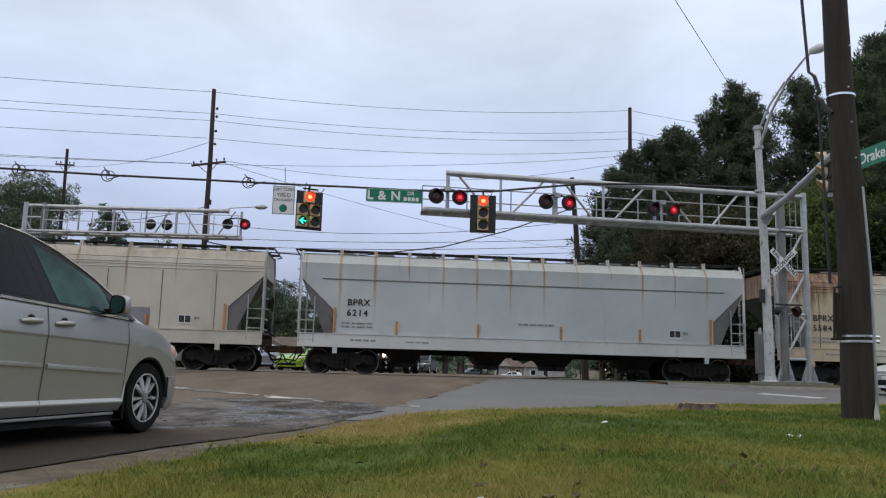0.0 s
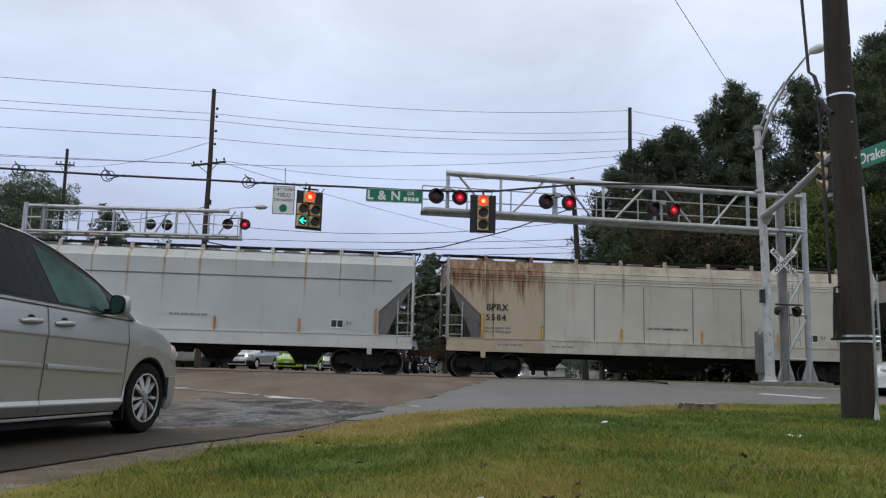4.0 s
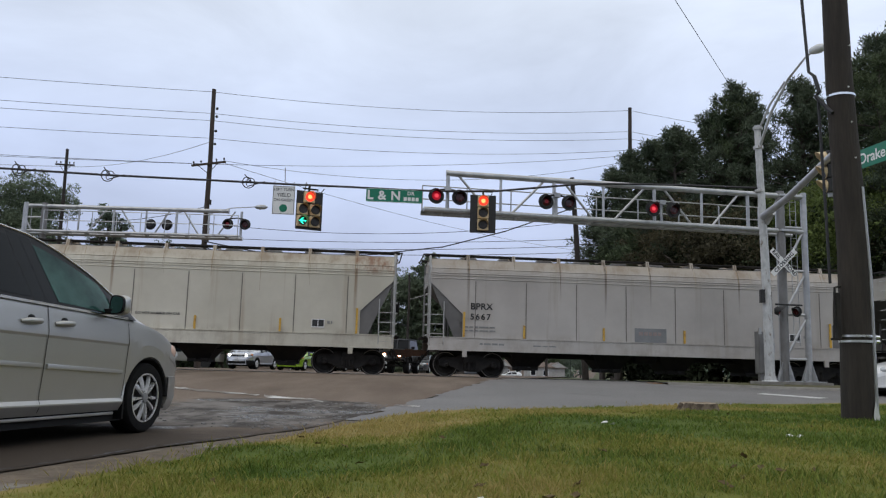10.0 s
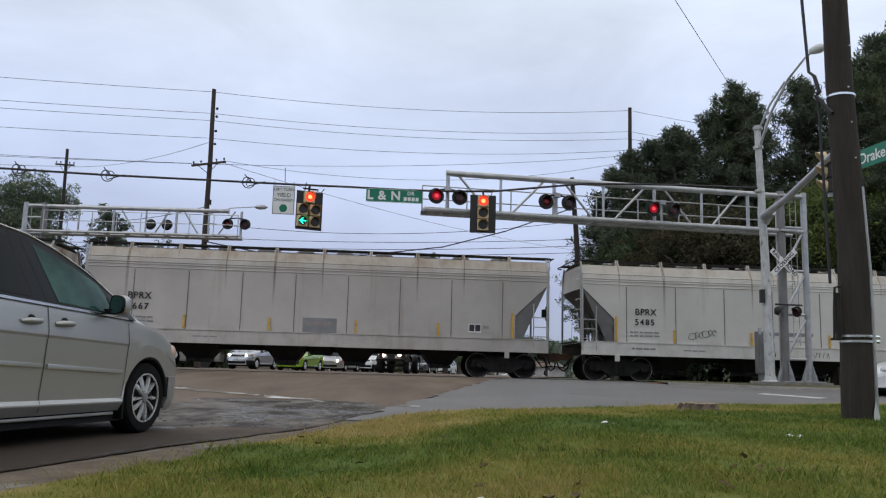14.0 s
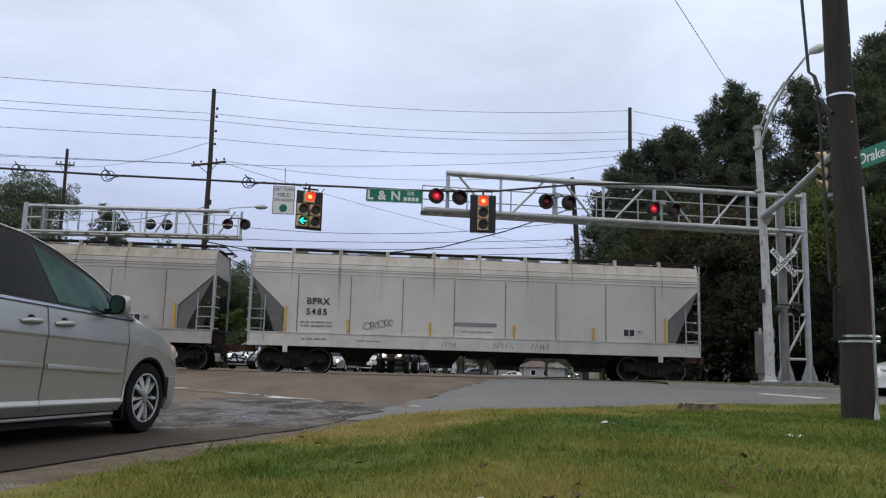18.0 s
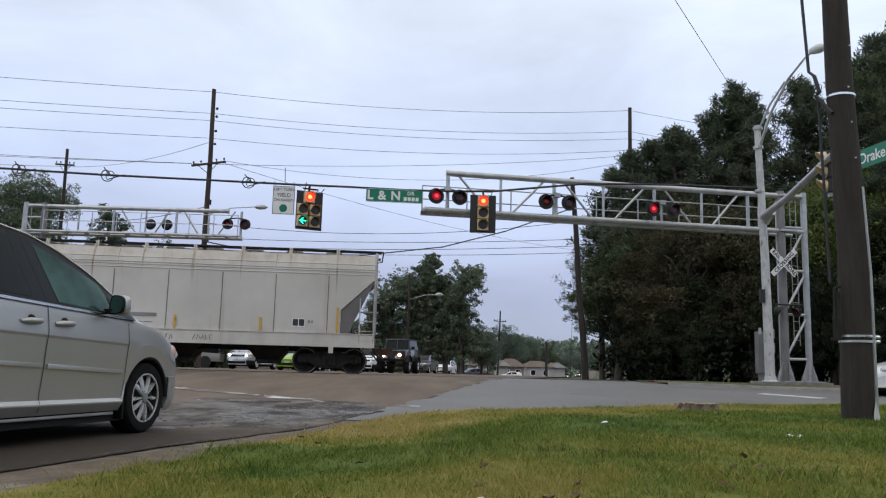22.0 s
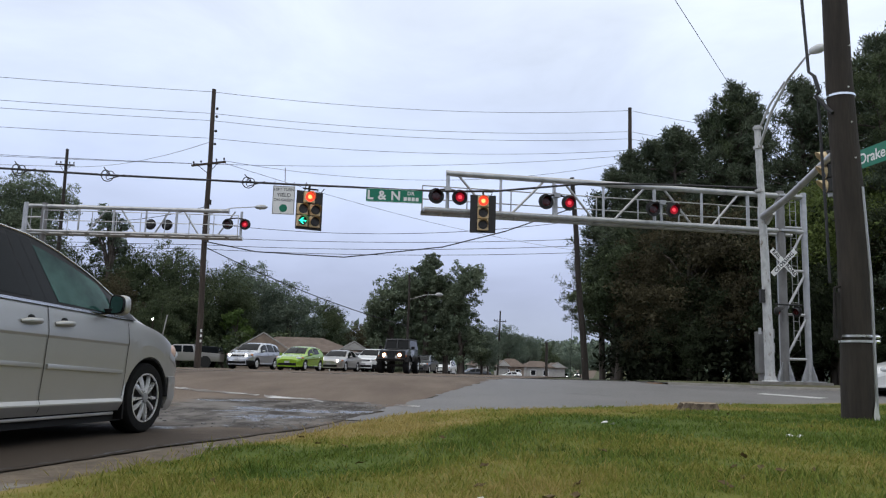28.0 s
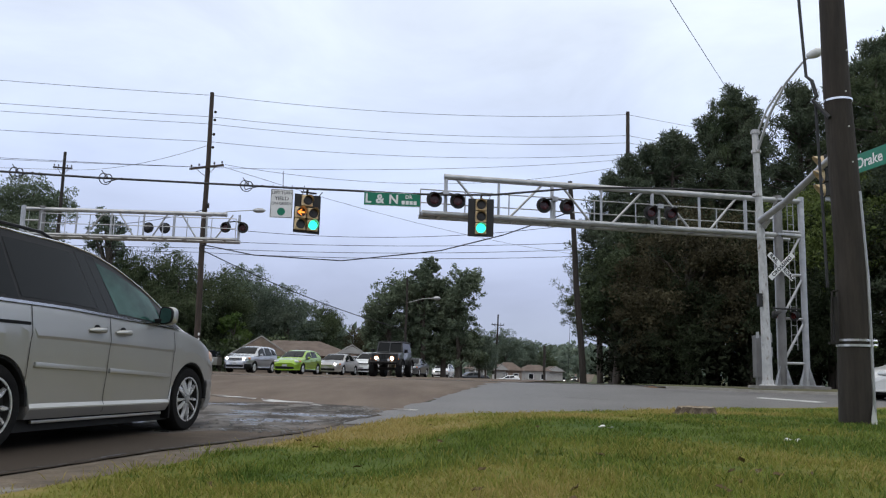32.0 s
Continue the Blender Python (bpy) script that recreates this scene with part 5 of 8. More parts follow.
cab = thing("control_cabinet", pose(10.40, 26.75, 0.62, 0, 0, 8), "grey steel signal control cabinet behind the mast", "cabinet")
bm = bmesh.new()
box(bm, (0, 0, 0.95), (0.27, 0.28, 1.35))
part("body", bm, M["steel_old"], cab, bevel=0.015)
bm = bmesh.new()
box(bm, (0, -0.15, 0.88), (0.24, 0.02, 1.1))
part("door", bm, M["steel_old"], cab, bevel=0.006)
bm = bmesh.new()
box(bm, (0, 0, 0.16), (0.16, 0.16, 0.36))
part("pedestal", bm, M["steel_old"], cab)


def section(parent, x, y, z, lit, dark, arrow="", r=0.148, visor=True):
    """One lens of a signal head with its door and visor, facing -y."""
    bm = bmesh.new()
    box(bm, (x, y + 0.10, z), (0.35, 0.20, 0.348))
    body = part("housing", bm, M["yellowbox"], parent, bevel=0.018)
    bm = bmesh.new()
    ring(bm, (x, y - 0.004, z), (0, -1, 0), 0.148, 0.17, 0.02, 22)
    part("lens_rim", bm, M["yellowbox"], body)
    if visor:
        bm = bmesh.new()
        n = 14
        pts0 = [(0.165 * math.cos(a), 0.165 * math.sin(a)) for a in [math.radians(-35 + 250 * k / n) for k in range(n + 1)]]
        vs = [[bm.verts.new((x + u, y, z + v)) for u, v in pts0], [bm.verts.new((x + u, y - 0.06 - 0.18 * max(0.0, v + 0.05) / 0.2, z + v - 0.01)) for u, v in pts0]]
        for k in range(n):
            bm.faces.new((vs[0][k], vs[0][k + 1], vs[1][k + 1], vs[1][k]))
        part("visor", bm, M["yellowbox"], body)
    home = pose(x, y - 0.02, z)
    lamp = lamp_insert(body, home, r, lit, dark, arrow)
    return lamp, home


CHANGE = 29.9
head = thing("traffic_signal", Matrix.Translation((1.24, 25.5, 5.07)) @ pose(0, 0, 0, 0, 0, 2), "yellow three-lens traffic signal with black backplate on the span wire", "traffic signal", "traffic signals")
bm = bmesh.new()
box(bm, (0, 0.10, 0.60), (0.82, 0.012, 1.22))
part("backplate", bm, M["black"], head, bevel=0.004)
for z, lit, flips in ((1.00, M["red_hot"], [CHANGE]), (0.62, M["amber_on"], [-1]), (0.24, M["green_on"], [-1, CHANGE])):
    lamp, home = section(head, 0, 0.0, z, lit, M["darklens"])
    TURNING.append((lamp, home, flips))
bm = bmesh.new()
tube(bm, [(0, 0.1, 1.2), (0, 0.1, 1.36)], 0.03, 6)
box(bm, (0.1, 0.1, 1.33), (0.35, 0.05, 0.04))
tube(bm, [(0.25, 0.1, 1.2), (0.34, 0.1, 1.42)], 0.012, 5)
part("hanger", bm, M["iron"], head)

dog = thing("traffic_signal", Matrix.Translation((-4.27, 25.5, 5.03)) @ pose(0, 0, 0, 0, 0, 26), "yellow five-lens traffic signal with green arrow on the span wire", "traffic signal", "traffic signals")
bm = bmesh.new()
box(bm, (0.03, 0.10, 0.60), (0.86, 0.012, 1.24))
part("backplate", bm, M["black"], dog, bevel=0.004)
for x, z, lit, arrow, flips in ((0, 1.02, M["red_hot"], "", [CHANGE]), (-0.2, 0.62, M["amber_on"], "left", [-1, 30.1]), (0.2, 0.62, M["amber_on"], "", [-1]),
                                (-0.2, 0.24, M["green_on"], "left", [CHANGE]), (0.2, 0.24, M["green_on"], "", [-1, CHANGE])):
    lamp, home = section(dog, x, 0.0, z, lit, M["darklens"], arrow)
    TURNING.append((lamp, home, flips))
bm = bmesh.new()
tube(bm, [(-0.15, 0.1, 1.2), (-0.1, 0.1, 1.5)], 0.014, 5)
tube(bm, [(0.3, 0.1, 1.1), (0.5, 0.1, 1.36)], 0.014, 5)
box(bm, (0.05, 0.1, 1.3), (0.5, 0.05, 0.04))
tube(bm, [(0, 0.1, 1.2), (0, 0.1, 1.34), (0, 0.0, 1.41)], 0.035, 6)
part("hanger", bm, M["iron"], dog)

side = thing("traffic_signal", Matrix.Translation((10.02, 21.0, 5.55)) @ pose(0, 0, 0, 0, 0, -98), "yellow traffic signal seen from its side on the mast arm", "traffic signal", "traffic signals")
for z in (0.22, 0.6, 0.98):
    lamp, home = section(side, 0, 0.0, z, M["red_on"], M["darklens"])
    lamp.matrix_basis = home @ pose(0, 0, 0, 0, 0, 180)
for ob in side.children:
    if ob.name.startswith("housing"):
        ob.data.materials[0] = M["black"]
        ob["label"] = "black signal housing"
bm = bmesh.new()
tube(bm, [(0, 0.2, 0.05), (0, 0.26, 0.6), (0, 0.2, 1.2)], 0.025, 6)
box(bm, (0, 0.1, 0.0), (0.12, 0.12, 0.12))
part("bracket", bm, M["steel"], side)

# signs on the span wire
sg = thing("yield_sign", Matrix.Translation((-5.08, 25.42, 5.45)) @ pose(0, 0, 0, 0, 0, 4), "white turn-yield sign with black words and green disc", "sign")
bm = bmesh.new()
box(bm, (0, 0, 0.46), (0.70, 0.015, 0.92))
pl = part("panel", bm, M["white"], sg, bevel=0.003)
bm = bmesh.new()
for z in (0.02, 0.90):
    box(bm, (0, -0.009, z), (0.66, 0.004, 0.012))
for x in (-0.33, 0.33):
    box(bm, (x, -0.009, 0.46), (0.012, 0.004, 0.88))
part("border", bm, M["signblack"], pl)
for text, z, s in (("LEFT TURN", 0.80, 0.125), ("YIELD", 0.62, 0.17), ("ON GREEN", 0.46, 0.125)):
    letters(text, s, M["signblack"], pl, pose(0, -0.011, z, 90, 0, 0))
bm = bmesh.new()
lathe(bm, (0, -0.008, 0.2), (0, -1, 0), [(0.125, 0), (0.125, 0.004), (0, 0.005)], 28)
part("green_disc", bm, M["green"], pl)
bm = bmesh.new()
for x in (-0.3, 0.3):
    tube(bm, [(x, 0.02, 0.9), (x, 0.02, 1.06)], 0.012, 5)
part("hanger", bm, M["iron"], sg)

ns = thing("street_name_sign", Matrix.Translation((-1.59, 25.45, 5.94)) @ pose(0, 0, 0, 0, 0.4, 3), "green L & N DR street name sign with white letters", "sign")
bm = bmesh.new()
box(bm, (0, 0, 0.21), (1.78, 0.015, 0.43))
pl = part("panel", bm, M["green"], ns, bevel=0.004)
bm = bmesh.new()
for z in (0.006, 0.414):
    box(bm, (0, -0.009, z), (1.78, 0.004, 0.010))
part("border", bm, M["white"], pl)
letters("L & N", 0.40, M["white"], pl, pose(-0.33, -0.011, 0.20, 90, 0, 0), spread=1.1, bold=0.012)
letters("DR", 0.16, M["white"], pl, pose(0.52, -0.011, 0.30, 90, 0, 0), spread=1.1, bold=0.004)
bm = bmesh.new()
bars(bm, 0.30, 0.12, (0.10, 0.10, 0.10, 0.10), 0.12, -0.010, 0.025)
part("number_bars", bm, M["white"], pl)
bm = bmesh.new()
for x in (-0.7, 0.7):
    tube(bm, [(x, 0.02, 0.4), (x, 0.02, 0.47)], 0.012, 5)
part("hanger", bm, M["iron"], ns)

ds = thing("street_name_sign", Matrix.Translation((9.52, 17.95, 5.48)) @ pose(0, 0, 0, 0, 0, -80), "green Drake street name sign on the mast arm", "sign")
bm = bmesh.new()
box(bm, (0.25, 0, 0.25), (1.7, 0.015, 0.44))
pl = part("panel", bm, M["green"], ds, bevel=0.004)
letters("Drake", 0.34, M["white"], pl, pose(0.16, -0.011, 0.24, 90, 0, 0), spread=1.0, bold=0.006)
bm = bmesh.new()
tube(bm, [(-0.5, 0.02, 0.35), (-0.62, 0.03, 0.5), (-1.68, 0.55, 0.97)], 0.03, 7)
part("bracket", bm, M["steel"], ds)


def sag(a, b, drop, n=24):
    a, b = Vector(a), Vector(b)
    return [a.lerp(b, i / n) - UP * (drop * 4 * (i / n) * (1 - i / n)) for i in range(n + 1)]


def wire(pts, r, label="thin dark overhead wire", name="overhead_wire", cat="wire", group="overhead wires"):
    bm = bmesh.new()
    tube(bm, pts, r, 5)
    return solo(name, bm, M["cable"], label, cat, group)


# span wire of the signals, with its loops
span = [(-30.0, 21.0, 7.4), (-20, 22.7, 6.65), (-13.34, 24, 6.36), (-10.5, 24.5, 6.36), (-7.5, 25.0, 6.40), (-4.76, 25.5, 6.44), (-3, 25.5, 6.41), (-1.2, 25.5, 6.36), (0.3, 25.52, 6.36), (1.68, 25.55, 6.42), (4.59, 25.7, 6.78), (7.5, 25.85, 6.85), (10.15, 26, 6.86)]
wire(span, 0.035, "thick black span wire carrying the signals", "span_wire", "cable")
for x, y, z in ((-12.9, 24.05, 6.36), (-10.4, 24.5, 6.36), (-6.25, 25.2, 6.42)):
    coil = [(x + 0.16 * math.cos(k) + 0.015 * k, y - 0.05 + 0.02 * k, z - 0.02 + 0.17 * math.sin(k)) for k in [0.4 * i for i in range(26)]]
    wire([(x - 0.05, y, z + 0.24)] + coil + [(x + 0.6, y, z + 0.02)], 0.016, "loop of black cable on the span wire", "cable_loop", "cable", "cable loops")
wire([(-5.08, 25.4, 6.95), (-5.06, 25.4, 6.45)], 0.012, "short thin hanging black wire", "drop_wire")


def pole(name, base, top, r0, r1, material, label, crossarms=(), extra=None):
    w = thing(name, pose(*base), label, "utility pole", "utility poles")
    d = Vector(top) - Vector(base)
    bm = bmesh.new()
    tube(bm, [d * (i / 8) + Vector((0.03 * math.sin(i * 1.3), 0, 0)) * (0 < i < 8) for i in range(9)], [r0 + (r1 - r0) * i / 8 for i in range(9)], 14)
    part("pole", bm, material, w, smooth=50)
    for z, half, tilt, ang in crossarms:
        p = d * (z / d.length)
        bm = bmesh.new()
        q = Matrix.Rotation(radians(ang), 3, "Z") @ Matrix.Rotation(radians(tilt), 3, "Y")
        box(bm, p + Vector((0, -r0, 0)), (2 * half, 0.1, 0.12), q)
        arm = part("crossarm", bm, material, w)
        for k in (-0.9, -0.45, 0.45, 0.9):
            bm = bmesh.new()
            o = p + Vector((0, -r0, 0)) + q @ Vector((half * k, 0, 0.06))
            lathe(bm, o, (0, 0, 1), [(0.02, 0), (0.02, 0.08), (0.06, 0.09), (0.05, 0.18), (0, 0.2)], 8)
            part("insulator", bm, M["iron"], arm)
        bm = bmesh.new()
        for k in (-0.6, 0.6):
            tube(bm, [p + q @ Vector((half * k, -r0, -0.03)), p + Vector((0, -r0, -0.6))], 0.02, 5)
        part("brace", bm, M["iron"], arm)
    return w


lp = pole("utility_pole", (-14.05, 48, 0.45), (-14.2, 48, 17.3), 0.19, 0.12, M["creosote"], "tall dark wooden utility pole with a crossarm", ((12.15, 1.12, -4, -14),))
for z in (16.0, 15.5, 14.6, 13.8):
    bm = bmesh.new()
    lathe(bm, (0.12, -0.16, z - 0.45), (0.6, -0.8, 0), [(0.03, 0), (0.03, 0.08), (0.08, 0.1), (0.08, 0.18), (0.03, 0.2)], 8)
    part("insulator", bm, M["iron"], lp)
bm = bmesh.new()
for z in (7.6, 8.1, 9.8):
    box(bm, (0.15, -0.17, z), (0.1, 0.1, 0.3))
part("cable_bracket", bm, M["iron"], lp)
bm = bmesh.new()
tube(bm, [(0.1, -0.1, 9.1), (1.4, -0.1, 9.5), (2.9, -0.1, 9.62)], 0.03, 7)
part("lamp_arm", bm, M["steel"], lp)
bm = bmesh.new()
lathe(bm, (2.8, -0.1, 9.6), (1, 0, 0.02), [(0.03, 0), (0.1, 0.08), (0.15, 0.3), (0.13, 0.6), (0.04, 0.75), (0, 0.76)], 12)
part("lamp_head", bm, M["steel"], lp, smooth=50)
bm = bmesh.new()
for z in (1.6, 1.9, 2.2):
    box(bm, (0.14, -0.16, z), (0.1, 0.02, 0.16))
part("pole_tag", bm, M["white"], lp)

rp = pole("utility_pole", (8.45, 48, 0.42), (7.5, 47.2, 12.2), 0.20, 0.13, M["polewood"], "leaning weathered wooden utility pole beside the road")
bm = bmesh.new()
box(bm, (-0.12, -0.22, 1.3), (0.16, 0.02, 0.2))
part("pole_tag", bm, M["white"], rp)
bm = bmesh.new()
tube(bm, [(-0.9, 0, 0.05), (-0.7, -0.3, 7.0)], 0.012, 5)
part("guy_wire", bm, M["cable"], rp)
pole("utility_pole", (13.3, 58, 0.4), (13.45, 58, 20.2), 0.2, 0.13, M["creosote"], "tall dark wooden pole rising behind the trees")
pole("utility_pole", (-29.3, 62, 0.4), (-29.4, 62, 17.0), 0.17, 0.11, M["polewood"], "wooden utility pole among the trees", ((15.3, 0.7, 0, 10),))
tp = pole("utility_pole", (-2.45, 62, 0.4), (-2.5, 62, 7.9), 0.10, 0.08, M["polewood"], "thin wooden pole with a street light before the trees")
bm = bmesh.new()
tube(bm, [(0, -0.05, 5.6), (1.2, -0.2, 5.95), (2.0, -0.3, 6.0)], 0.03, 6)
part("lamp_arm", bm, M["steel"], tp)
bm = bmesh.new()
lathe(bm, (1.95, -0.3, 6.0), (1, 0, 0), [(0.03, 0), (0.1, 0.08), (0.15, 0.3), (0.12, 0.5), (0, 0.6)], 12)
part("lamp_head", bm, M["steel"], tp, smooth=50)
pole("utility_pole", (8.2, 118, -0.2), (8.5, 118, 9.5), 0.14, 0.1, M["polewood"], "wooden utility pole far down the road", ((8.2, 0.9, 3, 0),))
pole("utility_pole", (15.2, 118, -0.3), (15.2, 118, 5.2), 0.2, 0.18, M["polewood"], "short dark post far down the road")

# ---- the big wooden pole on the lawn ----
bp = thing("utility_pole", pose(5.49, 11.0, 0.12), "thick dark-brown wooden utility pole standing on the lawn", "utility pole", "utility poles")
bm = bmesh.new()
tube(bm, [(0.06, 0, 0), (0.08, 0, 1.2), (0.085, 0, 2.4), (0.0, 0, 4.7), (-0.05, 0, 9.5)], [0.222, 0.212, 0.203, 0.178, 0.13], 22)
part("pole", bm, M["polewood"], bp, smooth=60)
for z, r in ((1.10, 0.228), (1.17, 0.228), (4.50, 0.192)):
    bm = bmesh.new()
    ring(bm, (0.08 if z < 3 else 0.007, 0, z), (0, 0, 1), r - 0.02, r, 0.03, 24)
    part("steel_band", bm, M["chrome"] if z > 3 else M["alloy"], bp)
bm = bmesh.new()
tube(bm, [(0.205, -0.185, 0.02), (0.215, -0.17, 2.0), (0.17, -0.155, 3.2)], 0.024, 8)
part("conduit", bm, M["steel"], bp)
bm = bmesh.new()
prism(bm, [(-0.05, 0), (0.055, 0), (0.05, 0.15), (0.0, 0.34), (-0.03, 0.2)], (0.17, -0.235, 0.0), (1, 0.3, 0), (0, 0, 1), (0, 1, 0), 0.02)
part("metal_flashing", bm, M["white_worn"], bp)
bm = bmesh.new()
for z in (1.12, 1.18):
    lathe(bm, (0.30, -0.06, z), (1, 0, 0), [(0.022, 0), (0.022, 0.05), (0, 0.05)], 8)
part("bolt", bm, M["chrome"], bp)
for z, x in ((5.2, 0.07), (5.0, 0.09), (4.6, 0.03), (4.1, 0.05), (3.6, 0.08)):
    bm = bmesh.new()
    lathe(bm, (x, -0.19, z), (0, -1, 0), [(0.012, 0), (0.012, 0.012), (0, 0.014)], 6)
    part("nail", bm, M["white_worn"], bp)
bm = bmesh.new()
box(bm, (-0.19, -0.06, 1.45), (0.05, 0.06, 0.62))
box(bm, (-0.23, -0.06, 1.14), (0.12, 0.05, 0.03))
tube(bm, [(-0.14, -0.05, 1.85), (-0.22, -0.06, 1.83), (-0.24, -0.06, 1.5), (-0.25, -0.06, 1.15)], 0.018, 6)
part("cable_guard", bm, M["iron"], bp)
bm = bmesh.new()
tube(bm, [(-0.44, 0.4, 9.0), (-0.34, 0.25, 5.55), (-0.33, 0.2, 4.95), (-0.30, 0.1, 4.85)], 0.022, 7)
tube(bm, [(-0.30, 0.1, 4.85), (-0.26, 0.05, 4.6), (-0.30, 0.08, 4.55), (-0.20, -0.02, 4.35), (-0.16, -0.1, 4.25)], 0.028, 7)
tube(bm, [(-0.26, 0.1, 4.55), (-0.22, 0.1, 3.0), (-0.22, 0.06, 1.9)], 0.020, 6)
part("riser_cable", bm, M["cable"], bp)

# ---- overhead wires from pole to pole ----
LT, RT = Vector((-14.2, 47.9, 0)), Vector((13.4, 58, 0))
for zl, zr, d in ((17.1, 20.0, 0.6), (15.75, 18.4, 0.55), (15.3, 17.85, 0.55), (14.2, 17.0, 0.6), (12.6, 16.6, 0.4)):
    wire(sag(LT + UP * zl, RT + UP * zr, d), 0.014)
    wire(sag(LT + UP * zl, Vector((-75, 30, zl - 0.6)), 0.8), 0.014)
    wire(sag(RT + UP * zr, Vector((60, 74, zr + 1.0)), 0.8), 0.014)
wire(sag((-13.1, 47.9, 12.8), (13.4, 58, 16.2), 1.3), 0.013)
wire(sag((-15.2, 47.9, 12.6), (-75, 30, 12.0), 0.9), 0.013)
for zl, zr in ((8.15, 9.0), (7.7, 8.6), (7.45, 8.2)):
    wire(sag(LT + UP * zl, Vector((8.0, 47.6, zr - 0.4)), 0.25), 0.016)
    wire(sag(LT + UP * zl, Vector((-75, 34, zl - 0.3)), 0.6), 0.016)
wire([(-14.1, 47.8, 7.9), (-11, 47.7, 7.35), (-7.5, 47.6, 7.2), (-5.8, 47.6, 7.15), (-4.2, 47.6, 7.35), (0.0, 47.5, 7.9), (3.6, 47.4, 8.9), (7.6, 47.3, 10.4)], 0.035, "thick black drooping cable", "drooping_cable", "cable")
wire(sag((-14.1, 47.8, 7.6), (-2.5, 62, 4.0), 0.4), 0.03)
wire(sag((-14.1, 47.8, 10.0), (-29.3, 62, 11.5), 0.5), 0.02)
wire(sag((-14.1, 47.8, 9.0), (7.6, 47.3, 9.6), 0.7), 0.016)
wire(sag((-13.3, 47.9, 12.7), (20, 90, 14.0), 1.0), 0.014)
wire(sag((0.55, 12.4, 11.8), (19.0, 52.0, 19.4), 0.0), 0.015)
wire(sag((-29.4, 62, 15.6), (-14.1, 47.9, 14.0), 0.5), 0.014)
wire(sag((-29.4, 62, 15.6), (-75, 60, 17), 0.5), 0.014)
for zl, zr in ((9.3, 7.0), (8.6, 6.4), (7.9, 6.2)):
    wire(sag((13.4, 58, zl + 6), (24, 50, zr + 7), 0.5), 0.02)

# ---- vehicles: x forwards, y to the left, z from the road ----
DRIVES = []


def carpaint(name, c, metal=0.3, rough=0.3, coat=0.6):
    m = mat(name, c, tuple(min(1, v * 1.05) for v in c), 1.5, rough, metal, rvar=0.03, coat=coat)
    return m


PAINT = {
    "van": carpaint("silver_sage_car_paint", (0.46, 0.455, 0.435), 0.62, 0.33, 0.25),
    "silver": carpaint("silver_car_paint", (0.50, 0.51, 0.535), 0.6, 0.25),
    "lime": carpaint("lime_green_car_paint", (0.25, 0.42, 0.025), 0.3, 0.25),
    "pearl": carpaint("grey_silver_car_paint", (0.36, 0.345, 0.325), 0.5),
    "white": carpaint("white_car_paint", (0.74, 0.75, 0.75), 0.0),
    "dark": carpaint("dark_car_paint", (0.03, 0.032, 0.036), 0.2),
    "grey": carpaint("dark_grey_car_paint", (0.09, 0.095, 0.1), 0.4),
}
M["mirror"] = mat("mirror_glass", (0.36, 0.43, 0.43), None, 3, 0.05, 1.0, rvar=0.02)
M["floor_dark"] = mat("dark_underside", (0.012, 0.012, 0.012), (0.02, 0.02, 0.02), 4, 0.9)
M["bumper_grey"] = mat("grey_bumper_plastic", (0.20, 0.205, 0.2), (0.26, 0.26, 0.255), 4, 0.45)


def ease(pts, x):
    """Smoothed value of the polyline pts at x."""
    xs_, zs_ = zip(*pts)
    return sum(float(np.interp(x + d, xs_, zs_)) * k for d, k in ((-0.10, 0.15), (-0.05, 0.2), (0, 0.3), (0.05, 0.2), (0.10, 0.15)))


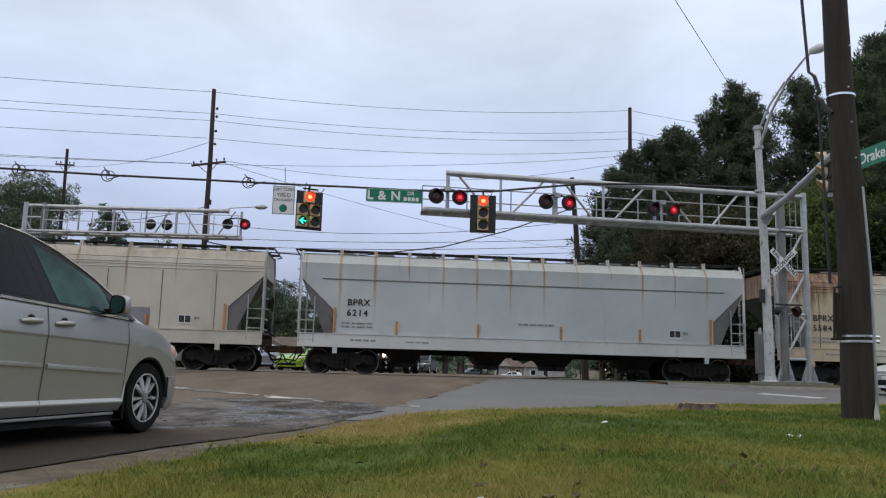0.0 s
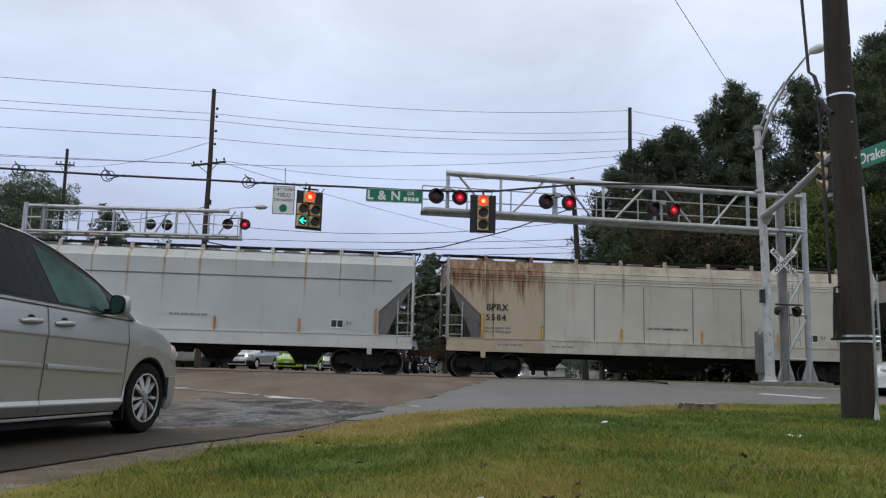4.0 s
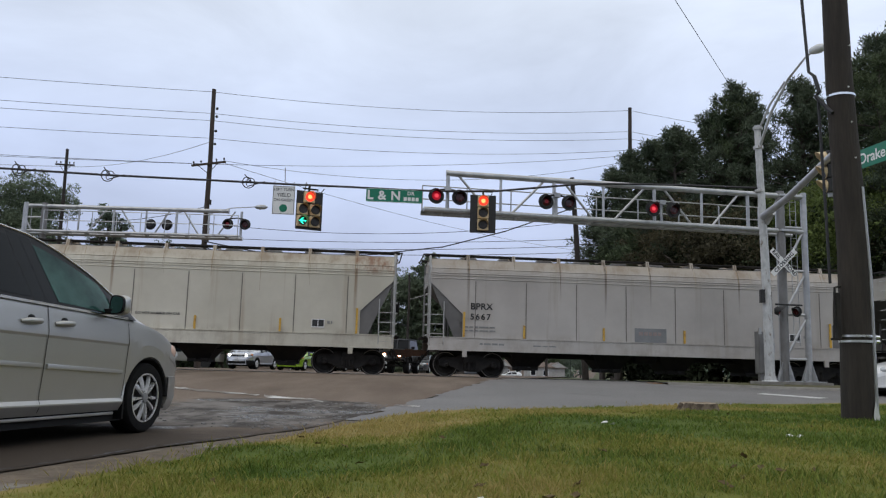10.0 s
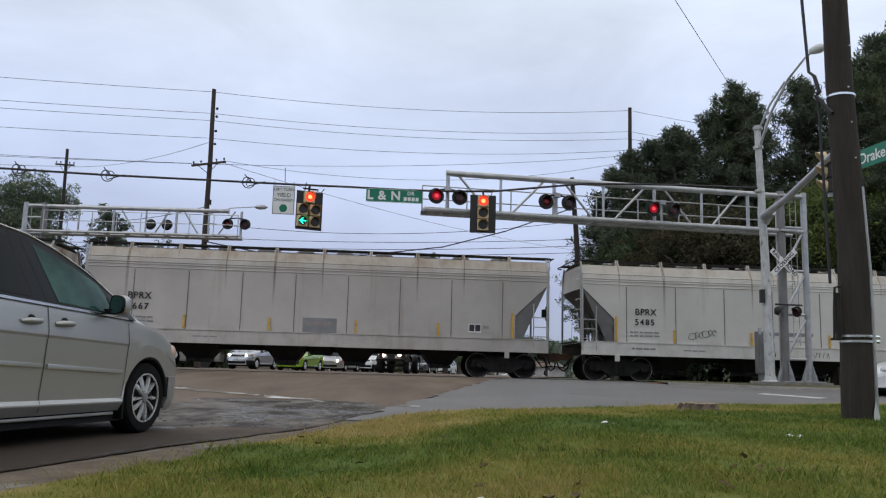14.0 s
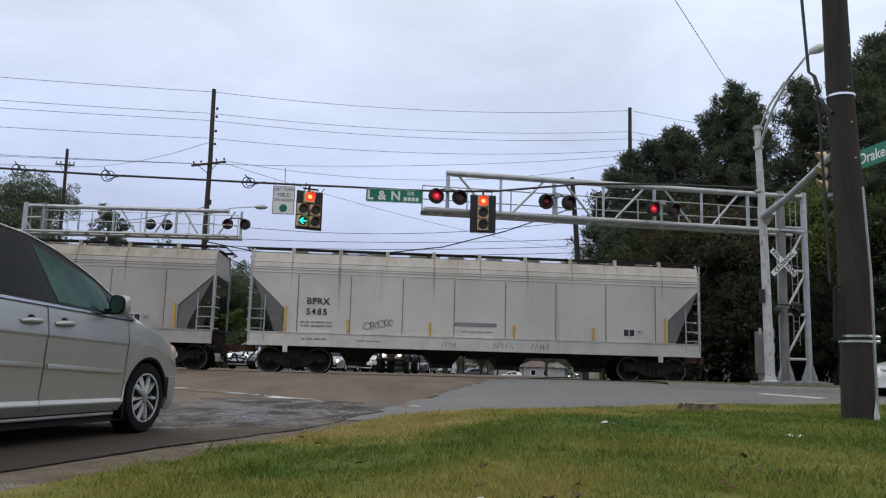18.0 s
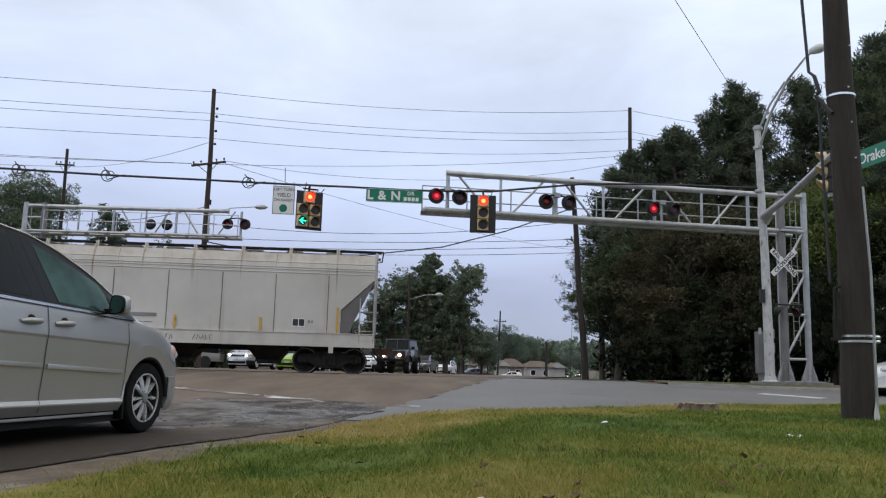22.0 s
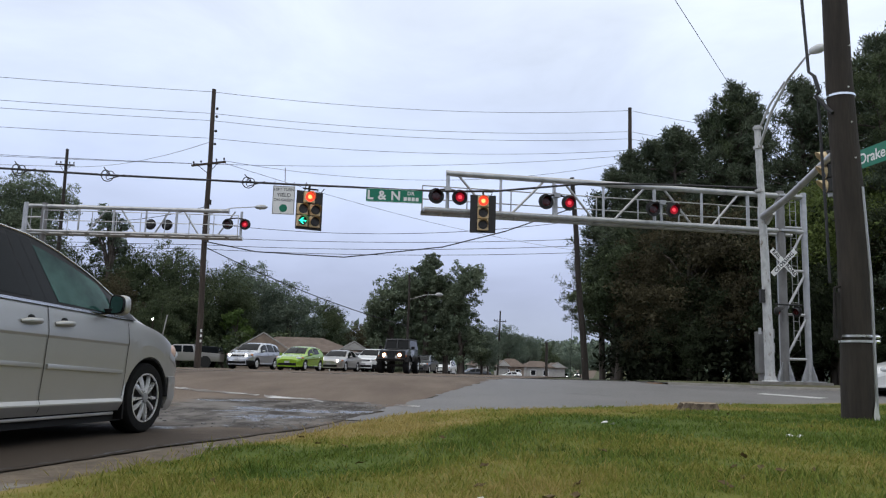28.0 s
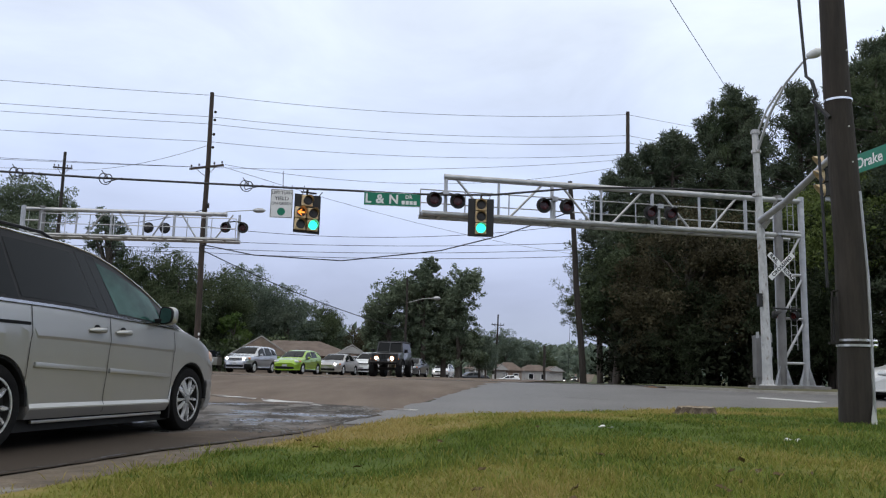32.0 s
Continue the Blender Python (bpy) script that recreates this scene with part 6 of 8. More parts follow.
def wheel(parent, x, y, r, rim_r, width, out, spokes, fancy):
    bm = bmesh.new()
    k = out
    lathe(bm, (0, 0, 0), (0, k, 0), [(rim_r * 0.98, -0.02), (rim_r, 0.0), (rim_r * 1.08, 0.008), (r * 0.93, 0.0), (r * 0.985, -0.025), (r, -0.06), (r, -width + 0.05), (r * 0.97, -width), (rim_r * 0.5, -width)], 36 if fancy else 22)
    w = part("wheel", bm, M["rubber"], parent, smooth=40)
    w.matrix_basis = pose(x, y, r)
    bm = bmesh.new()
    lathe(bm, (0, 0, 0), (0, k, 0), [(rim_r, -0.005), (rim_r * 0.93, -0.012), (rim_r * 0.90, -0.06), (rim_r * 0.2, -0.07), (0, -0.07)], 30 if fancy else 20)
    part("rim", bm, M["iron"] if fancy else M["alloy"], w, smooth=40)
    bm = bmesh.new()
    ring(bm, (0, -0.01 * k, 0), (0, k, 0), rim_r * (0.94 if fancy else 0.90), rim_r * 1.0, 0.012, 30 if fancy else 20)
    part("rim_edge", bm, M["alloy"], w)
    for i in range(spokes):
        a = 2 * math.pi * i / spokes + ((0.05 if i % 2 else -0.05) if fancy else 0)
        bm = bmesh.new()
        w0 = 0.019 if fancy else 0.05
        d = Vector((math.cos(a), 0, math.sin(a)))
        s = Vector((-math.sin(a), 0, math.cos(a)))
        o = Vector((0, 1, 0)) * k
        vs = []
        for rr, ww, h in ((rim_r * 0.2, w0 * (0.45 if fancy else 0.9), -0.004), (rim_r * 0.45, w0 * (0.8 if fancy else 0.8), 0.0), (rim_r * 0.72, w0 * (1.2 if fancy else 1.0), -0.004), (rim_r * 0.94, w0 * (0.95 if fancy else 1.25), -0.016)):
            vs.append([bm.verts.new(d * rr + s * ww + o * (h - 0.028)), bm.verts.new(d * rr + s * ww * 0.55 + o * h), bm.verts.new(d * rr - s * ww * 0.55 + o * h), bm.verts.new(d * rr - s * ww + o * (h - 0.028))])
        for p, q in zip(vs, vs[1:]):
            for j in range(3):
                bm.faces.new((p[j], p[j + 1], q[j + 1], q[j]))
        part("spoke", bm, M["alloy"], w, smooth=30)
    bm = bmesh.new()
    lathe(bm, (0, 0, 0), (0, k, 0), [(rim_r * 0.20, -0.02), (rim_r * 0.18, 0.002), (rim_r * 0.10, 0.006), (0, 0.007)], 16)
    part("hub_cap", bm, M["bumper_grey"] if fancy else M["alloy"], w)
    return w


def car(spec, m, label, category="car", group="", nx=60):
    """A car lofted from its side outline: top, belt, half width, with wheel arches, glass, lamps and trim."""
    fancy = nx > 80
    w = thing(spec.get("name", "car"), m, label, category, group)
    top, belt, wid = spec["top"], spec["belt"], spec["width"]
    x0, x1 = spec["ends"]
    sill, axles, ar = spec["sill"], spec["axles"], spec["arch"]
    tum = spec.get("tumble", 0.36)
    st = [x0 + (x1 - x0) * (0.5 - 0.5 * math.cos(math.pi * i / nx)) * 0.35 + (x1 - x0) * i / nx * 0.65 for i in range(nx + 1)]

    def sect(x):
        zt_, zw, hw = ease(top, x), ease(belt, x), ease(wid, x)
        zt_ = max(zt_, zw + 0.03)
        return zt_, zw, hw, max(0.12, hw * 0.99 - tum * (zt_ - zw) - 0.05)

    def low(x):
        z = sill + spec.get("chin", 0.0) * (smooth01((x - x1 + 0.5) / 0.5) + smooth01((x0 + 0.5 - x) / 0.5))
        for a in axles:
            if abs(x - a) < ar:
                z = max(z, spec["tyre"] + math.sqrt(max(0, ar * ar - (x - a) ** 2)))
        return z

    def flank(f):
        """Side section: a low ledge above the sill and a shoulder crease below the handles."""
        return float(np.interp(f, (0, 0.03, 0.085, 0.10, 0.135, 0.17, 0.4, 0.6, 0.70, 0.725, 0.75, 0.80, 0.9, 0.96, 1.0),
                               (0.935, 0.962, 0.992, 0.992, 0.968, 0.968, 0.988, 0.998, 1.003, 1.012, 1.011, 1.004, 0.990, 0.980, 0.968)))

    def glass_pt(x, v, side, out=0.006):
        zt_, zw, hw, yr = sect(x)
        z = zw + (zt_ - 0.055 - zw) * v
        return (x, side * (hw * 0.985 + (yr - hw * 0.985) * v + out), z)
    bm = bmesh.new()
    loops = []
    for x in st:
        zt_, zw, hw, yr = sect(x)
        zb = min(low(x), zw - 0.1)
        fl = sill + 0.02 if x1 - 0.3 > x > x0 + 0.3 else zb
        fl = min(fl, zb)
        side = [(hw * flank(f if zw - sill < 0.15 else max(f * 0.4, (zb + f * (zw - zb) - sill) / (zw - sill))), zb + f * (zw - zb)) for f in (0.03, 0.085, 0.10, 0.135, 0.17, 0.4, 0.6, 0.70, 0.725, 0.75, 0.80, 0.9, 0.96, 1.0)]
        half = [(0, fl), (max(0.05, hw - 0.28), fl), (max(0.06, hw - 0.27), zb), (hw * 0.945, zb)] + side + [
                (hw * 0.985 + (yr - hw * 0.985) * 0.5, zw + (zt_ - 0.055 - zw) * 0.5), (yr, zt_ - 0.055), (yr - 0.05, zt_ - 0.02), (yr * 0.6, zt_ - 0.004), (0, zt_)]
        pts = half + [(-y, z) for y, z in half[-2:0:-1]]
        loops.append([bm.verts.new((x, y, z)) for y, z in pts])
    for a, b in zip(loops, loops[1:]):
        for k in range(len(a)):
            bm.faces.new((a[k], a[(k + 1) % len(a)], b[(k + 1) % len(a)], b[k]))
    bm.faces.new(loops[0][::-1])
    bm.faces.new(loops[-1])
    body = part("body", bm, spec["paint"], w, smooth=10 if fancy else 38)
    # side windows
    for side in (-1, 1):
        for b0, b1, t0, t1, va, vb in spec["glass"]:
            bm = bmesh.new()
            n = 10
            sheet(bm, [[glass_pt(b0 + (b1 - b0) * i / n + ((t0 - b0) + ((t1 - b1) - (t0 - b0)) * i / n) * (v - va) / (vb - va), v, side) for i in range(n + 1)] for v in [va + (vb - va) * j / 5 for j in range(6)]])
            part("side_window", bm, spec.get("side_glass", M["glass_dark"]), w, smooth=60)
        for b0, b1, t0, t1, va, vb in spec.get("pillars", ()):
            bm = bmesh.new()
            sheet(bm, [[glass_pt(x, v, side, 0.004) for x in (b0 + (t0 - b0) * (v - va) / (vb - va), b1 + (t1 - b1) * (v - va) / (vb - va))] for v in [va + (vb - va) * j / 5 for j in range(6)]])
            part("pillar", bm, M["glass_dark"], w, "glossy black door pillar")
        if fancy:
            # black surround and bright strip about the glass
            bm = bmesh.new()
            xs_ = [-2.36 + 3.50 * i / 50 for i in range(51)]
            sheet(bm, [[glass_pt(x, v, side, 0.003) for x in xs_] for v in (0.0, 0.25, 0.5, 0.75, 1.0)])
            part("window_surround", bm, M["plastic"], w, "black window surround", smooth=60)
            bm = bmesh.new()
            tube(bm, [glass_pt(x, 1.02, side, 0.004) for x in xs_], 0.010, 6)
            part("window_strip", bm, M["chrome"], w, "thin bright strip above the windows", smooth=60)
            bm = bmesh.new()
            sheet(bm, [[glass_pt(x, v * k, side, 0.012) for x, k in ((0.74, 1.0), (0.86, 0.7), (1.0, 0.3), (1.10, 0.05))] for v in (0.0, 0.35, 0.7)])
            part("mirror_sail", bm, M["plastic"], w, "black triangle behind the mirror")
    # windscreen
    a, b = spec["screen"]
    bm = bmesh.new()
    rows = []
    for i in range(9):
        x = a + (b - a) * i / 8
        zt_, zw, hw, yr = sect(x)
        yy = yr - 0.07
        rows.append([(x, yy * s, zt_ - 0.004 - 0.016 * s * s + 0.008) for s in (-1, -0.6, 0, 0.6, 1)])
    sheet(bm, rows)
    part("windscreen", bm, M["glass_dark"], w, smooth=60)
    # wheels
    for ax in axles:
        for side in (-1, 1):
            hw = ease(wid, ax)
            wheel(w, ax, side * (hw - 0.02), spec["tyre"], spec["rim"], 0.22, side, spec.get("spokes", 7), fancy)
            bm = bmesh.new()
            n = 12
            rows = []
            for rr, y in ((ar + 0.002, hw * 0.99), (ar - 0.012, hw * 0.98), (ar - 0.015, hw - 0.24)):
                rows.append([(ax + rr * math.cos(t), side * y, spec["tyre"] + rr * math.sin(t)) for t in [math.pi * k / n for k in range(n + 1)]])
            sheet(bm, rows)
            part("wheel_arch", bm, M["floor_dark"], w)
    bm = bmesh.new()
    box(bm, ((axles[0] + axles[1]) / 2, 0, sill - 0.02), (abs(axles[0] - axles[1]) + (0.9 if fancy else 1.0), 2 * ease(wid, 0) - (0.24 if fancy else 0.5), 0.17 if fancy else 0.13))
    part("underbody", bm, M["floor_dark"], w)
    # front: headlamps, grille, bumper intake, plate
    hz = spec["head_z"]
    for side in (-1, 1):
        bm = bmesh.new()
        xh = x1 - spec.get("head_in", 0.22)
        hw = ease(wid, xh)
        bmesh.ops.create_uvsphere(bm, u_segments=14, v_segments=10, radius=1.0, matrix=Matrix.Translation((xh, side * (hw - 0.19), hz)) @ Matrix.Rotation(side * -0.5, 4, "Z") @ Matrix.Diagonal((0.17, 0.19, 0.085, 1)))
        lampm = M["head_on"] if side in spec.get("lit", ()) else M["clearlens"]
        h = part("headlamp", bm, M["clearlens"], w, smooth=60)
        if side in spec.get("lit", ()):
            bm = bmesh.new()
            lathe(bm, (xh + 0.10, side * (hw - 0.24), hz), (1, 0, 0), [(0.075, 0), (0.075, 0.06), (0.05, 0.085), (0, 0.09)], 12)
            part("bulb", bm, lampm, h, "lit headlamp")
        bm = bmesh.new()
        bmesh.ops.create_uvsphere(bm, u_segments=10, v_segments=8, radius=1.0, matrix=Matrix.Translation((xh - 0.10, side * (ease(wid, xh - 0.10) - (0.045 if fancy else 0.03)), hz + 0.02)) @ Matrix.Rotation(side * -0.25, 4, "Z") @ Matrix.Diagonal((0.15, 0.05, 0.085, 1) if fancy else (0.13, 0.045, 0.06, 1)))
        part("indicator", bm, M["peach"] if fancy else M["amber"], w, smooth=60)
        # mirror
        mx, mz = spec["mirror"]
        hw = ease(wid, mx)
        bm = bmesh.new()
        if fancy:
            bmesh.ops.create_uvsphere(bm, u_segments=20, v_segments=14, radius=1.0)
            for v in bm.verts:
                c = Vector([math.copysign(abs(q) ** 0.62, q) for q in v.co])
                c = Vector((c.x * (0.085 if c.x > 0 else 0.03), c.y * 0.086, c.z * 0.094))
                v.co = Matrix.Rotation(side * 0.18, 3, "Z") @ c + Vector((mx, side * (hw + 0.095), mz))
        else:
            box(bm, (mx, side * (hw + 0.115), mz), (0.10, 0.165, 0.135), Matrix.Rotation(side * 0.18, 3, "Z"))
        mi = part("mirror", bm, spec["paint"], w, bevel=0.0 if fancy else 0.042, smooth=60)
        bm = bmesh.new()
        box(bm, (mx - 0.005, side * (hw + 0.02), mz - 0.06), (0.09, 0.14, 0.05))
        part("mirror_arm", bm, M["plastic"], mi, bevel=0.01)
        bm = bmesh.new()
        if fancy:
            # rounded frame and glass: an outline a little narrower at its outer end
            q = Matrix.Rotation(side * 0.18, 3, "Z") @ Matrix.Rotation(0.08, 3, "Y")
            oval = [(math.copysign(abs(math.cos(k)) ** 0.55, math.cos(k)), math.copysign(abs(math.sin(k)) ** 0.6, math.sin(k))) for k in [2 * math.pi * i / 28 for i in range(28)]]
            oval = [(u, v * (1.0 - 0.12 * u)) for u, v in oval]
            prism(bm, [(u * 0.082, v * 0.090) for u, v in oval], (mx - 0.022, side * (hw + 0.092), mz), q @ Vector((0, side, 0)), q @ UP, q @ Vector((-1, 0, 0)), 0.028)
            part("mirror_frame", bm, M["plastic"], mi, bevel=0.004, smooth=50)
            bm = bmesh.new()
            prism(bm, [(u * 0.070, v * 0.077) for u, v in oval], (mx - 0.048, side * (hw + 0.093), mz), q @ Vector((0, side, 0)), q @ UP, q @ Vector((-1, 0, 0)), 0.006)
        else:
            box(bm, (mx - 0.05, side * (hw + 0.108), mz), (0.008, 0.135, 0.105), Matrix.Rotation(side * 0.18, 3, "Z"))
        part("mirror_glass", bm, M["mirror"], mi, bevel=0.0 if fancy else 0.003)
        # handles, seams, mouldings
        for hx in spec["handles"]:
            hw = ease(wid, hx)
            z = spec["handle_z"]
            bm = bmesh.new()
            tube(bm, [(hx - 0.125, side * (hw + 0.002), z - 0.006), (hx - 0.07, side * (hw + 0.034), z), (hx + 0.07, side * (hw + 0.034), z + 0.004), (hx + 0.125, side * (hw + 0.002), z)], [0.014, 0.025, 0.025, 0.014], 10)
            hd = part("door_handle", bm, spec["paint"], w, smooth=50)
            # raised black spot painted in for the shade of the handle's hollow
            bm = bmesh.new()
            bmesh.ops.create_uvsphere(bm, u_segments=12, v_segments=6, radius=1.0, matrix=Matrix.Translation((hx + 0.0, side * (hw - 0.003), z + 0.022)) @ Matrix.Diagonal((0.048, 0.012, 0.032, 1)))
            part("handle_recess_shade", bm, M["plastic"], hd, smooth=60)
        for sx, za, zb_ in spec["seams"]:
            bm = bmesh.new()
            rows = []
            for j in range(25):
                z = za + (zb_ - za) * j / 24
                zt_, zw, hw, yr = sect(sx)
                f = (z - sill) / max(0.1, zw - sill)
                y = hw * flank(min(1, max(0.03, f)))
                rows.append([(sx - 0.004, side * (y + 0.004), z), (sx + 0.004, side * (y + 0.004), z)])
            sheet(bm, rows)
            part("door_seam", bm, M["plastic"], w)
    bm = bmesh.new()
    gz0, gz1, gy = spec["grille"]
    xg = x1 - 0.02
    box(bm, (xg - 0.05, 0, (gz0 + gz1) / 2), (0.12, 2 * gy, gz1 - gz0))
    gr = part("grille", bm, M["plastic"], w, bevel=0.02)
    bm = bmesh.new()
    for j in range(2):
        box(bm, (xg + 0.015, 0, gz0 + (gz1 - gz0) * (0.35 + 0.4 * j)), (0.02, 1.9 * gy, 0.02))
    part("grille_bar", bm, M["chrome"], gr)
    bm = bmesh.new()
    box(bm, (x1 - 0.05, 0, sill + 0.14), (0.12, 1.15, 0.16))
    part("intake", bm, M["plastic"], w, bevel=0.03)
    bm = bmesh.new()
    box(bm, (x1 + 0.02, 0, sill + 0.27), (0.02, 0.30, 0.12))
    part("number_plate", bm, M["plate"], w)
    if spec.get("cladding"):
        bm = bmesh.new()
        rows = []
        for z, g in ((sill - 0.02, -0.03), (sill + 0.06, 0.012), (sill + 0.24, 0.016), (sill + 0.27, 0.0)):
            rows.append([(x, s_ * (ease(wid, x) + g), z) for s_, xs_ in ((-1, (x1 - 0.50, x1 - 0.35, x1 - 0.22, x1 - 0.12, x1 - 0.03)), (1, (x1 - 0.03, x1 - 0.12, x1 - 0.22, x1 - 0.35, x1 - 0.50))) for x in xs_])
        sheet(bm, rows)
        part("bumper_cladding", bm, M["plastic"], w, "black lower bumper cladding", smooth=50)
    if not fancy:
        for sd in (-1, 1):
            bm = bmesh.new()
            lathe(bm, (x1 - 0.16, sd * 0.60, sill + 0.17), (1, sd * 0.4, 0), [(0.075, 0), (0.075, 0.05), (0.05, 0.06), (0, 0.06)], 12)
            fl_ = part("fog_lamp_well", bm, M["plastic"], w)
            bm = bmesh.new()
            lathe(bm, (x1 - 0.10, sd * 0.615, sill + 0.17), (1, sd * 0.4, 0), [(0.04, 0), (0.03, 0.02), (0, 0.025)], 10)
            part("fog_lamp", bm, M["clearlens"], fl_)
            bm = bmesh.new()
            box(bm, ((axles[0] + axles[1]) / 2, sd * (ease(wid, 0) * 0.985), sill + 0.03), (abs(axles[0] - axles[1]) - 2 * ar, 0.05, 0.07))
            part("side_skirt", bm, M["plastic"], w, bevel=0.01)
        bm = bmesh.new()
        for y in (-0.55, 0.1):
            tube(bm, [(a + 0.03, y, sect(a)[0] + 0.01), (a - 0.16, y + 0.42, sect(a - 0.16)[0] + 0.012)], 0.010, 5)
        part("wiper", bm, M["plastic"], w)
    return w


VAN = dict(name="minivan", paint=PAINT["van"], ends=(-2.62, 2.44), sill=0.245, axles=(1.43, -1.65), arch=0.40, tyre=0.353, rim=0.246, spokes=10, tumble=0.33,
           top=[(-2.7, 1.05), (-2.58, 1.35), (-2.45, 1.62), (-2.2, 1.77), (-1.5, 1.835), (-0.6, 1.835), (-0.2, 1.80), (0.15, 1.715), (0.6, 1.545), (0.95, 1.36), (1.2, 1.215), (1.35, 1.145), (1.6, 1.075), (1.85, 0.99), (2.05, 0.90), (2.2, 0.80), (2.33, 0.68), (2.5, 0.6)],
           belt=[(-2.7, 1.0), (-2.5, 1.20), (-0.8, 1.185), (0.6, 1.135), (1.0, 1.12), (1.3, 1.085), (1.6, 1.03), (1.85, 0.95), (2.05, 0.86), (2.2, 0.755), (2.33, 0.64), (2.5, 0.55)],
           width=[(-2.7, 0.80), (-2.5, 0.9), (-2.1, 0.95), (-1.5, 0.96), (0.5, 0.96), (1.3, 0.955), (1.7, 0.945), (1.95, 0.915), (2.12, 0.86), (2.25, 0.78), (2.36, 0.66), (2.5, 0.42)],
           glass=[(-0.06, 0.90, -0.20, 0.66, 0.07, 0.88), (-1.42, -0.40, -1.46, -0.52, 0.07, 0.90), (-2.3, -1.6, -2.2, -1.62, 0.07, 0.90)], side_glass=M["glass_dark"], pillars=[(-0.385, -0.225, -0.505, -0.355, 0.04, 0.96), (-0.218, -0.075, -0.348, -0.215, 0.04, 0.96), (-1.6, -1.46, -1.62, -1.5, 0.04, 0.96)],
           screen=(1.22, 0.02), head_z=0.80, head_in=0.36, mirror=(0.66, 1.23), handles=(0.01, -0.41), handle_z=1.015,
           seams=((-0.20, 0.27, 1.16), (1.0, 0.3, 1.08), (-1.30, 0.5, 1.17)), grille=(0.62, 0.74, 0.42), chin=-0.03)
VAN_AT = Vector((-4.177, 7.256, 0))


def van_m(s):
    p = VAN_AT + R * s
    return pose(p.x, p.y, zt(p.x, p.y), 0, 0, 78.7)


van = car(VAN, van_m(0), "silver-green minivan waiting on the wet asphalt", "minivan", nx=120)
# front passenger glass is lighter than the tinted rear glass; pillars, trim and mouldings
for ob in list(van.children):
    if ob.name.startswith("side_window"):
        xs_ = [v.co.x for v in ob.data.vertices]
        if max(xs_) > 0.5:
            ob.data.materials[0] = M["glass_green"]
            ob["label"] = "green-tinted front side window"
for sd in (-1, 1):
    bm = bmesh.new()
    sheet(bm, [[(x, sd * 0.952, z + dz) for x, z in ((-2.4, 1.195), (-1.6, 1.192), (-0.8, 1.188), (0.0, 1.16), (0.6, 1.14), (0.98, 1.125))] for dz in (-0.014, 0.008)])
    part("belt_trim", bm, M["chrome"], van)
    for xa, xb, za, zb_ in ((-1.22, -0.23, 0.69, 0.655), (-0.17, 0.93, 0.652, 0.61)):
        bm = bmesh.new()
        prism(bm, [(xa, za - 0.022), (xb, zb_ - 0.018), (xb, zb_ + 0.018), (xa, za + 0.022)], (0, sd * 0.944, 0), (1, 0, 0), (0, 0, 1), (0, sd, 0), 0.028)
        part("side_moulding", bm, PAINT["van"], van, bevel=0.007, smooth=40)
    bm = bmesh.new()
    prism(bm, [(-1.1, 0.205), (0.95, 0.205), (0.95, 0.232), (-1.1, 0.232)], (0, sd * 0.86, 0), (1, 0, 0), (0, 0, 1), (0, sd, 0), 0.03)
    part("rocker_trim", bm, PAINT["van"], van, bevel=0.008)
    bm = bmesh.new()
    tube(bm, [(-2.1, sd * 0.64, 1.79), (-1.95, sd * 0.65, 1.842), (-0.9, sd * 0.65, 1.846), (-0.72, sd * 0.65, 1.80)], 0.016, 7)
    part("roof_rail", bm, M["plastic"], van)
    bm = bmesh.new()
    box(bm, (-1.90, sd * 0.956, 1.02), (1.16, 0.024, 0.026))
    part("slide_track", bm, M["plastic"], van)
    # mud flap and lower bumper corner
    bm = bmesh.new()
    box(bm, (1.04, sd * 0.84, 0.26), (0.03, 0.18, 0.2))
    part("mud_flap", bm, M["plastic"], van)
bm = bmesh.new()
rows = []
for z, g in ((0.20, -0.07), (0.24, -0.03), (0.34, 0.004), (0.50, 0.010), (0.56, 0.004), (0.565, -0.01)):
    rows.append([(x + 0.004, s * (ease(VAN["width"], x) + g), z) for s, xs_ in ((-1, (1.845, 1.95, 2.05, 2.15, 2.25, 2.34, 2.42)), (1, (2.42, 2.34, 2.25, 2.15, 2.05, 1.95, 1.845))) for x in xs_])
sheet(bm, rows)
part("front_bumper", bm, PAINT["van"], van, smooth=50)
DRIVES.append((van, [(0.0, van_m(0)), (30.4, van_m(0)), (31.0, van_m(0.065)), (31.5, van_m(0.27)), (32.0, van_m(0.93))]))


def facing(x, y, deg, lift=0.0):
    return pose(x, y, zt(x, y) + lift, 0, 0, deg)


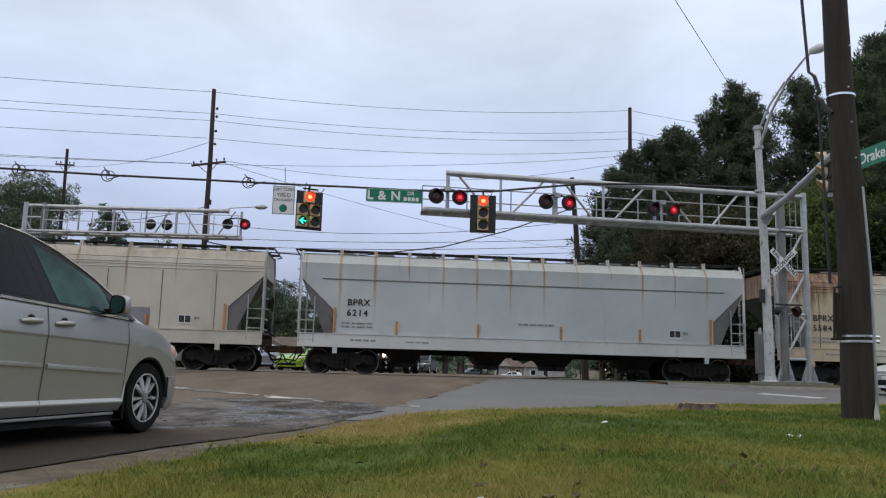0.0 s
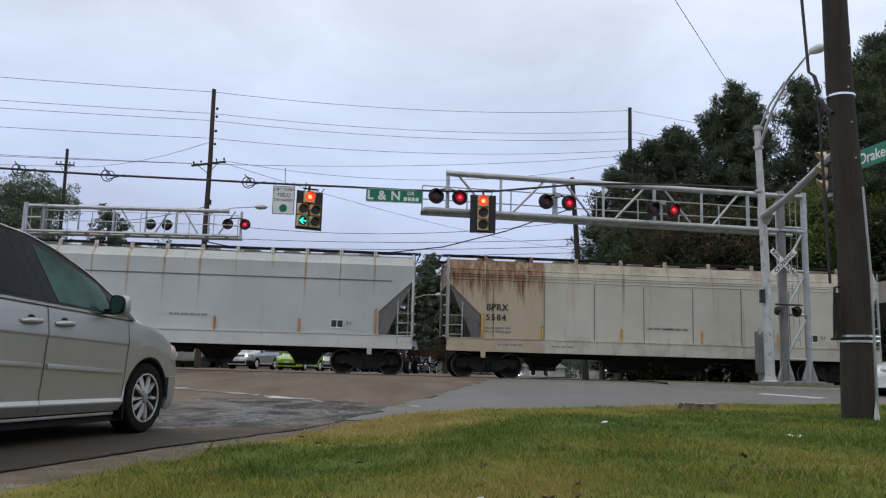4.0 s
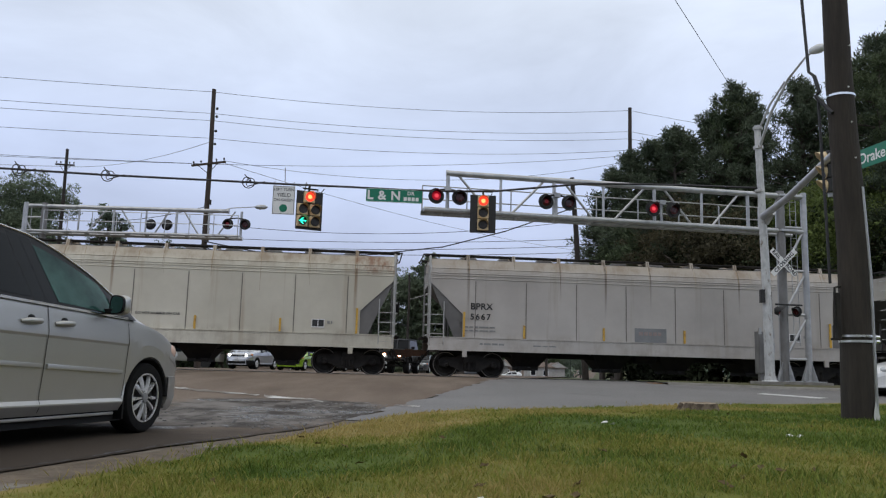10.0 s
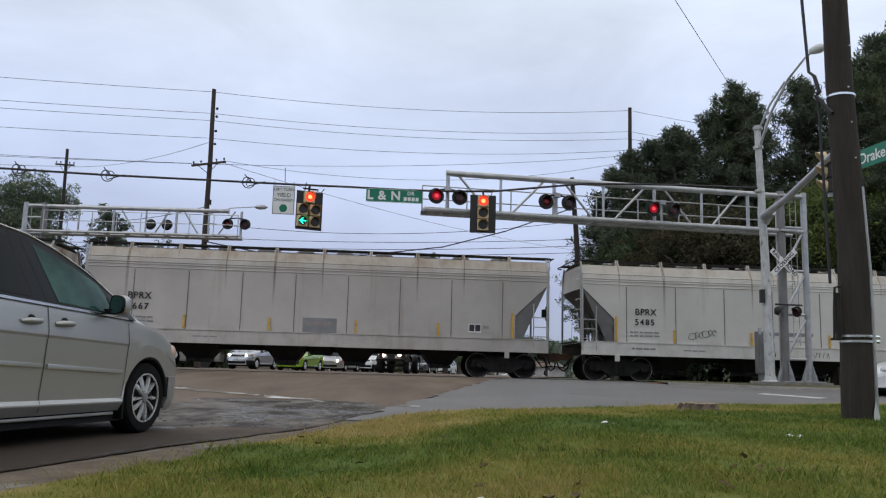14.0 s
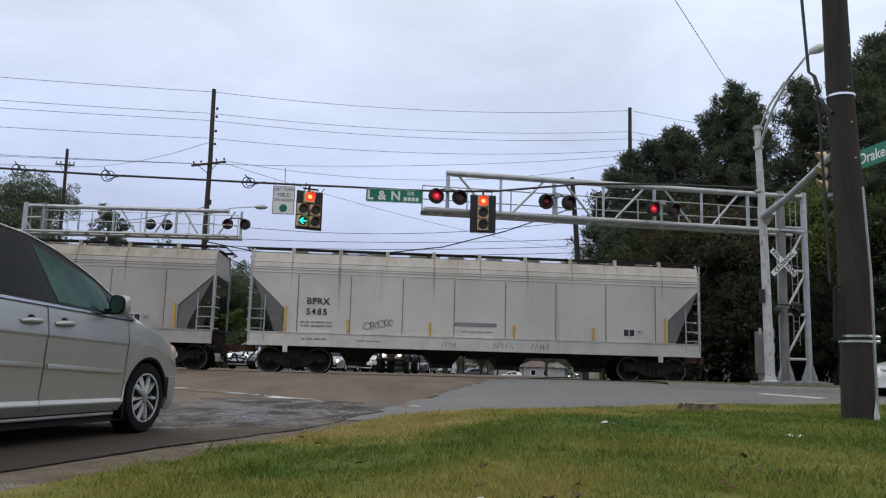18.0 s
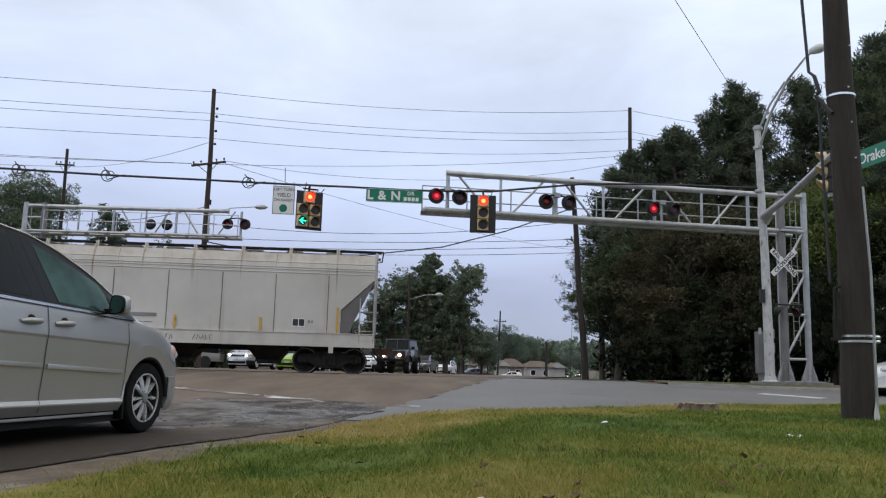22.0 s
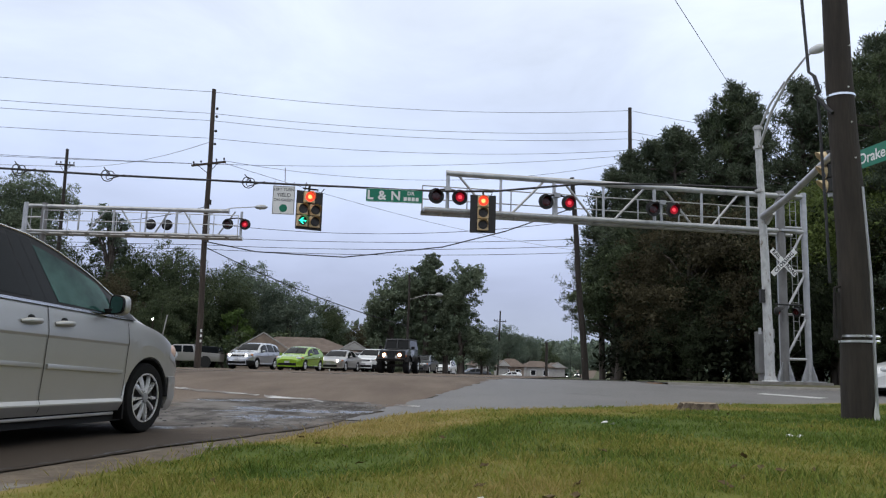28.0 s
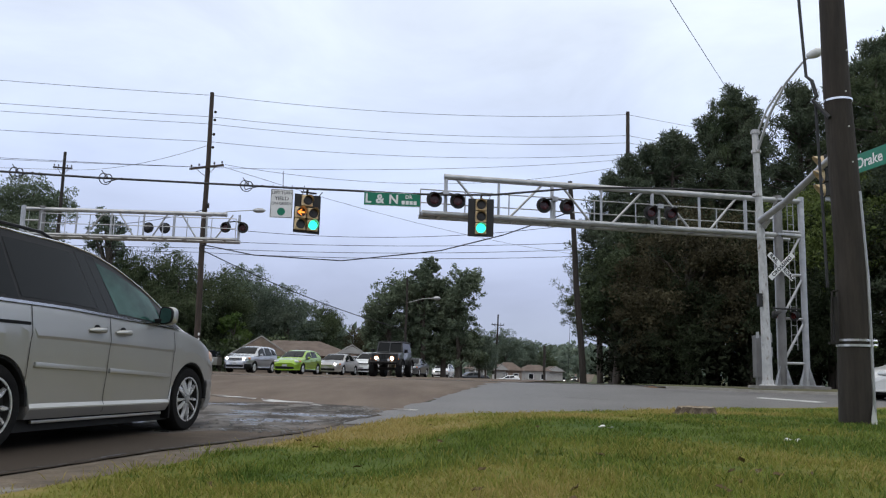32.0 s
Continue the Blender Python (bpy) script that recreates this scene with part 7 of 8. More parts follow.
def spec(kind, paint, lit=()):
    if kind == "suv":
        s = dict(ends=(-2.25, 2.25), sill=0.26, axles=(1.32, -1.30), arch=0.39, tyre=0.345, rim=0.21,
                 top=[(-2.3, 0.9), (-2.2, 1.3), (-1.95, 1.58), (-1.2, 1.67), (0.0, 1.66), (0.4, 1.56), (1.05, 1.16), (1.2, 1.09), (1.8, 1.0), (2.05, 0.93), (2.2, 0.8), (2.3, 0.7)],
                 belt=[(-2.3, 0.85), (-2.1, 1.12), (0.9, 1.02), (1.2, 1.03), (1.8, 0.95), (2.05, 0.87), (2.2, 0.74), (2.3, 0.6)],
                 width=[(-2.3, 0.72), (-2.0, 0.88), (1.6, 0.90), (1.95, 0.85), (2.12, 0.74), (2.3, 0.5)],
                 glass=[(-0.15, 0.86, -0.2, 0.66, 0.06, 0.88), (-1.15, -0.25, -1.1, -0.3, 0.06, 0.92), (-1.85, -1.25, -1.6, -1.2, 0.1, 0.85)],
                 screen=(1.05, 0.25), head_z=0.84, mirror=(0.72, 1.12), handles=(-0.02, -0.95), handle_z=0.95, seams=((-0.2, 0.35, 1.05), (0.95, 0.4, 1.0)), grille=(0.62, 0.86, 0.45))
    elif kind == "hatch":
        s = dict(ends=(-2.02, 2.04), sill=0.22, axles=(1.25, -1.24), arch=0.36, tyre=0.31, rim=0.2,
                 top=[(-2.1, 0.8), (-1.95, 1.05), (-1.6, 1.36), (-0.9, 1.46), (-0.1, 1.45), (0.3, 1.36), (1.05, 0.99), (1.25, 0.92), (1.7, 0.82), (1.95, 0.70), (2.1, 0.6)],
                 belt=[(-2.1, 0.75), (-1.8, 1.08), (-0.8, 0.98), (0.9, 0.86), (1.25, 0.87), (1.7, 0.76), (1.95, 0.64), (2.1, 0.55)],
                 width=[(-2.1, 0.7), (-1.8, 0.82), (1.4, 0.85), (1.75, 0.8), (1.95, 0.68), (2.1, 0.5)],
                 glass=[(-0.1, 0.9, -0.15, 0.66, 0.08, 0.86), (-1.05, -0.2, -0.95, -0.25, 0.08, 0.9)],
                 screen=(1.05, 0.2), head_z=0.72, head_in=0.3, mirror=(0.7, 0.96), handles=(-0.02, -0.9), handle_z=0.82, seams=((-0.15, 0.3, 0.92), (0.95, 0.35, 0.85)), grille=(0.30, 0.44, 0.5))
    else:
        s = dict(ends=(-2.4, 2.4), sill=0.21, axles=(1.42, -1.36), arch=0.365, tyre=0.32, rim=0.205,
                 top=[(-2.5, 0.7), (-2.35, 0.92), (-2.2, 0.98), (-1.7, 1.04), (-1.0, 1.36), (-0.5, 1.43), (0.1, 1.42), (0.45, 1.33), (1.15, 0.97), (1.35, 0.91), (2.0, 0.80), (2.25, 0.70), (2.45, 0.58)],
                 belt=[(-2.5, 0.65), (-2.3, 0.9), (-1.7, 0.97), (0.9, 0.88), (1.3, 0.86), (2.0, 0.74), (2.25, 0.64), (2.45, 0.52)],
                 width=[(-2.5, 0.7), (-2.2, 0.84), (1.7, 0.9), (2.05, 0.84), (2.25, 0.72), (2.45, 0.5)],
                 glass=[(0.0, 0.98, -0.05, 0.76, 0.08, 0.86), (-1.0, -0.1, -0.75, -0.15, 0.08, 0.9)],
                 screen=(1.15, 0.3), head_z=0.68, head_in=0.28, mirror=(0.8, 0.96), handles=(0.08, -0.85), handle_z=0.82, seams=((-0.05, 0.3, 0.92), (1.05, 0.35, 0.86)), grille=(0.48, 0.64, 0.4))
    s["cladding"] = kind == "suv"
    s["paint"], s["lit"] = paint, lit
    return s


ON = 258.7      # heading of the oncoming traffic
car(spec("suv", PAINT["silver"], (1, -1)), facing(-11.75, 52.2, ON - 2), "silver compact SUV with lit headlamps waiting at the crossing", "car", "waiting cars")
car(spec("hatch", PAINT["lime"]), facing(-8.4, 49.8, ON - 1), "bright lime-green hatchback waiting at the crossing", "car", "waiting cars")
car(spec("sedan", PAINT["pearl"], (1,)), facing(-6.75, 56.0, ON), "grey-silver sedan with a lit headlamp", "car", "waiting cars")
car(spec("sedan", PAINT["grey"]), facing(-6.1, 62.5, ON), "dark grey sedan in the queue", "car", "waiting cars")
car(spec("suv", PAINT["white"], (-1,)), facing(-4.9, 60.0, ON), "white SUV in the queue behind the black off-roader", "car", "waiting cars")
tucked = car(spec("sedan", PAINT["grey"], (-1,)), facing(-0.9, 63.0, ON), "dark sedan with lit headlamp behind the off-roader", "car", "waiting cars")
DRIVES.append((tucked, [(0.0, facing(-1.35, 64.6, ON)), (28.5, facing(-1.35, 64.6, ON)), (30.0, facing(-1.75, 62.8, ON)), (32.0, facing(-1.9, 62.1, ON))]))
arrive = car(spec("suv", PAINT["white"], (1, -1)), facing(0.6, 90, ON), "white SUV rolling up to the queue", "car", "waiting cars")
DRIVES.append((arrive, [(0.0, facing(24.0, 176, ON)), (3.0, facing(15.0, 142, ON)), (6.0, facing(7.4, 113, ON)), (9.0, facing(2.4, 97, ON + 3)), (11.5, facing(0.6, 90, ON)), (32.0, facing(0.6, 90, ON))]))
car(spec("hatch", PAINT["white"]), facing(12.0, 142, 190), "white hatchback parked across the lot", "car", "parked cars")
car(spec("sedan", PAINT["dark"]), facing(4.5, 112, 200), "dark sedan parked before the houses", "car", "parked cars")
for i, (x, y, p) in enumerate(((31.0, 205, "dark"), (39.0, 235, "grey"), (58.0, 292, "white"))):
    c = car(spec("sedan", PAINT[p], (1, -1)), facing(x, y, ON), "oncoming car with lit headlamps far down the road", "car", "oncoming cars")
    dx, dy = -R.x * 1.0, -R.y * 1.0
    DRIVES.append((c, [(t, facing(x + dx * v, y + dy * v, ON)) for t, v in ((0.0, -70 + 12 * i), (12.0, -30 + 5 * i), (20.0, -9 + i), (28.0, 0.0), (32.0, 2.0))]))
right_car = car(spec("sedan", PAINT["white"]), facing(13.72, 22.4, 186), "white sedan waiting on the side street", "car", "waiting cars")
DRIVES.append((right_car, [(t, facing(13.72 + d, 22.4 + 0.1 * d, 186)) for t, d in ((0.0, 0.42), (0.6, 0.16), (1.4, 0.0), (32.0, 0.0))]))


# ---- silver pickup at the far kerb ----
pu = thing("pickup_truck", facing(-19.2, 62.5, 183), "silver pickup truck parked by the far trees", "pickup truck", "parked cars")
bm = bmesh.new()
prism(bm, [(-2.7, 0.45), (2.6, 0.45), (2.68, 0.7), (2.6, 0.98), (1.35, 1.06), (0.75, 1.66), (-0.75, 1.7), (-0.95, 1.08), (-2.72, 1.05)], (0, -0.9, 0), (1, 0, 0), (0, 0, 1), (0, 1, 0), 1.8)
part("body", bm, PAINT["pearl"], pu, bevel=0.06, smooth=40)
for sd in (-1, 1):
    for xa, xb, ta, tb in ((0.12, 1.05, 0.12, 0.68), (-0.78, 0.02, -0.66, 0.02)):
        bm = bmesh.new()
        prism(bm, [(xa, 1.1), (xb, 1.1), (tb, 1.58), (ta, 1.58)], (0, sd * 0.895, 0), (1, 0, 0), (0, 0, 1), (0, sd, 0), 0.012)
        part("side_window", bm, M["glass_dark"], pu)
    for x in (1.75, -1.65):
        wheel(pu, x, sd * 0.88, 0.36, 0.2, 0.22, sd, 6, False)
        bm = bmesh.new()
        lathe(bm, (x, sd * 0.86, 0.42), (0, sd, 0), [(0.43, 0.0), (0.43, 0.045), (0, 0.046)], 20)
        part("wheel_arch", bm, M["floor_dark"], pu)
bm = bmesh.new()
prism(bm, [(-2.65, 1.0), (-0.95, 1.0), (-0.95, 1.62), (-2.5, 1.55)], (0, -0.86, 0), (1, 0, 0), (0, 0, 1), (0, 1, 0), 1.72)
part("bed_canopy", bm, M["glass_dark"], pu, "dark canopy over the bed", bevel=0.05)

# ---- black lifted off-roader ----
JEEP_AT = (-2.45, 49.4)
jp = thing("off_roader", facing(*JEEP_AT, ON + 1), "black lifted open-top off-roader with lit headlamps", "off-road car", "waiting cars")
bm = bmesh.new()
prism(bm, [(-1.75, 0.72), (0.85, 0.72), (0.95, 0.86), (1.75, 0.86), (1.78, 1.32), (0.75, 1.40), (0.62, 1.42), (-1.75, 1.42)], (0, -0.78, 0), (1, 0, 0), (0, 0, 1), (0, 1, 0), 1.56)
part("body", bm, PAINT["dark"], jp, bevel=0.04, smooth=40)
bm = bmesh.new()
box(bm, (1.78, 0, 1.07), (0.07, 1.22, 0.50))
gr = part("grille", bm, PAINT["dark"], jp, bevel=0.03)
for k in range(7):
    bm = bmesh.new()
    box(bm, (1.82, -0.27 + 0.09 * k, 1.14), (0.02, 0.045, 0.28))
    part("grille_slot", bm, M["floor_dark"], gr)
for y in (-0.45, 0.45):
    bm = bmesh.new()
    lathe(bm, (1.80, y, 1.04), (1, 0, 0), [(0.10, 0), (0.10, 0.05), (0.06, 0.07), (0, 0.075)], 18)
    h = part("headlamp", bm, M["head_warm"], jp, "lit round headlamp with a warm glow")
    bm = bmesh.new()
    ring(bm, (1.80, y, 1.04), (1, 0, 0), 0.10, 0.145, 0.06, 18)
    part("bezel", bm, M["amber"], h)
    bm = bmesh.new()
    lathe(bm, (1.66, y * 1.72, 1.0), (1, 0, 0), [(0.06, 0), (0.06, 0.05), (0, 0.06)], 12)
    part("indicator", bm, M["amber"], jp)
for y in (-0.8, 0.8):
    for x in (1.22, -1.22):
        wheel(jp, x, y + math.copysign(0.14, y), 0.46, 0.22, 0.32, 1 if y > 0 else -1, 5, False)
        bm = bmesh.new()
        n = 10
        sheet(bm, [[(x + 0.58 * math.cos(t), yy, 0.52 + 0.54 * math.sin(t)) for t in [math.radians(15 + 150 * k / n) for k in range(n + 1)]] for yy in (y * 0.95, y + math.copysign(0.16, y))])
        part("fender", bm, M["plastic"], jp)
    bm = bmesh.new()
    tube(bm, [(0.62, y * 0.93, 1.42), (0.42, y * 0.86, 1.98)], 0.035, 8)
    part("screen_pillar", bm, PAINT["dark"], jp)
    bm = bmesh.new()
    sheet(bm, [[(x, y * 0.985, 1.44) for x in (-1.7, 0.55)], [(x, y * 0.88, 1.95) for x in (-1.55, 0.38)]])
    part("side_window", bm, M["glass_dark"], jp)
    bm = bmesh.new()
    box(bm, (0.66, y * 1.22, 1.5), (0.08, 0.2, 0.16))
    part("mirror", bm, M["plastic"], jp, bevel=0.02)
bm = bmesh.new()
sheet(bm, [[(0.60, y, 1.44) for y in (-0.7, 0, 0.7)], [(0.42, y, 1.95) for y in (-0.64, 0, 0.64)]])
part("windscreen", bm, M["glass_dark"], jp)
bm = bmesh.new()
box(bm, (-0.62, 0, 2.0), (2.15, 1.44, 0.1))
part("soft_top", bm, M["plastic"], jp, "black cloth top", bevel=0.04)
bm = bmesh.new()
tube(bm, [(1.95, -0.8, 0.78), (1.98, -0.3, 0.8), (1.98, 0.3, 0.8), (1.95, 0.8, 0.78)], 0.08, 8)
part("front_bumper", bm, M["plastic"], jp)
bm = bmesh.new()
tube(bm, [(1.22, -0.75, 0.46), (1.22, 0.75, 0.46)], 0.07, 8)
part("axle", bm, M["iron"], jp)
bm = bmesh.new()
tube(bm, [(-1.22, -0.75, 0.46), (-1.22, 0.75, 0.46)], 0.07, 8)
part("axle", bm, M["iron"], jp)
bm = bmesh.new()
lathe(bm, (-1.8, 0.1, 1.15), (-1, 0, 0), [(0.44, 0), (0.46, 0.1), (0.42, 0.26), (0, 0.26)], 20)
part("spare_wheel", bm, M["rubber"], jp)


bm = bmesh.new()
for a, b in (((0.64, -0.74, 1.40), (0.64, 0.74, 1.40)), ((0.44, -0.68, 1.97), (0.44, 0.68, 1.97)), ((0.64, -0.74, 1.40), (0.44, -0.68, 1.97)), ((0.64, 0.74, 1.40), (0.44, 0.68, 1.97)), ((0.64, 0, 1.40), (0.46, 0, 1.96))):
    tube(bm, [a, b], 0.032, 6)
part("screen_frame", bm, PAINT["dark"], jp)
for y in (-0.30, 0.30):
    bm = bmesh.new()
    lathe(bm, (2.02, y, 0.93), (1, 0, 0), [(0.075, -0.06), (0.085, 0), (0.07, 0.02), (0, 0.025)], 14)
    part("bumper_lamp", bm, M["clearlens"], jp)
bm = bmesh.new()
for y in (-0.55, 0.55):
    box(bm, (1.15, y, 1.375), (0.10, 0.05, 0.05))
box(bm, (1.25, 0, 1.37), (0.9, 0.5, 0.03))
part("bonnet_bulge", bm, PAINT["dark"], jp, bevel=0.01)
bm = bmesh.new()
tube(bm, [(1.9, -0.62, 0.70), (2.0, -0.62, 0.66), (2.02, -0.62, 0.72)], 0.022, 6)
tube(bm, [(1.9, 0.62, 0.70), (2.0, 0.62, 0.66), (2.02, 0.62, 0.72)], 0.022, 6)
part("tow_hook", bm, M["iron"], jp)


def jeep_m(s):
    x, y = JEEP_AT[0] - R.x * s, JEEP_AT[1] - R.y * s
    return facing(x, y, ON + 1)


DRIVES.append((jp, [(0.0, jeep_m(0)), (29.2, jeep_m(0)), (30.5, jeep_m(0.3)), (31.2, jeep_m(0.8)), (32.0, jeep_m(1.2))]))

# ---- trees ----


def leaf_mesh(name, centres, radii, per, size, material, seed, flat=0.75, droop=0.0, slim=0.42, radial=0.0):
    """Many small leaf blades in clumps about the centres."""
    g = np.random.default_rng(seed)
    c = np.repeat(np.array(centres, float), per, axis=0)
    rad = np.repeat(np.array(radii, float), per)
    n = len(c)
    d = g.normal(size=(n, 3))
    d /= np.linalg.norm(d, axis=1)[:, None]
    d *= (g.random(n) ** 0.45)[:, None]
    p = c + d * rad[:, None] * np.array([1, 1, flat])
    a = g.normal(size=(n, 3)) + d * radial
    a[:, 2] -= droop
    a /= np.linalg.norm(a, axis=1)[:, None]
    b = np.cross(a, g.normal(size=(n, 3)))
    b /= np.linalg.norm(b, axis=1)[:, None]
    s = size * g.uniform(0.55, 1.35, n)[:, None]
    v = np.empty((n, 4, 3))
    v[:, 0], v[:, 2] = p - a * s, p + a * s
    v[:, 1], v[:, 3] = p + b * s * slim + a * s * 0.1, p - b * s * slim + a * s * 0.1
    me = bpy.data.meshes.new(name)
    me.vertices.add(n * 4)
    me.vertices.foreach_set("co", v.reshape(-1))
    me.loops.add(n * 4)
    me.loops.foreach_set("vertex_index", np.arange(n * 4, dtype=np.int32))
    me.polygons.add(n)
    me.polygons.foreach_set("loop_start", np.arange(0, n * 4, 4, dtype=np.int32))
    me.polygons.foreach_set("loop_total", np.full(n, 4, dtype=np.int32))
    me.update(calc_edges=True)
    me.materials.append(material)
    return me


def broadleaf(seed, h, w, material, per=60, clumps=460, low=0.16, leaf=0.11, label="", lumps=13, upright=False):
    """A round-headed tree: trunk, limbs and a lumpy crown."""
    rnd = random.Random(seed)
    t = thing("tree", Matrix(), label, "tree", "trees")
    bm = bmesh.new()
    top = Vector((rnd.uniform(-0.3, 0.3), rnd.uniform(-0.3, 0.3), h * 0.7))
    tube(bm, [(0, 0, 0), top * 0.35 + Vector((0.12, 0.05, 0)), top * 0.7, top], [0.028 * h, 0.021 * h, 0.013 * h, 0.005 * h], 9)
    heads = []
    for i in range(lumps):
        a = 2 * math.pi * (i / lumps) + rnd.uniform(-0.4, 0.4)
        k = rnd.uniform(0.3, 0.8)
        z = h * (low + 0.08 + (0.84 - low) * (i + 0.5) / lumps if upright else rnd.uniform(low + 0.2, 0.82))
        heads.append((Vector((math.cos(a) * w * k, math.sin(a) * w * k, z)), w * rnd.uniform(0.24, 0.46)))
    heads.append((Vector((rnd.uniform(-0.15, 0.15) * w, 0, h * 0.84)), w * 0.42))
    heads.append((Vector((0, 0, h * 0.55)), w * 0.62))
    for i in range(9 if upright else 0):
        f = i / 8
        heads.append((Vector((rnd.gauss(0, 0.12) * w, rnd.gauss(0, 0.12) * w, h * (low + 0.10 + (0.80 - low) * f))), w * (0.95 - 0.35 * f * f)))
    for c, r in heads:
        s = top * min(0.95, max(0.3, (c.z - r * 0.6) / top.z * 0.75))
        tube(bm, [s, s.lerp(c, 0.5) + Vector((0, 0, 0.1 * h * rnd.random())), c], [0.009 * h, 0.006 * h, 0.002 * h], 6)
    part("trunk", bm, M["bark"], t, smooth=60)
    cs, rs = [], []
    for i in range(clumps):
        c, r = heads[rnd.randrange(len(heads))]
        d = Vector((rnd.gauss(0, 1), rnd.gauss(0, 1), rnd.gauss(0, 0.85))).normalized() * r * rnd.uniform(0.35, 1.18)
        p = c + d
        p.z = max(p.z, h * low * rnd.uniform(0.7, 1.3))
        cs.append(tuple(p))
        rs.append(w * rnd.uniform(0.09, 0.22))
    ob = new("crown", leaf_mesh("crown", cs, rs, per, leaf, material, seed))
    ob.parent = t
    return t


def pine(seed, h, w, material, per=44, leaf=0.17, bare=0.3, label=""):
    """A tall pine: straight trunk, whorls of level limbs with tufts at their ends."""
    rnd = random.Random(seed)
    t = thing("tree", Matrix(), label, "tree", "trees")
    bm = bmesh.new()
    tube(bm, [(0, 0, 0), (0.1, 0.05, h * 0.4), (0.02, -0.05, h * 0.75), (0, 0, h * 0.985)], [0.018 * h, 0.014 * h, 0.008 * h, 0.002 * h], 9)
    cs, rs = [], []
    z = h * bare
    while z < h * 0.97:
        f = (z - h * bare) / (h * (1 - bare))
        reach = w * (0.55 + 0.6 * math.sin(math.pi * min(1, f * 0.9 + 0.18))) * (1 - 0.8 * f ** 2)
        for i in range(rnd.randint(4, 7)):
            a = rnd.uniform(0, 2 * math.pi)
            ln = reach * rnd.uniform(0.35, 1.15)
            e = Vector((math.cos(a) * ln, math.sin(a) * ln, z + ln * rnd.uniform(0.0, 0.35)))
            tube(bm, [(0, 0, z), e * 0.5 + Vector((0, 0, z * 0.5 - 0.05)), e], [0.06, 0.04, 0.012], 5)
            for k in range(4):
                q = Vector((0, 0, z)).lerp(e, 0.55 + 0.16 * k) + Vector((rnd.gauss(0, 0.25), rnd.gauss(0, 0.25), rnd.gauss(0.2, 0.25)))
                cs.append(tuple(q))
                rs.append(rnd.uniform(0.28, 0.56))
        z += h * 0.036
    cs.append((0, 0, h * 0.97))
    rs.append(0.5)
    part("trunk", bm, M["bark"], t, smooth=60)
    ob = new("crown", leaf_mesh("crown", cs, rs, per, leaf, material, seed, 0.85, -0.35, 0.17, 2.2))
    ob.parent = t
    return t


def plant(src, x, y, h_scale=1.0, turn=0.0, label=""):
    c = copy_thing(src, pose(x, y, zt(x, y) - 0.1, 0, 0, turn) @ Matrix.Scale(h_scale, 4))
    c.scale = (h_scale, h_scale, h_scale)
    if label:
        c["label"] = label
    return c


def place(src, x, y, s=1.0, turn=0.0):
    src.matrix_world = pose(x, y, zt(x, y) - 0.1, 0, 0, turn)
    src.scale = (s, s, s)
    return src


P1 = place(pine(11, 18.5, 3.9, M["leaf_pine"], label="tall dark-green pine with clumped needles"), 19.2, 52, 1.07)
P2 = place(pine(12, 17.0, 3.4, M["leaf_pine"], bare=0.22, label="tall pine with an open crown"), 15.0, 56)
P3 = place(pine(13, 19.5, 4.2, M["leaf_dark"], bare=0.3, label="tall spreading dark pine"), 25.3, 46)
B1 = place(broadleaf(21, 11.0, 4.2, M["leaf_brown"], low=0.08, label="broad tree with browning leaves beside the track"), 14.6, 47.5)
B2 = place(broadleaf(22, 10.5, 4.4, M["leaf_deep"], low=0.06, label="dense dark-green broadleaf tree"), 19.0, 46)
B3 = place(broadleaf(23, 11.0, 4.0, M["leaf_mid"], low=0.1, label="round-headed green broadleaf tree"), -18.4, 80)
B0 = place(broadleaf(41, 9.2, 2.6, M["leaf_soft"], per=26, clumps=760, low=0.03, lumps=18, upright=True, leaf=0.14, label="upright dense green tree beside the road"), -4.4, 75.5)
SPIRE = place(broadleaf(42, 11.4, 1.7, M["leaf_soft"], per=26, clumps=620, low=0.10, lumps=16, upright=True, leaf=0.14, label="narrow upright green tree with a thin top"), -1.5, 75)
BLOCK = place(broadleaf(43, 10.4, 2.2, M["leaf_soft"], per=26, clumps=760, low=0.12, lumps=20, upright=True, leaf=0.14, label="steep-sided dense green tree beside the road"), 1.8, 75)
# the pine belt: source, place and height of its top
for src, h0, x, y, top, a in (
        (P2, 17.0, 10.6, 54.0, 12.6, 190), (P2, 17.0, 11.2, 53.2, 14.6, 290), (P2, 17.0, 12.4, 53.5, 15.9, 40), (P1, 18.5, 13.7, 54.0, 16.6, 160), (P2, 17.0, 15.2, 53.0, 17.5, 75), (P2, 17.0, 16.4, 54.5, 17.6, 15),
        (P1, 18.5, 17.5, 52.5, 18.2, 70), (P3, 19.5, 18.6, 52.0, 19.4, 120), (P1, 18.5, 19.9, 52.5, 19.6, 200), (P2, 17.0, 20.6, 53.5, 19.2, 250), (P2, 17.0, 22.4, 50.0, 20.0, 330), (P2, 17.0, 23.4, 51.0, 18.9, 90), (P3, 19.5, 25.1, 48.5, 20.6, 30),
        (P1, 18.5, 26.4, 48.0, 22.2, 260), (P3, 19.5, 27.8, 48.5, 22.6, 310), (P1, 18.5, 29.6, 49.0, 22.0, 20), (P3, 19.5, 37.0, 47.0, 19.5, 80), (P2, 17.0, 14.2, 60.0, 14.2, 10), (P2, 17.0, 20.5, 47.5, 12.4, 200), (P2, 17.0, 24.0, 43.5, 13.6, 300), (P3, 19.5, 16.9, 51.5, 13.0, 30)):
    plant(src, x, y, (top - zt(x, y) + 0.1) / h0, a)
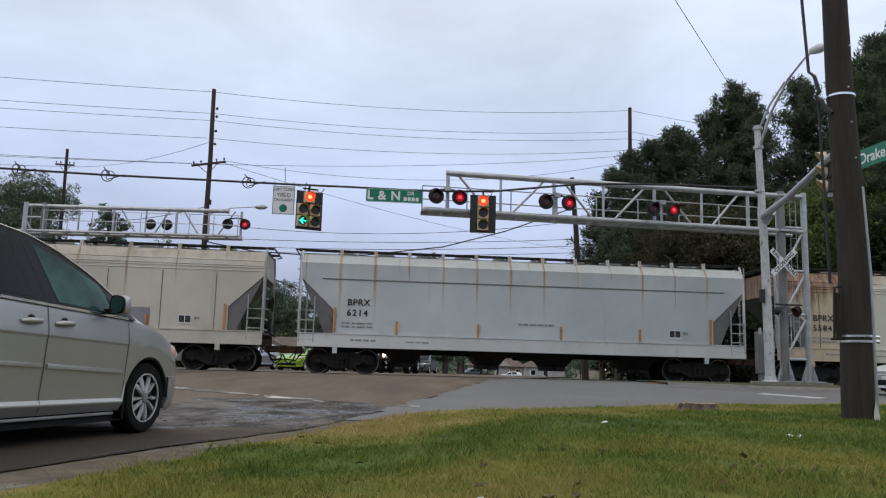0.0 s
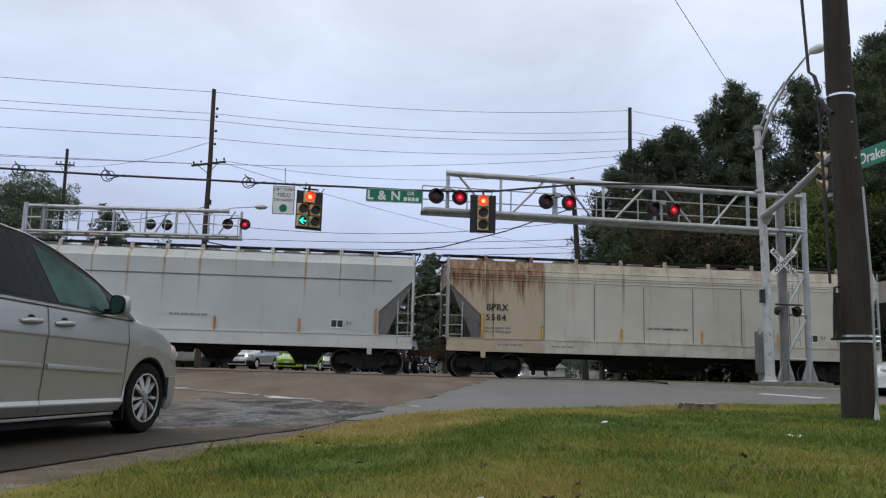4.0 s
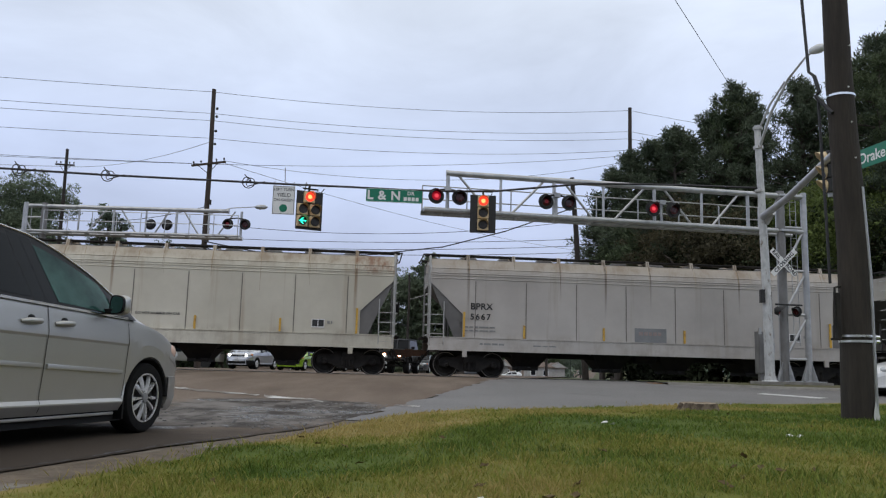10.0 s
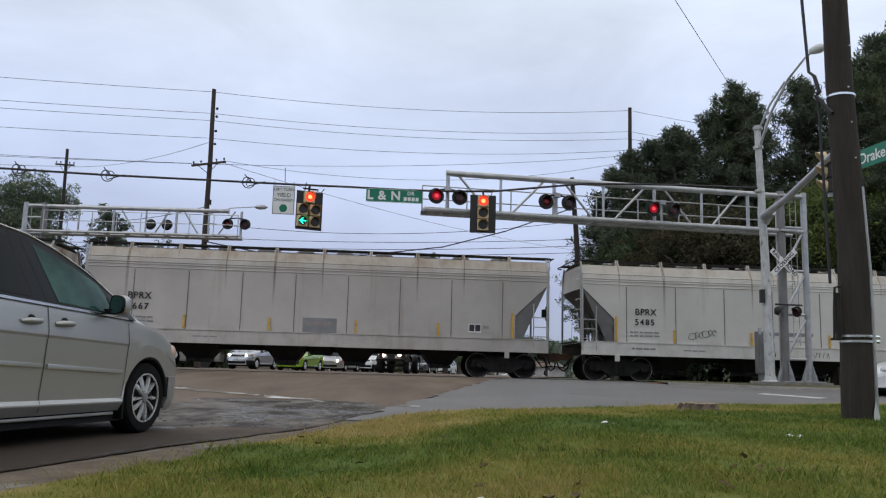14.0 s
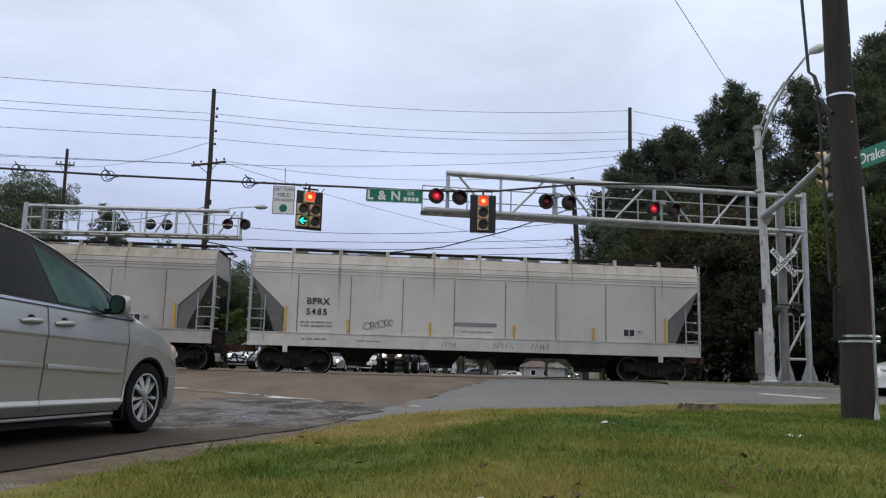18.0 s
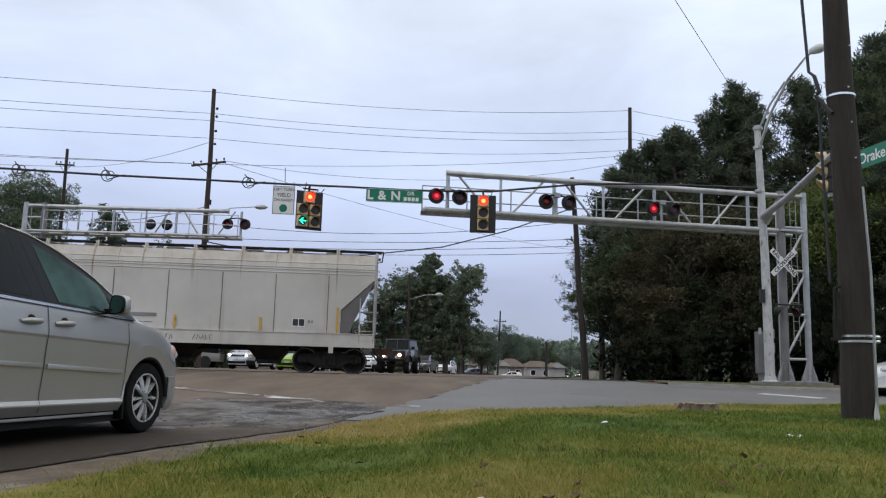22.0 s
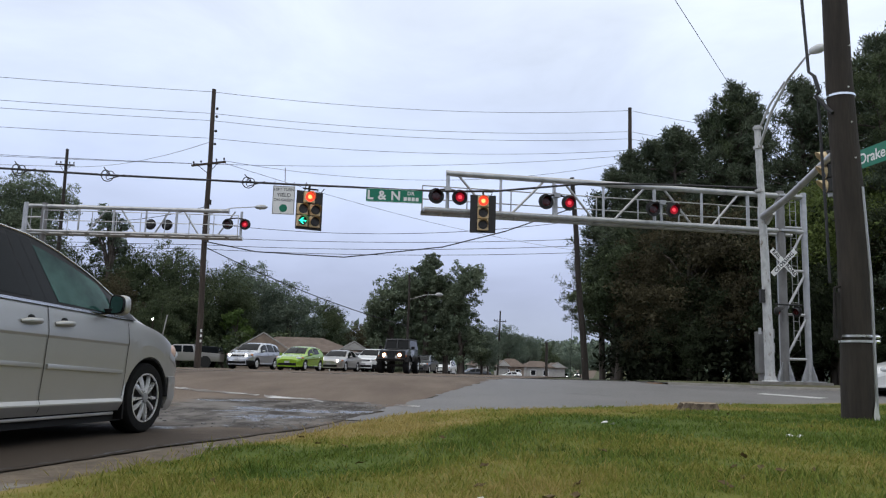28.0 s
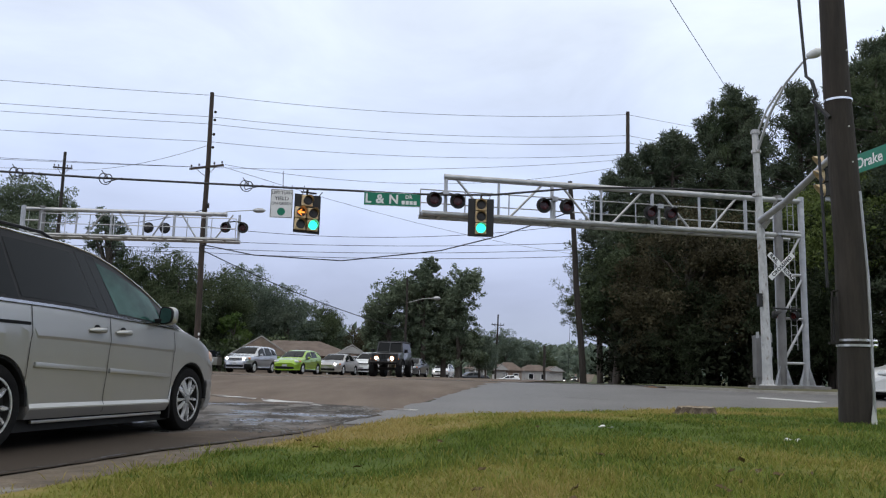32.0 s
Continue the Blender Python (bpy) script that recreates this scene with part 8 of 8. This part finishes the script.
for src, x, y, s, a in (
        (B2, 13.4, 52, 0.86, 50), (B1, 12.9, 50.0, 0.72, 120), (B2, 23.2, 44, 1.0, 220), (B1, 27.0, 43, 1.0, 260), (B2, 16.6, 49.5, 1.0, 310), (B1, 17.5, 46.0, 0.8, 200), (B2, 21.0, 43.2, 0.62, 80), (B1, 24.9, 41.6, 0.6, 150), (B2, 14.0, 46.6, 0.5, 20), (B2, 18.3, 43.6, 0.5, 140), (B1, 12.6, 48.0, 0.55, 260)):
    plant(src, x, y, s, a)
# a leafy young tree about the leaning pole
B4 = place(broadleaf(24, 9.6, 2.7, M["leaf_dark"], low=0.16, label="dense tree leaning over the pole at the wood's edge"), 11.0, 51.0)
# left-hand trees
B5 = place(broadleaf(25, 12.0, 4.6, M["leaf_dark"], low=0.06, clumps=620, label="dense dark tree behind the track"), -30.0, 74)
B6 = place(broadleaf(26, 17.9, 4.4, M["leaf_soft"], low=0.36, clumps=700, label="tall round-headed dark tree"), -36.2, 70)
B7 = place(broadleaf(27, 16.0, 2.2, M["leaf_mid"], per=30, clumps=120, low=0.45, leaf=0.16, label="thin open tree among the poles"), -29.6, 72)
for src, x, y, s, a in (
        (B5, -25.0, 73, 0.94, 90), (B5, -22.6, 71, 0.86, 40), (B5, -19.8, 75, 0.82, 200), (B5, -34.5, 72, 0.95, 300), (B6, -41.0, 72, 0.8, 130), (B1, -27.5, 68.5, 0.72, 170),
        (B3, -14.3, 78, 0.80, 60), (B3, -16.9, 77, 0.66, 250), (B5, -11.8, 82, 0.62, 310), (B5, -22.6, 66.5, 0.5, 110),
        (B0, -2.6, 76.5, 0.98, 140), (BLOCK, 0.5, 76, 0.95, 190), (B0, -5.6, 77, 0.62, 290), (B5, -1.4, 78, 0.58, 10), (B5, 2.2, 78, 0.56, 130), (B3, 4.0, 79, 0.46, 70), (B3, 4.9, 84, 0.42, 100), (B3, 9.6, 172, 0.92, 100),
        (B3, 14.3, 172, 1.06, 30), (B3, 17.5, 186, 0.95, 210), (B3, 20.5, 192, 0.92, 140), (B5, 26.0, 200, 0.72, 70), (B3, 31.0, 206, 0.62, 250), (B5, 12.0, 180, 0.8, 200), (B3, 36.5, 215, 0.6, 20), (B3, 66, 250, 0.9, 90), (B5, 60, 262, 0.8, 190), (B3, -14.0, 112, 0.75, 340), (B1, -11.0, 110, 0.66, 20), (B5, -17.5, 108, 0.6, 80)):
    plant(src, x, y, s, a)
B8 = place(broadleaf(28, 5.6, 1.7, M["leaf_light"], per=50, clumps=110, low=0.15, leaf=0.14, label="small bright-green young tree"), -17.6, 72)

B9 = place(broadleaf(29, 13.0, 3.6, M["leaf_olive"], low=0.2, label="olive-green broadleaf tree among the pines"), 21.4, 44.6)
plant(B9, 25.4, 44.5, 1.05, 140)
# far woods: one joined mass
cs, rs = [], []
rnd = random.Random(77)
for i in range(520):
    x = rnd.uniform(-160, 140)
    y = 235 + rnd.uniform(-25, 45) + 0.12 * abs(x)
    if 40 < x < 62 and y < 330:
        continue
    hh = 9 + 4 * noise.noise(Vector((x * 0.06, 0, 0)))
    cs.append((x, y, zt(x, y) + rnd.uniform(0.5, hh)))
    rs.append(rnd.uniform(2.2, 3.6))
for i in range(420):
    x = rnd.uniform(-110, -8)
    y = 118 + rnd.uniform(-8, 14)
    cs.append((x, y, zt(x, y) + rnd.uniform(0.3, 7.5 + 2.5 * noise.noise(Vector((x * 0.1, 3, 0))))))
    rs.append(rnd.uniform(1.6, 2.6))
fw = new("far_woods", leaf_mesh("far_woods", cs, rs, 34, 1.0, M["leaf_mid"], 5))
tagged(fw, "hazy line of far woods behind the houses", "woods", kind="stuff")
cs, rs = [], []
for i in range(520):
    x = rnd.uniform(-40, 200)
    y = 370 + rnd.uniform(-10, 60)
    cs.append((x, y, zt(x, y) + rnd.uniform(0.0, 12 + 4 * noise.noise(Vector((x * 0.03, 8, 0))))))
    rs.append(rnd.uniform(3.0, 5.0))
fw = new("hill_woods", leaf_mesh("hill_woods", cs, rs, 80, 1.1, M["leaf_mid"], 25))
tagged(fw, "pale wooded hill at the far end of the road", "woods", kind="stuff")
# unseen trees, added behind the camera to darken reflections and low light
cs, rs = [], []
for i in range(700):
    x = rnd.uniform(-70, 75)
    y = -22 - rnd.uniform(0, 14) + 0.02 * abs(x)
    cs.append((x, y, zt(x, y) + rnd.uniform(0.5, 13 + 3 * noise.noise(Vector((x * 0.1, 0, 0))))))
    rs.append(rnd.uniform(1.8, 3.2))
bw = new("added_woods_behind", leaf_mesh("added_woods_behind", cs, rs, 20, 1.0, M["leaf_dark"], 15))
tagged(bw, "unseen belt of trees added behind the camera", "woods", kind="stuff")
# undergrowth along the right-hand trees, its leaves coloured for the shade there
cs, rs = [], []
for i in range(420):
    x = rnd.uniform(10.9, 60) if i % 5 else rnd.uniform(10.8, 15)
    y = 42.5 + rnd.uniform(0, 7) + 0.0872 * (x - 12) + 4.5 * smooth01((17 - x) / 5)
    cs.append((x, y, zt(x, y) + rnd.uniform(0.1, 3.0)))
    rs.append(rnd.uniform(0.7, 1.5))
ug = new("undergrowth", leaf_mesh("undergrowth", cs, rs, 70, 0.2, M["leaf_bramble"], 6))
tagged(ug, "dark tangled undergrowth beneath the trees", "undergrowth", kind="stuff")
cs, rs = [], []
for i in range(200):
    x = rnd.uniform(-60, -13)
    y = 68 + rnd.uniform(0, 5)
    cs.append((x, y, zt(x, y) + rnd.uniform(0.1, 2.6)))
    rs.append(rnd.uniform(0.8, 1.6))
ug = new("undergrowth", leaf_mesh("undergrowth", cs, rs, 80, 0.22, M["leaf_dark"], 8))
tagged(ug, "dark hedge and undergrowth along the far side", "undergrowth", kind="stuff")


# ---- houses ----
def house(x, y, deg, length, depth, eave, ridge, wall, label, gable=True, windows=3, lift=0.0):
    h = thing("house", facing(x, y, deg, lift), label, "house", "houses")
    bm = bmesh.new()
    box(bm, (0, 0, eave / 2 - 0.15), (length, depth, eave + 0.3))
    wl = part("wall", bm, wall, h)
    bm = bmesh.new()
    ov = 0.5
    e, r = eave - 0.05, ridge
    pts = [(-length / 2 - ov, -depth / 2 - ov, e), (length / 2 + ov, -depth / 2 - ov, e), (length / 2 + ov, depth / 2 + ov, e), (-length / 2 - ov, depth / 2 + ov, e)]
    inset = 0.0 if gable else depth * 0.45
    a = [bm.verts.new(p) for p in pts]
    b = [bm.verts.new((-length / 2 - ov + inset, 0, r)), bm.verts.new((length / 2 + ov - inset, 0, r))]
    bm.faces.new((a[0], a[1], b[1], b[0]))
    bm.faces.new((a[2], a[3], b[0], b[1]))
    bm.faces.new((a[1], a[2], b[1]))
    bm.faces.new((a[3], a[0], b[0]))
    bm.faces.new(a[::-1])
    part("roof", bm, M["roof"], h)
    if gable:
        for s in (-1, 1):
            bm = bmesh.new()
            prism(bm, [(-depth / 2 - 0.3, e + 0.12), (depth / 2 + 0.3, e + 0.12), (0, r - 0.12)], (s * (length / 2 + ov + 0.02), 0, 0), (0, 1, 0), (0, 0, 1), (s, 0, 0), 0.04)
            part("gable", bm, wall, h)
            bm = bmesh.new()
            for q in (-1, 1):
                tube(bm, [(s * (length / 2 + ov + 0.05), q * (depth / 2 + ov), e), (s * (length / 2 + ov + 0.05), 0, r)], 0.06, 4)
            part("barge_board", bm, M["wallcream"], h)
    for i in range(windows):
        wx = -length / 2 + length * (i + 0.5) / windows
        bm = bmesh.new()
        box(bm, (wx, -depth / 2 - 0.02, eave * 0.55), (1.1, 0.08, 1.1))
        fr = part("window", bm, M["white"], h)
        bm = bmesh.new()
        box(bm, (wx, -depth / 2 - 0.06, eave * 0.55), (0.9, 0.03, 0.9))
        part("pane", bm, M["glass_dark"], fr)
    return h


house(-11.6, 68.0, 8, 9.0, 7.0, 2.2, 3.4, M["brick"], "low brick house with a brown shingle roof", False, lift=-0.75)
house(-13.9, 65.2, 100, 4.0, 3.9, 2.0, 3.5, M["brick"], "gabled brick wing of the low house", True, 1, lift=-0.75)
house(-7.2, 67.5, 100, 3.5, 1.6, 2.0, 2.75, M["wallcream"], "small white gabled shed behind the cars", True, 1, lift=-0.4)
for x, y, d, length, depth, eave, ridge, wall, gable, label in (
        (6.9, 149, 8, 3.2, 4.0, 2.5, 3.7, "wallcream", False, "small pale house with a hipped roof beside the road"),
        (7.3, 145, 97, 2.4, 1.9, 2.3, 3.9, "wallcream", True, "white gabled porch of the small house"),
        (12.9, 152, 8, 4.2, 4.0, 2.4, 3.8, "brick", False, "low brick house with a grey-brown roof"),
        (11.1, 148, 97, 2.2, 1.7, 2.3, 3.4, "wallcream", True, "white gabled wing of the brick house"),
        (18.6, 160, 12, 5.0, 4.0, 2.5, 3.6, "wallcream", False, "long pale house beside the road"),
        (23.0, 166, 95, 5.0, 3.0, 2.4, 3.5, "wallcream", True, "pale gabled house at the row's end")):
    house(x, y, d, length, depth, eave, ridge, M[wall], label, gable, 2)
for k, x in enumerate((6.5, 7.3, 8.1)):
    bm = bmesh.new()
    lathe(bm, (x, 143.4, zt(x, 143.4) - 0.1), (0, 0, 1), [(0.14, 0), (0.11, 0.1), (0.10, 2.3), (0.14, 2.4)], 10)
    solo("porch_column", bm, M["white"], "white round porch column", "column", "porch columns")
# tan litter bin or mailbox posts before the houses
for x, y in ((6.2, 137), (9.4, 140), (14.0, 146)):
    bm = bmesh.new()
    box(bm, (x, y, zt(x, y) + 0.75), (0.35, 0.35, 1.5))
    solo("gate_post", bm, M["wallcream"], "pale square gate post near the houses", "post", "gate posts", bevel=0.02)

# ---- grass, stump and litter on the lawn ----
g = np.random.default_rng(9)
vs, fs, dry = [], [], []
count = 0
while count < 92000:
    y = 1.0 + 15.7 * g.random() ** 1.7
    x = y * g.uniform(-0.8, 0.8) + g.uniform(-0.6, 0.6)
    if g.random() > smooth01((y - 1.0) / 1.8) * (1 - smooth01((abs(x) / y - 0.58) / 0.22)):
        continue
    rim = inside(x, y)
    if rim < -0.30 or rim < 0.08 and g.random() > math.exp(-(0.08 - rim) / 0.09) * (0.5 + noise.noise(Vector((x * 2.2, y * 2.2, 1)))):
        continue
    tuft = 0.5 + noise.noise(Vector((x * 1.1, y * 1.1, 7))) * 0.7 + 0.5 * noise.noise(Vector((x * 4.5, y * 4.5, 3)))
    if g.random() > 0.25 + tuft:
        continue
    long_ = g.random() < 0.035 and y < 9
    h = g.uniform(0.014, 0.042) * (0.55 + 1.0 * max(0, tuft)) * (1 + 0.02 * y) * (2.0 if long_ else 1.0)
    wd = (0.0019 if y > 4 else 0.0016) * (1 + 0.16 * y) * (1.3 if long_ else 1.0)
    a = g.uniform(0, 6.283)
    lx, ly = math.cos(a), math.sin(a)
    bx, by = g.normal(0, 0.6) * h, g.normal(0, 0.6) * h
    z = lawn_z(x, y, max(rim, 0.0)) - 0.004
    q = min(1.0, max(0.0, dry_at(x, y, rim) + g.normal(0, 0.14) + (0.4 if g.random() < 0.05 else 0)))
    dry += [q * 0.8, q * 0.8, q, q, min(1.0, q + 0.12)]
    k = len(vs)
    vs += [(x - lx * wd, y - ly * wd, z), (x + lx * wd, y + ly * wd, z), (x + bx * 0.4 + lx * wd * 0.8, y + by * 0.4 + ly * wd * 0.8, z + h * 0.6), (x + bx * 0.4 - lx * wd * 0.8, y + by * 0.4 - ly * wd * 0.8, z + h * 0.6), (x + bx, y + by, z + h)]
    fs += [(k, k + 1, k + 2, k + 3), (k + 3, k + 2, k + 4)]
    count += 1
me = tri_mesh("grass", vs, fs)
me.materials.append(M["blade"])
me.attributes.new("dry", "FLOAT", "POINT").data.foreach_set("value", dry)
tagged(new("grass", me), "short damp green and yellowing grass blades", "grass", kind="stuff")

st = thing("tree_stump", pose(4.05, 12.9, lawn_z(4.05, 12.9, inside(4.05, 12.9)) - 0.02), "low weathered tree stump cut close to the lawn", "tree stump")
bm = bmesh.new()
n = 30
prof = [(1.32, -0.03), (1.16, 0.03), (1.04, 0.08), (0.99, 0.13), (0.95, 0.175)]
n = 64
rows = []
for k, z in prof:
    row = []
    for a in [2 * math.pi * i / n for i in range(n + 1)]:
        u = Vector((math.cos(a), math.sin(a), 0))
        rough_ = 1 + 0.24 * noise.noise(u * 1.6 + Vector((0, 0, z))) + 0.10 * noise.noise(u * 6 + Vector((0, 0, z * 3))) + 0.06 * noise.noise(u * 15 + Vector((0, 0, z * 9)))
        row.append((0.29 * k * u.x * rough_, 0.25 * k * u.y * rough_, z + 0.035 * noise.noise(u * 2.5 + Vector((0, 0, 1))) + 0.012 * noise.noise(u * 11)))
    rows.append(row)
sheet(bm, rows)
part("bark", bm, M["stumpbark"], st, smooth=25)
bm = bmesh.new()
sheet(bm, [rows[-1], [(x * 0.5, y * 0.5, z + 0.01) for x, y, z in rows[-1]], [(x * 0.01, y * 0.01, z) for x, y, z in rows[-1]]])
st.scale = (1.0, 1.0, 0.8)
part("cut_face", bm, M["stumpwood"], st, "pale cut wood of the stump")

rnd = random.Random(4)
for x, y, s in ((1.62, 8.2, 0.05), (1.69, 8.1, 0.035), (3.02, 7.2, 0.04), (-0.9, 3.4, 0.04), (0.18, 3.25, 0.03), (3.08, 7.15, 0.04)):
    if inside(x, y) < 0:
        continue
    bm = bmesh.new()
    pts = [(rnd.uniform(-s, s), rnd.uniform(-s, s) * 0.7, rnd.uniform(0, s * 0.7)) for i in range(9)]
    bmesh.ops.convex_hull(bm, input=[bm.verts.new(p) for p in pts])
    solo("paper_scrap", bm, M["paper"], "crumpled white paper scrap on the grass", "litter", "paper scraps", m=pose(x, y, lawn_z(x, y, inside(x, y)) + 0.01))
M["deadleaf"] = mat("dead_leaf", (0.085, 0.055, 0.02), (0.15, 0.105, 0.04), 12, 0.8)
for i in range(48):
    y = 2.8 + 9 * rnd.random() ** 1.4
    x = y * rnd.uniform(-0.5, 0.52)
    if inside(x, y) < 0.2:
        continue
    s = rnd.uniform(0.018, 0.035)
    bm = bmesh.new()
    sheet(bm, [[(-s, -s * 0.2, 0.004), (-s * 0.3, -s * 0.7, 0.012), (s * 0.5, -s * 0.5, 0.006), (s, 0, 0.016)], [(-s, 0, 0.0), (-s * 0.3, 0, 0.003), (s * 0.5, 0, 0.0), (s, 0.002, 0.014)], [(-s, s * 0.2, 0.006), (-s * 0.3, s * 0.6, 0.014), (s * 0.5, s * 0.5, 0.01), (s, 0.004, 0.016)]])
    solo("fallen_leaf", bm, M["deadleaf"], "curled brown fallen leaf on the grass", "leaf", "fallen leaves", m=pose(x, y, lawn_z(x, y, inside(x, y)) + 0.022, rnd.uniform(-30, 30), rnd.uniform(-30, 30), rnd.uniform(0, 360)))

# loose crumbs on the broken asphalt and dark cracks along its edge
vs, fs = [], []
rnd = random.Random(31)
for i in range(260):
    t, a = rnd.uniform(0.6, 5.6), abs(rnd.gauss(0, 1.0)) + 0.03
    p = road_pt(a, t)
    if a > 2.9:
        continue
    s = rnd.uniform(0.006, 0.03)
    h = s * rnd.uniform(0.25, 0.6)
    k = len(vs)
    c, d = math.cos(t * 97), math.sin(t * 97)
    for u, v in ((-1, -0.7), (0.9, -1), (1, 0.8), (-0.8, 1)):
        vs.append((p.x + s * (u * c - v * d), p.y + s * (u * d + v * c), p.z + 0.004))
    for u, v in ((-0.6, -0.4), (0.6, -0.6), (0.6, 0.5), (-0.5, 0.6)):
        vs.append((p.x + s * (u * c - v * d), p.y + s * (u * d + v * c), p.z + 0.006 + h))
    fs += [(k + 4, k + 5, k + 6, k + 7)] + [(k + j, k + (j + 1) % 4, k + 4 + (j + 1) % 4, k + 4 + j) for j in range(4)]
me = tri_mesh("asphalt_crumbs", vs, fs)
me.materials.append(M["asphalt_grey"])
tagged(new("asphalt_crumbs", me), "loose dark crumbs of broken asphalt", "rubble", kind="stuff")
for i in range(7):
    t, a = rnd.uniform(-4.5, 5.0), rnd.uniform(0.05, 2.2)
    bm = bmesh.new()
    rows, ang = [], rnd.uniform(-0.5, 0.5) + (1.2 if i % 3 == 0 else 0)
    for k in range(14):
        t += 0.11 * math.cos(ang)
        a = max(0.03, a + 0.11 * math.sin(ang))
        ang += rnd.gauss(0, 0.35)
        w_ = 0.006 * math.sin(math.pi * (k + 0.5) / 14) + 0.002
        p = road_pt(a, t, 0.0085)
        rows.append([p - RX * w_, p + RX * w_])
    sheet(bm, rows)
    solo("crack", bm, M["cable"], "thin dark crack in the asphalt", "crack", "cracks in the road", "structure")
bm = bmesh.new()
rows = []
for k in range(230):
    t = -8.5 + 0.045 * k
    e = 0.05 + 0.07 * noise.noise(Vector((t * 2.7, 9, 4))) + fitted_edge(t) + 0.05 * noise.noise(Vector((t * 0.9, 3.1, 0))) + 0.04 * noise.noise(Vector((t * 4.3, 1.1, 0)))
    w_ = max(0.0, 0.005 + 0.016 * noise.noise(Vector((t * 2.1, 2, 8))) + 0.014 * noise.noise(Vector((t * 11, 6, 1))))
    j = 0.03 * noise.noise(Vector((t * 17, 2, 3)))
    rows.append([road_pt(e + j + w_, t, 0.006), road_pt(e + j - w_, t, 0.004)])
sheet(bm, rows)
solo("edge_crack", bm, M["cable"], "jagged dark gap between asphalt and gutter", "crack", "cracks in the road", "structure")
patch("paint_mark", [(6.6, 26.6), (7.3, 26.75), (7.25, 26.2), (6.7, 26.1)], 0.02, M["orange"], "faded orange paint mark on the pavement", "paint mark", 0.12)

# pale marker rod and yard lamp before the far trees
bm = bmesh.new()
tube(bm, [(-13.75, 40, 0.4), (-13.5, 40, 2.0), (-13.33, 40, 3.05)], 0.03, 7)
solo("marker_rod", bm, M["wallcream"], "thin pale leaning marker rod by the track", "marker post")
yl = thing("yard_lamp", pose(-22.6, 64.5, 0.4), "small lit yard lamp on a thin post", "lamp")
bm = bmesh.new()
tube(bm, [(0, 0, 0), (0, 0, 3.7)], 0.05, 7)
part("post", bm, M["creosote"], yl)
bm = bmesh.new()
lathe(bm, (0, -0.05, 3.65), (0, 0, 1), [(0.0, 0.0), (0.06, 0.02), (0.07, 0.08), (0.03, 0.14), (0, 0.15)], 12)
part("bulb", bm, M["head_on"], yl, "lit lamp globe")


def flip_rows(home, flips):
    """Half turns of a lamp about its upright axis at the given times; a flip before 0 s turns it at the start."""
    a, rows = 0, []
    if flips and flips[0] < 0:
        a = 180
    rows.append((0.0, home @ pose(0, 0, 0, 0, 0, a)))
    for t in flips:
        if t <= 0.2:
            continue
        for k in range(4):
            rows.append((t - 0.05 + k / FPS, home @ pose(0, 0, 0, 0, 0, a + 60 * k)))
        a += 180
    rows.append((32.0, home @ pose(0, 0, 0, 0, 0, a)))
    return rows


def motions():
    # the train rolls to the left; s is the place of the last wagon's trailing end along the track
    run = [(0.0, 68.2), (3.0, 58.75), (6.0, 49.3), (9.5, 38.45), (13.0, 27.7), (16.0, 18.5), (19.0, 9.4), (23.5, -4.4), (28.0, -18.2), (32.0, -30.4)]
    for w, off in WAGONS:
        walk(w, [(t, track_m(s - L - 18.0 + off)) for t, s in run])
    for lamp, home, flips in TURNING:
        walk(lamp, flip_rows(home, flips))
    for car, rows in DRIVES:
        walk(car, rows)


motions()
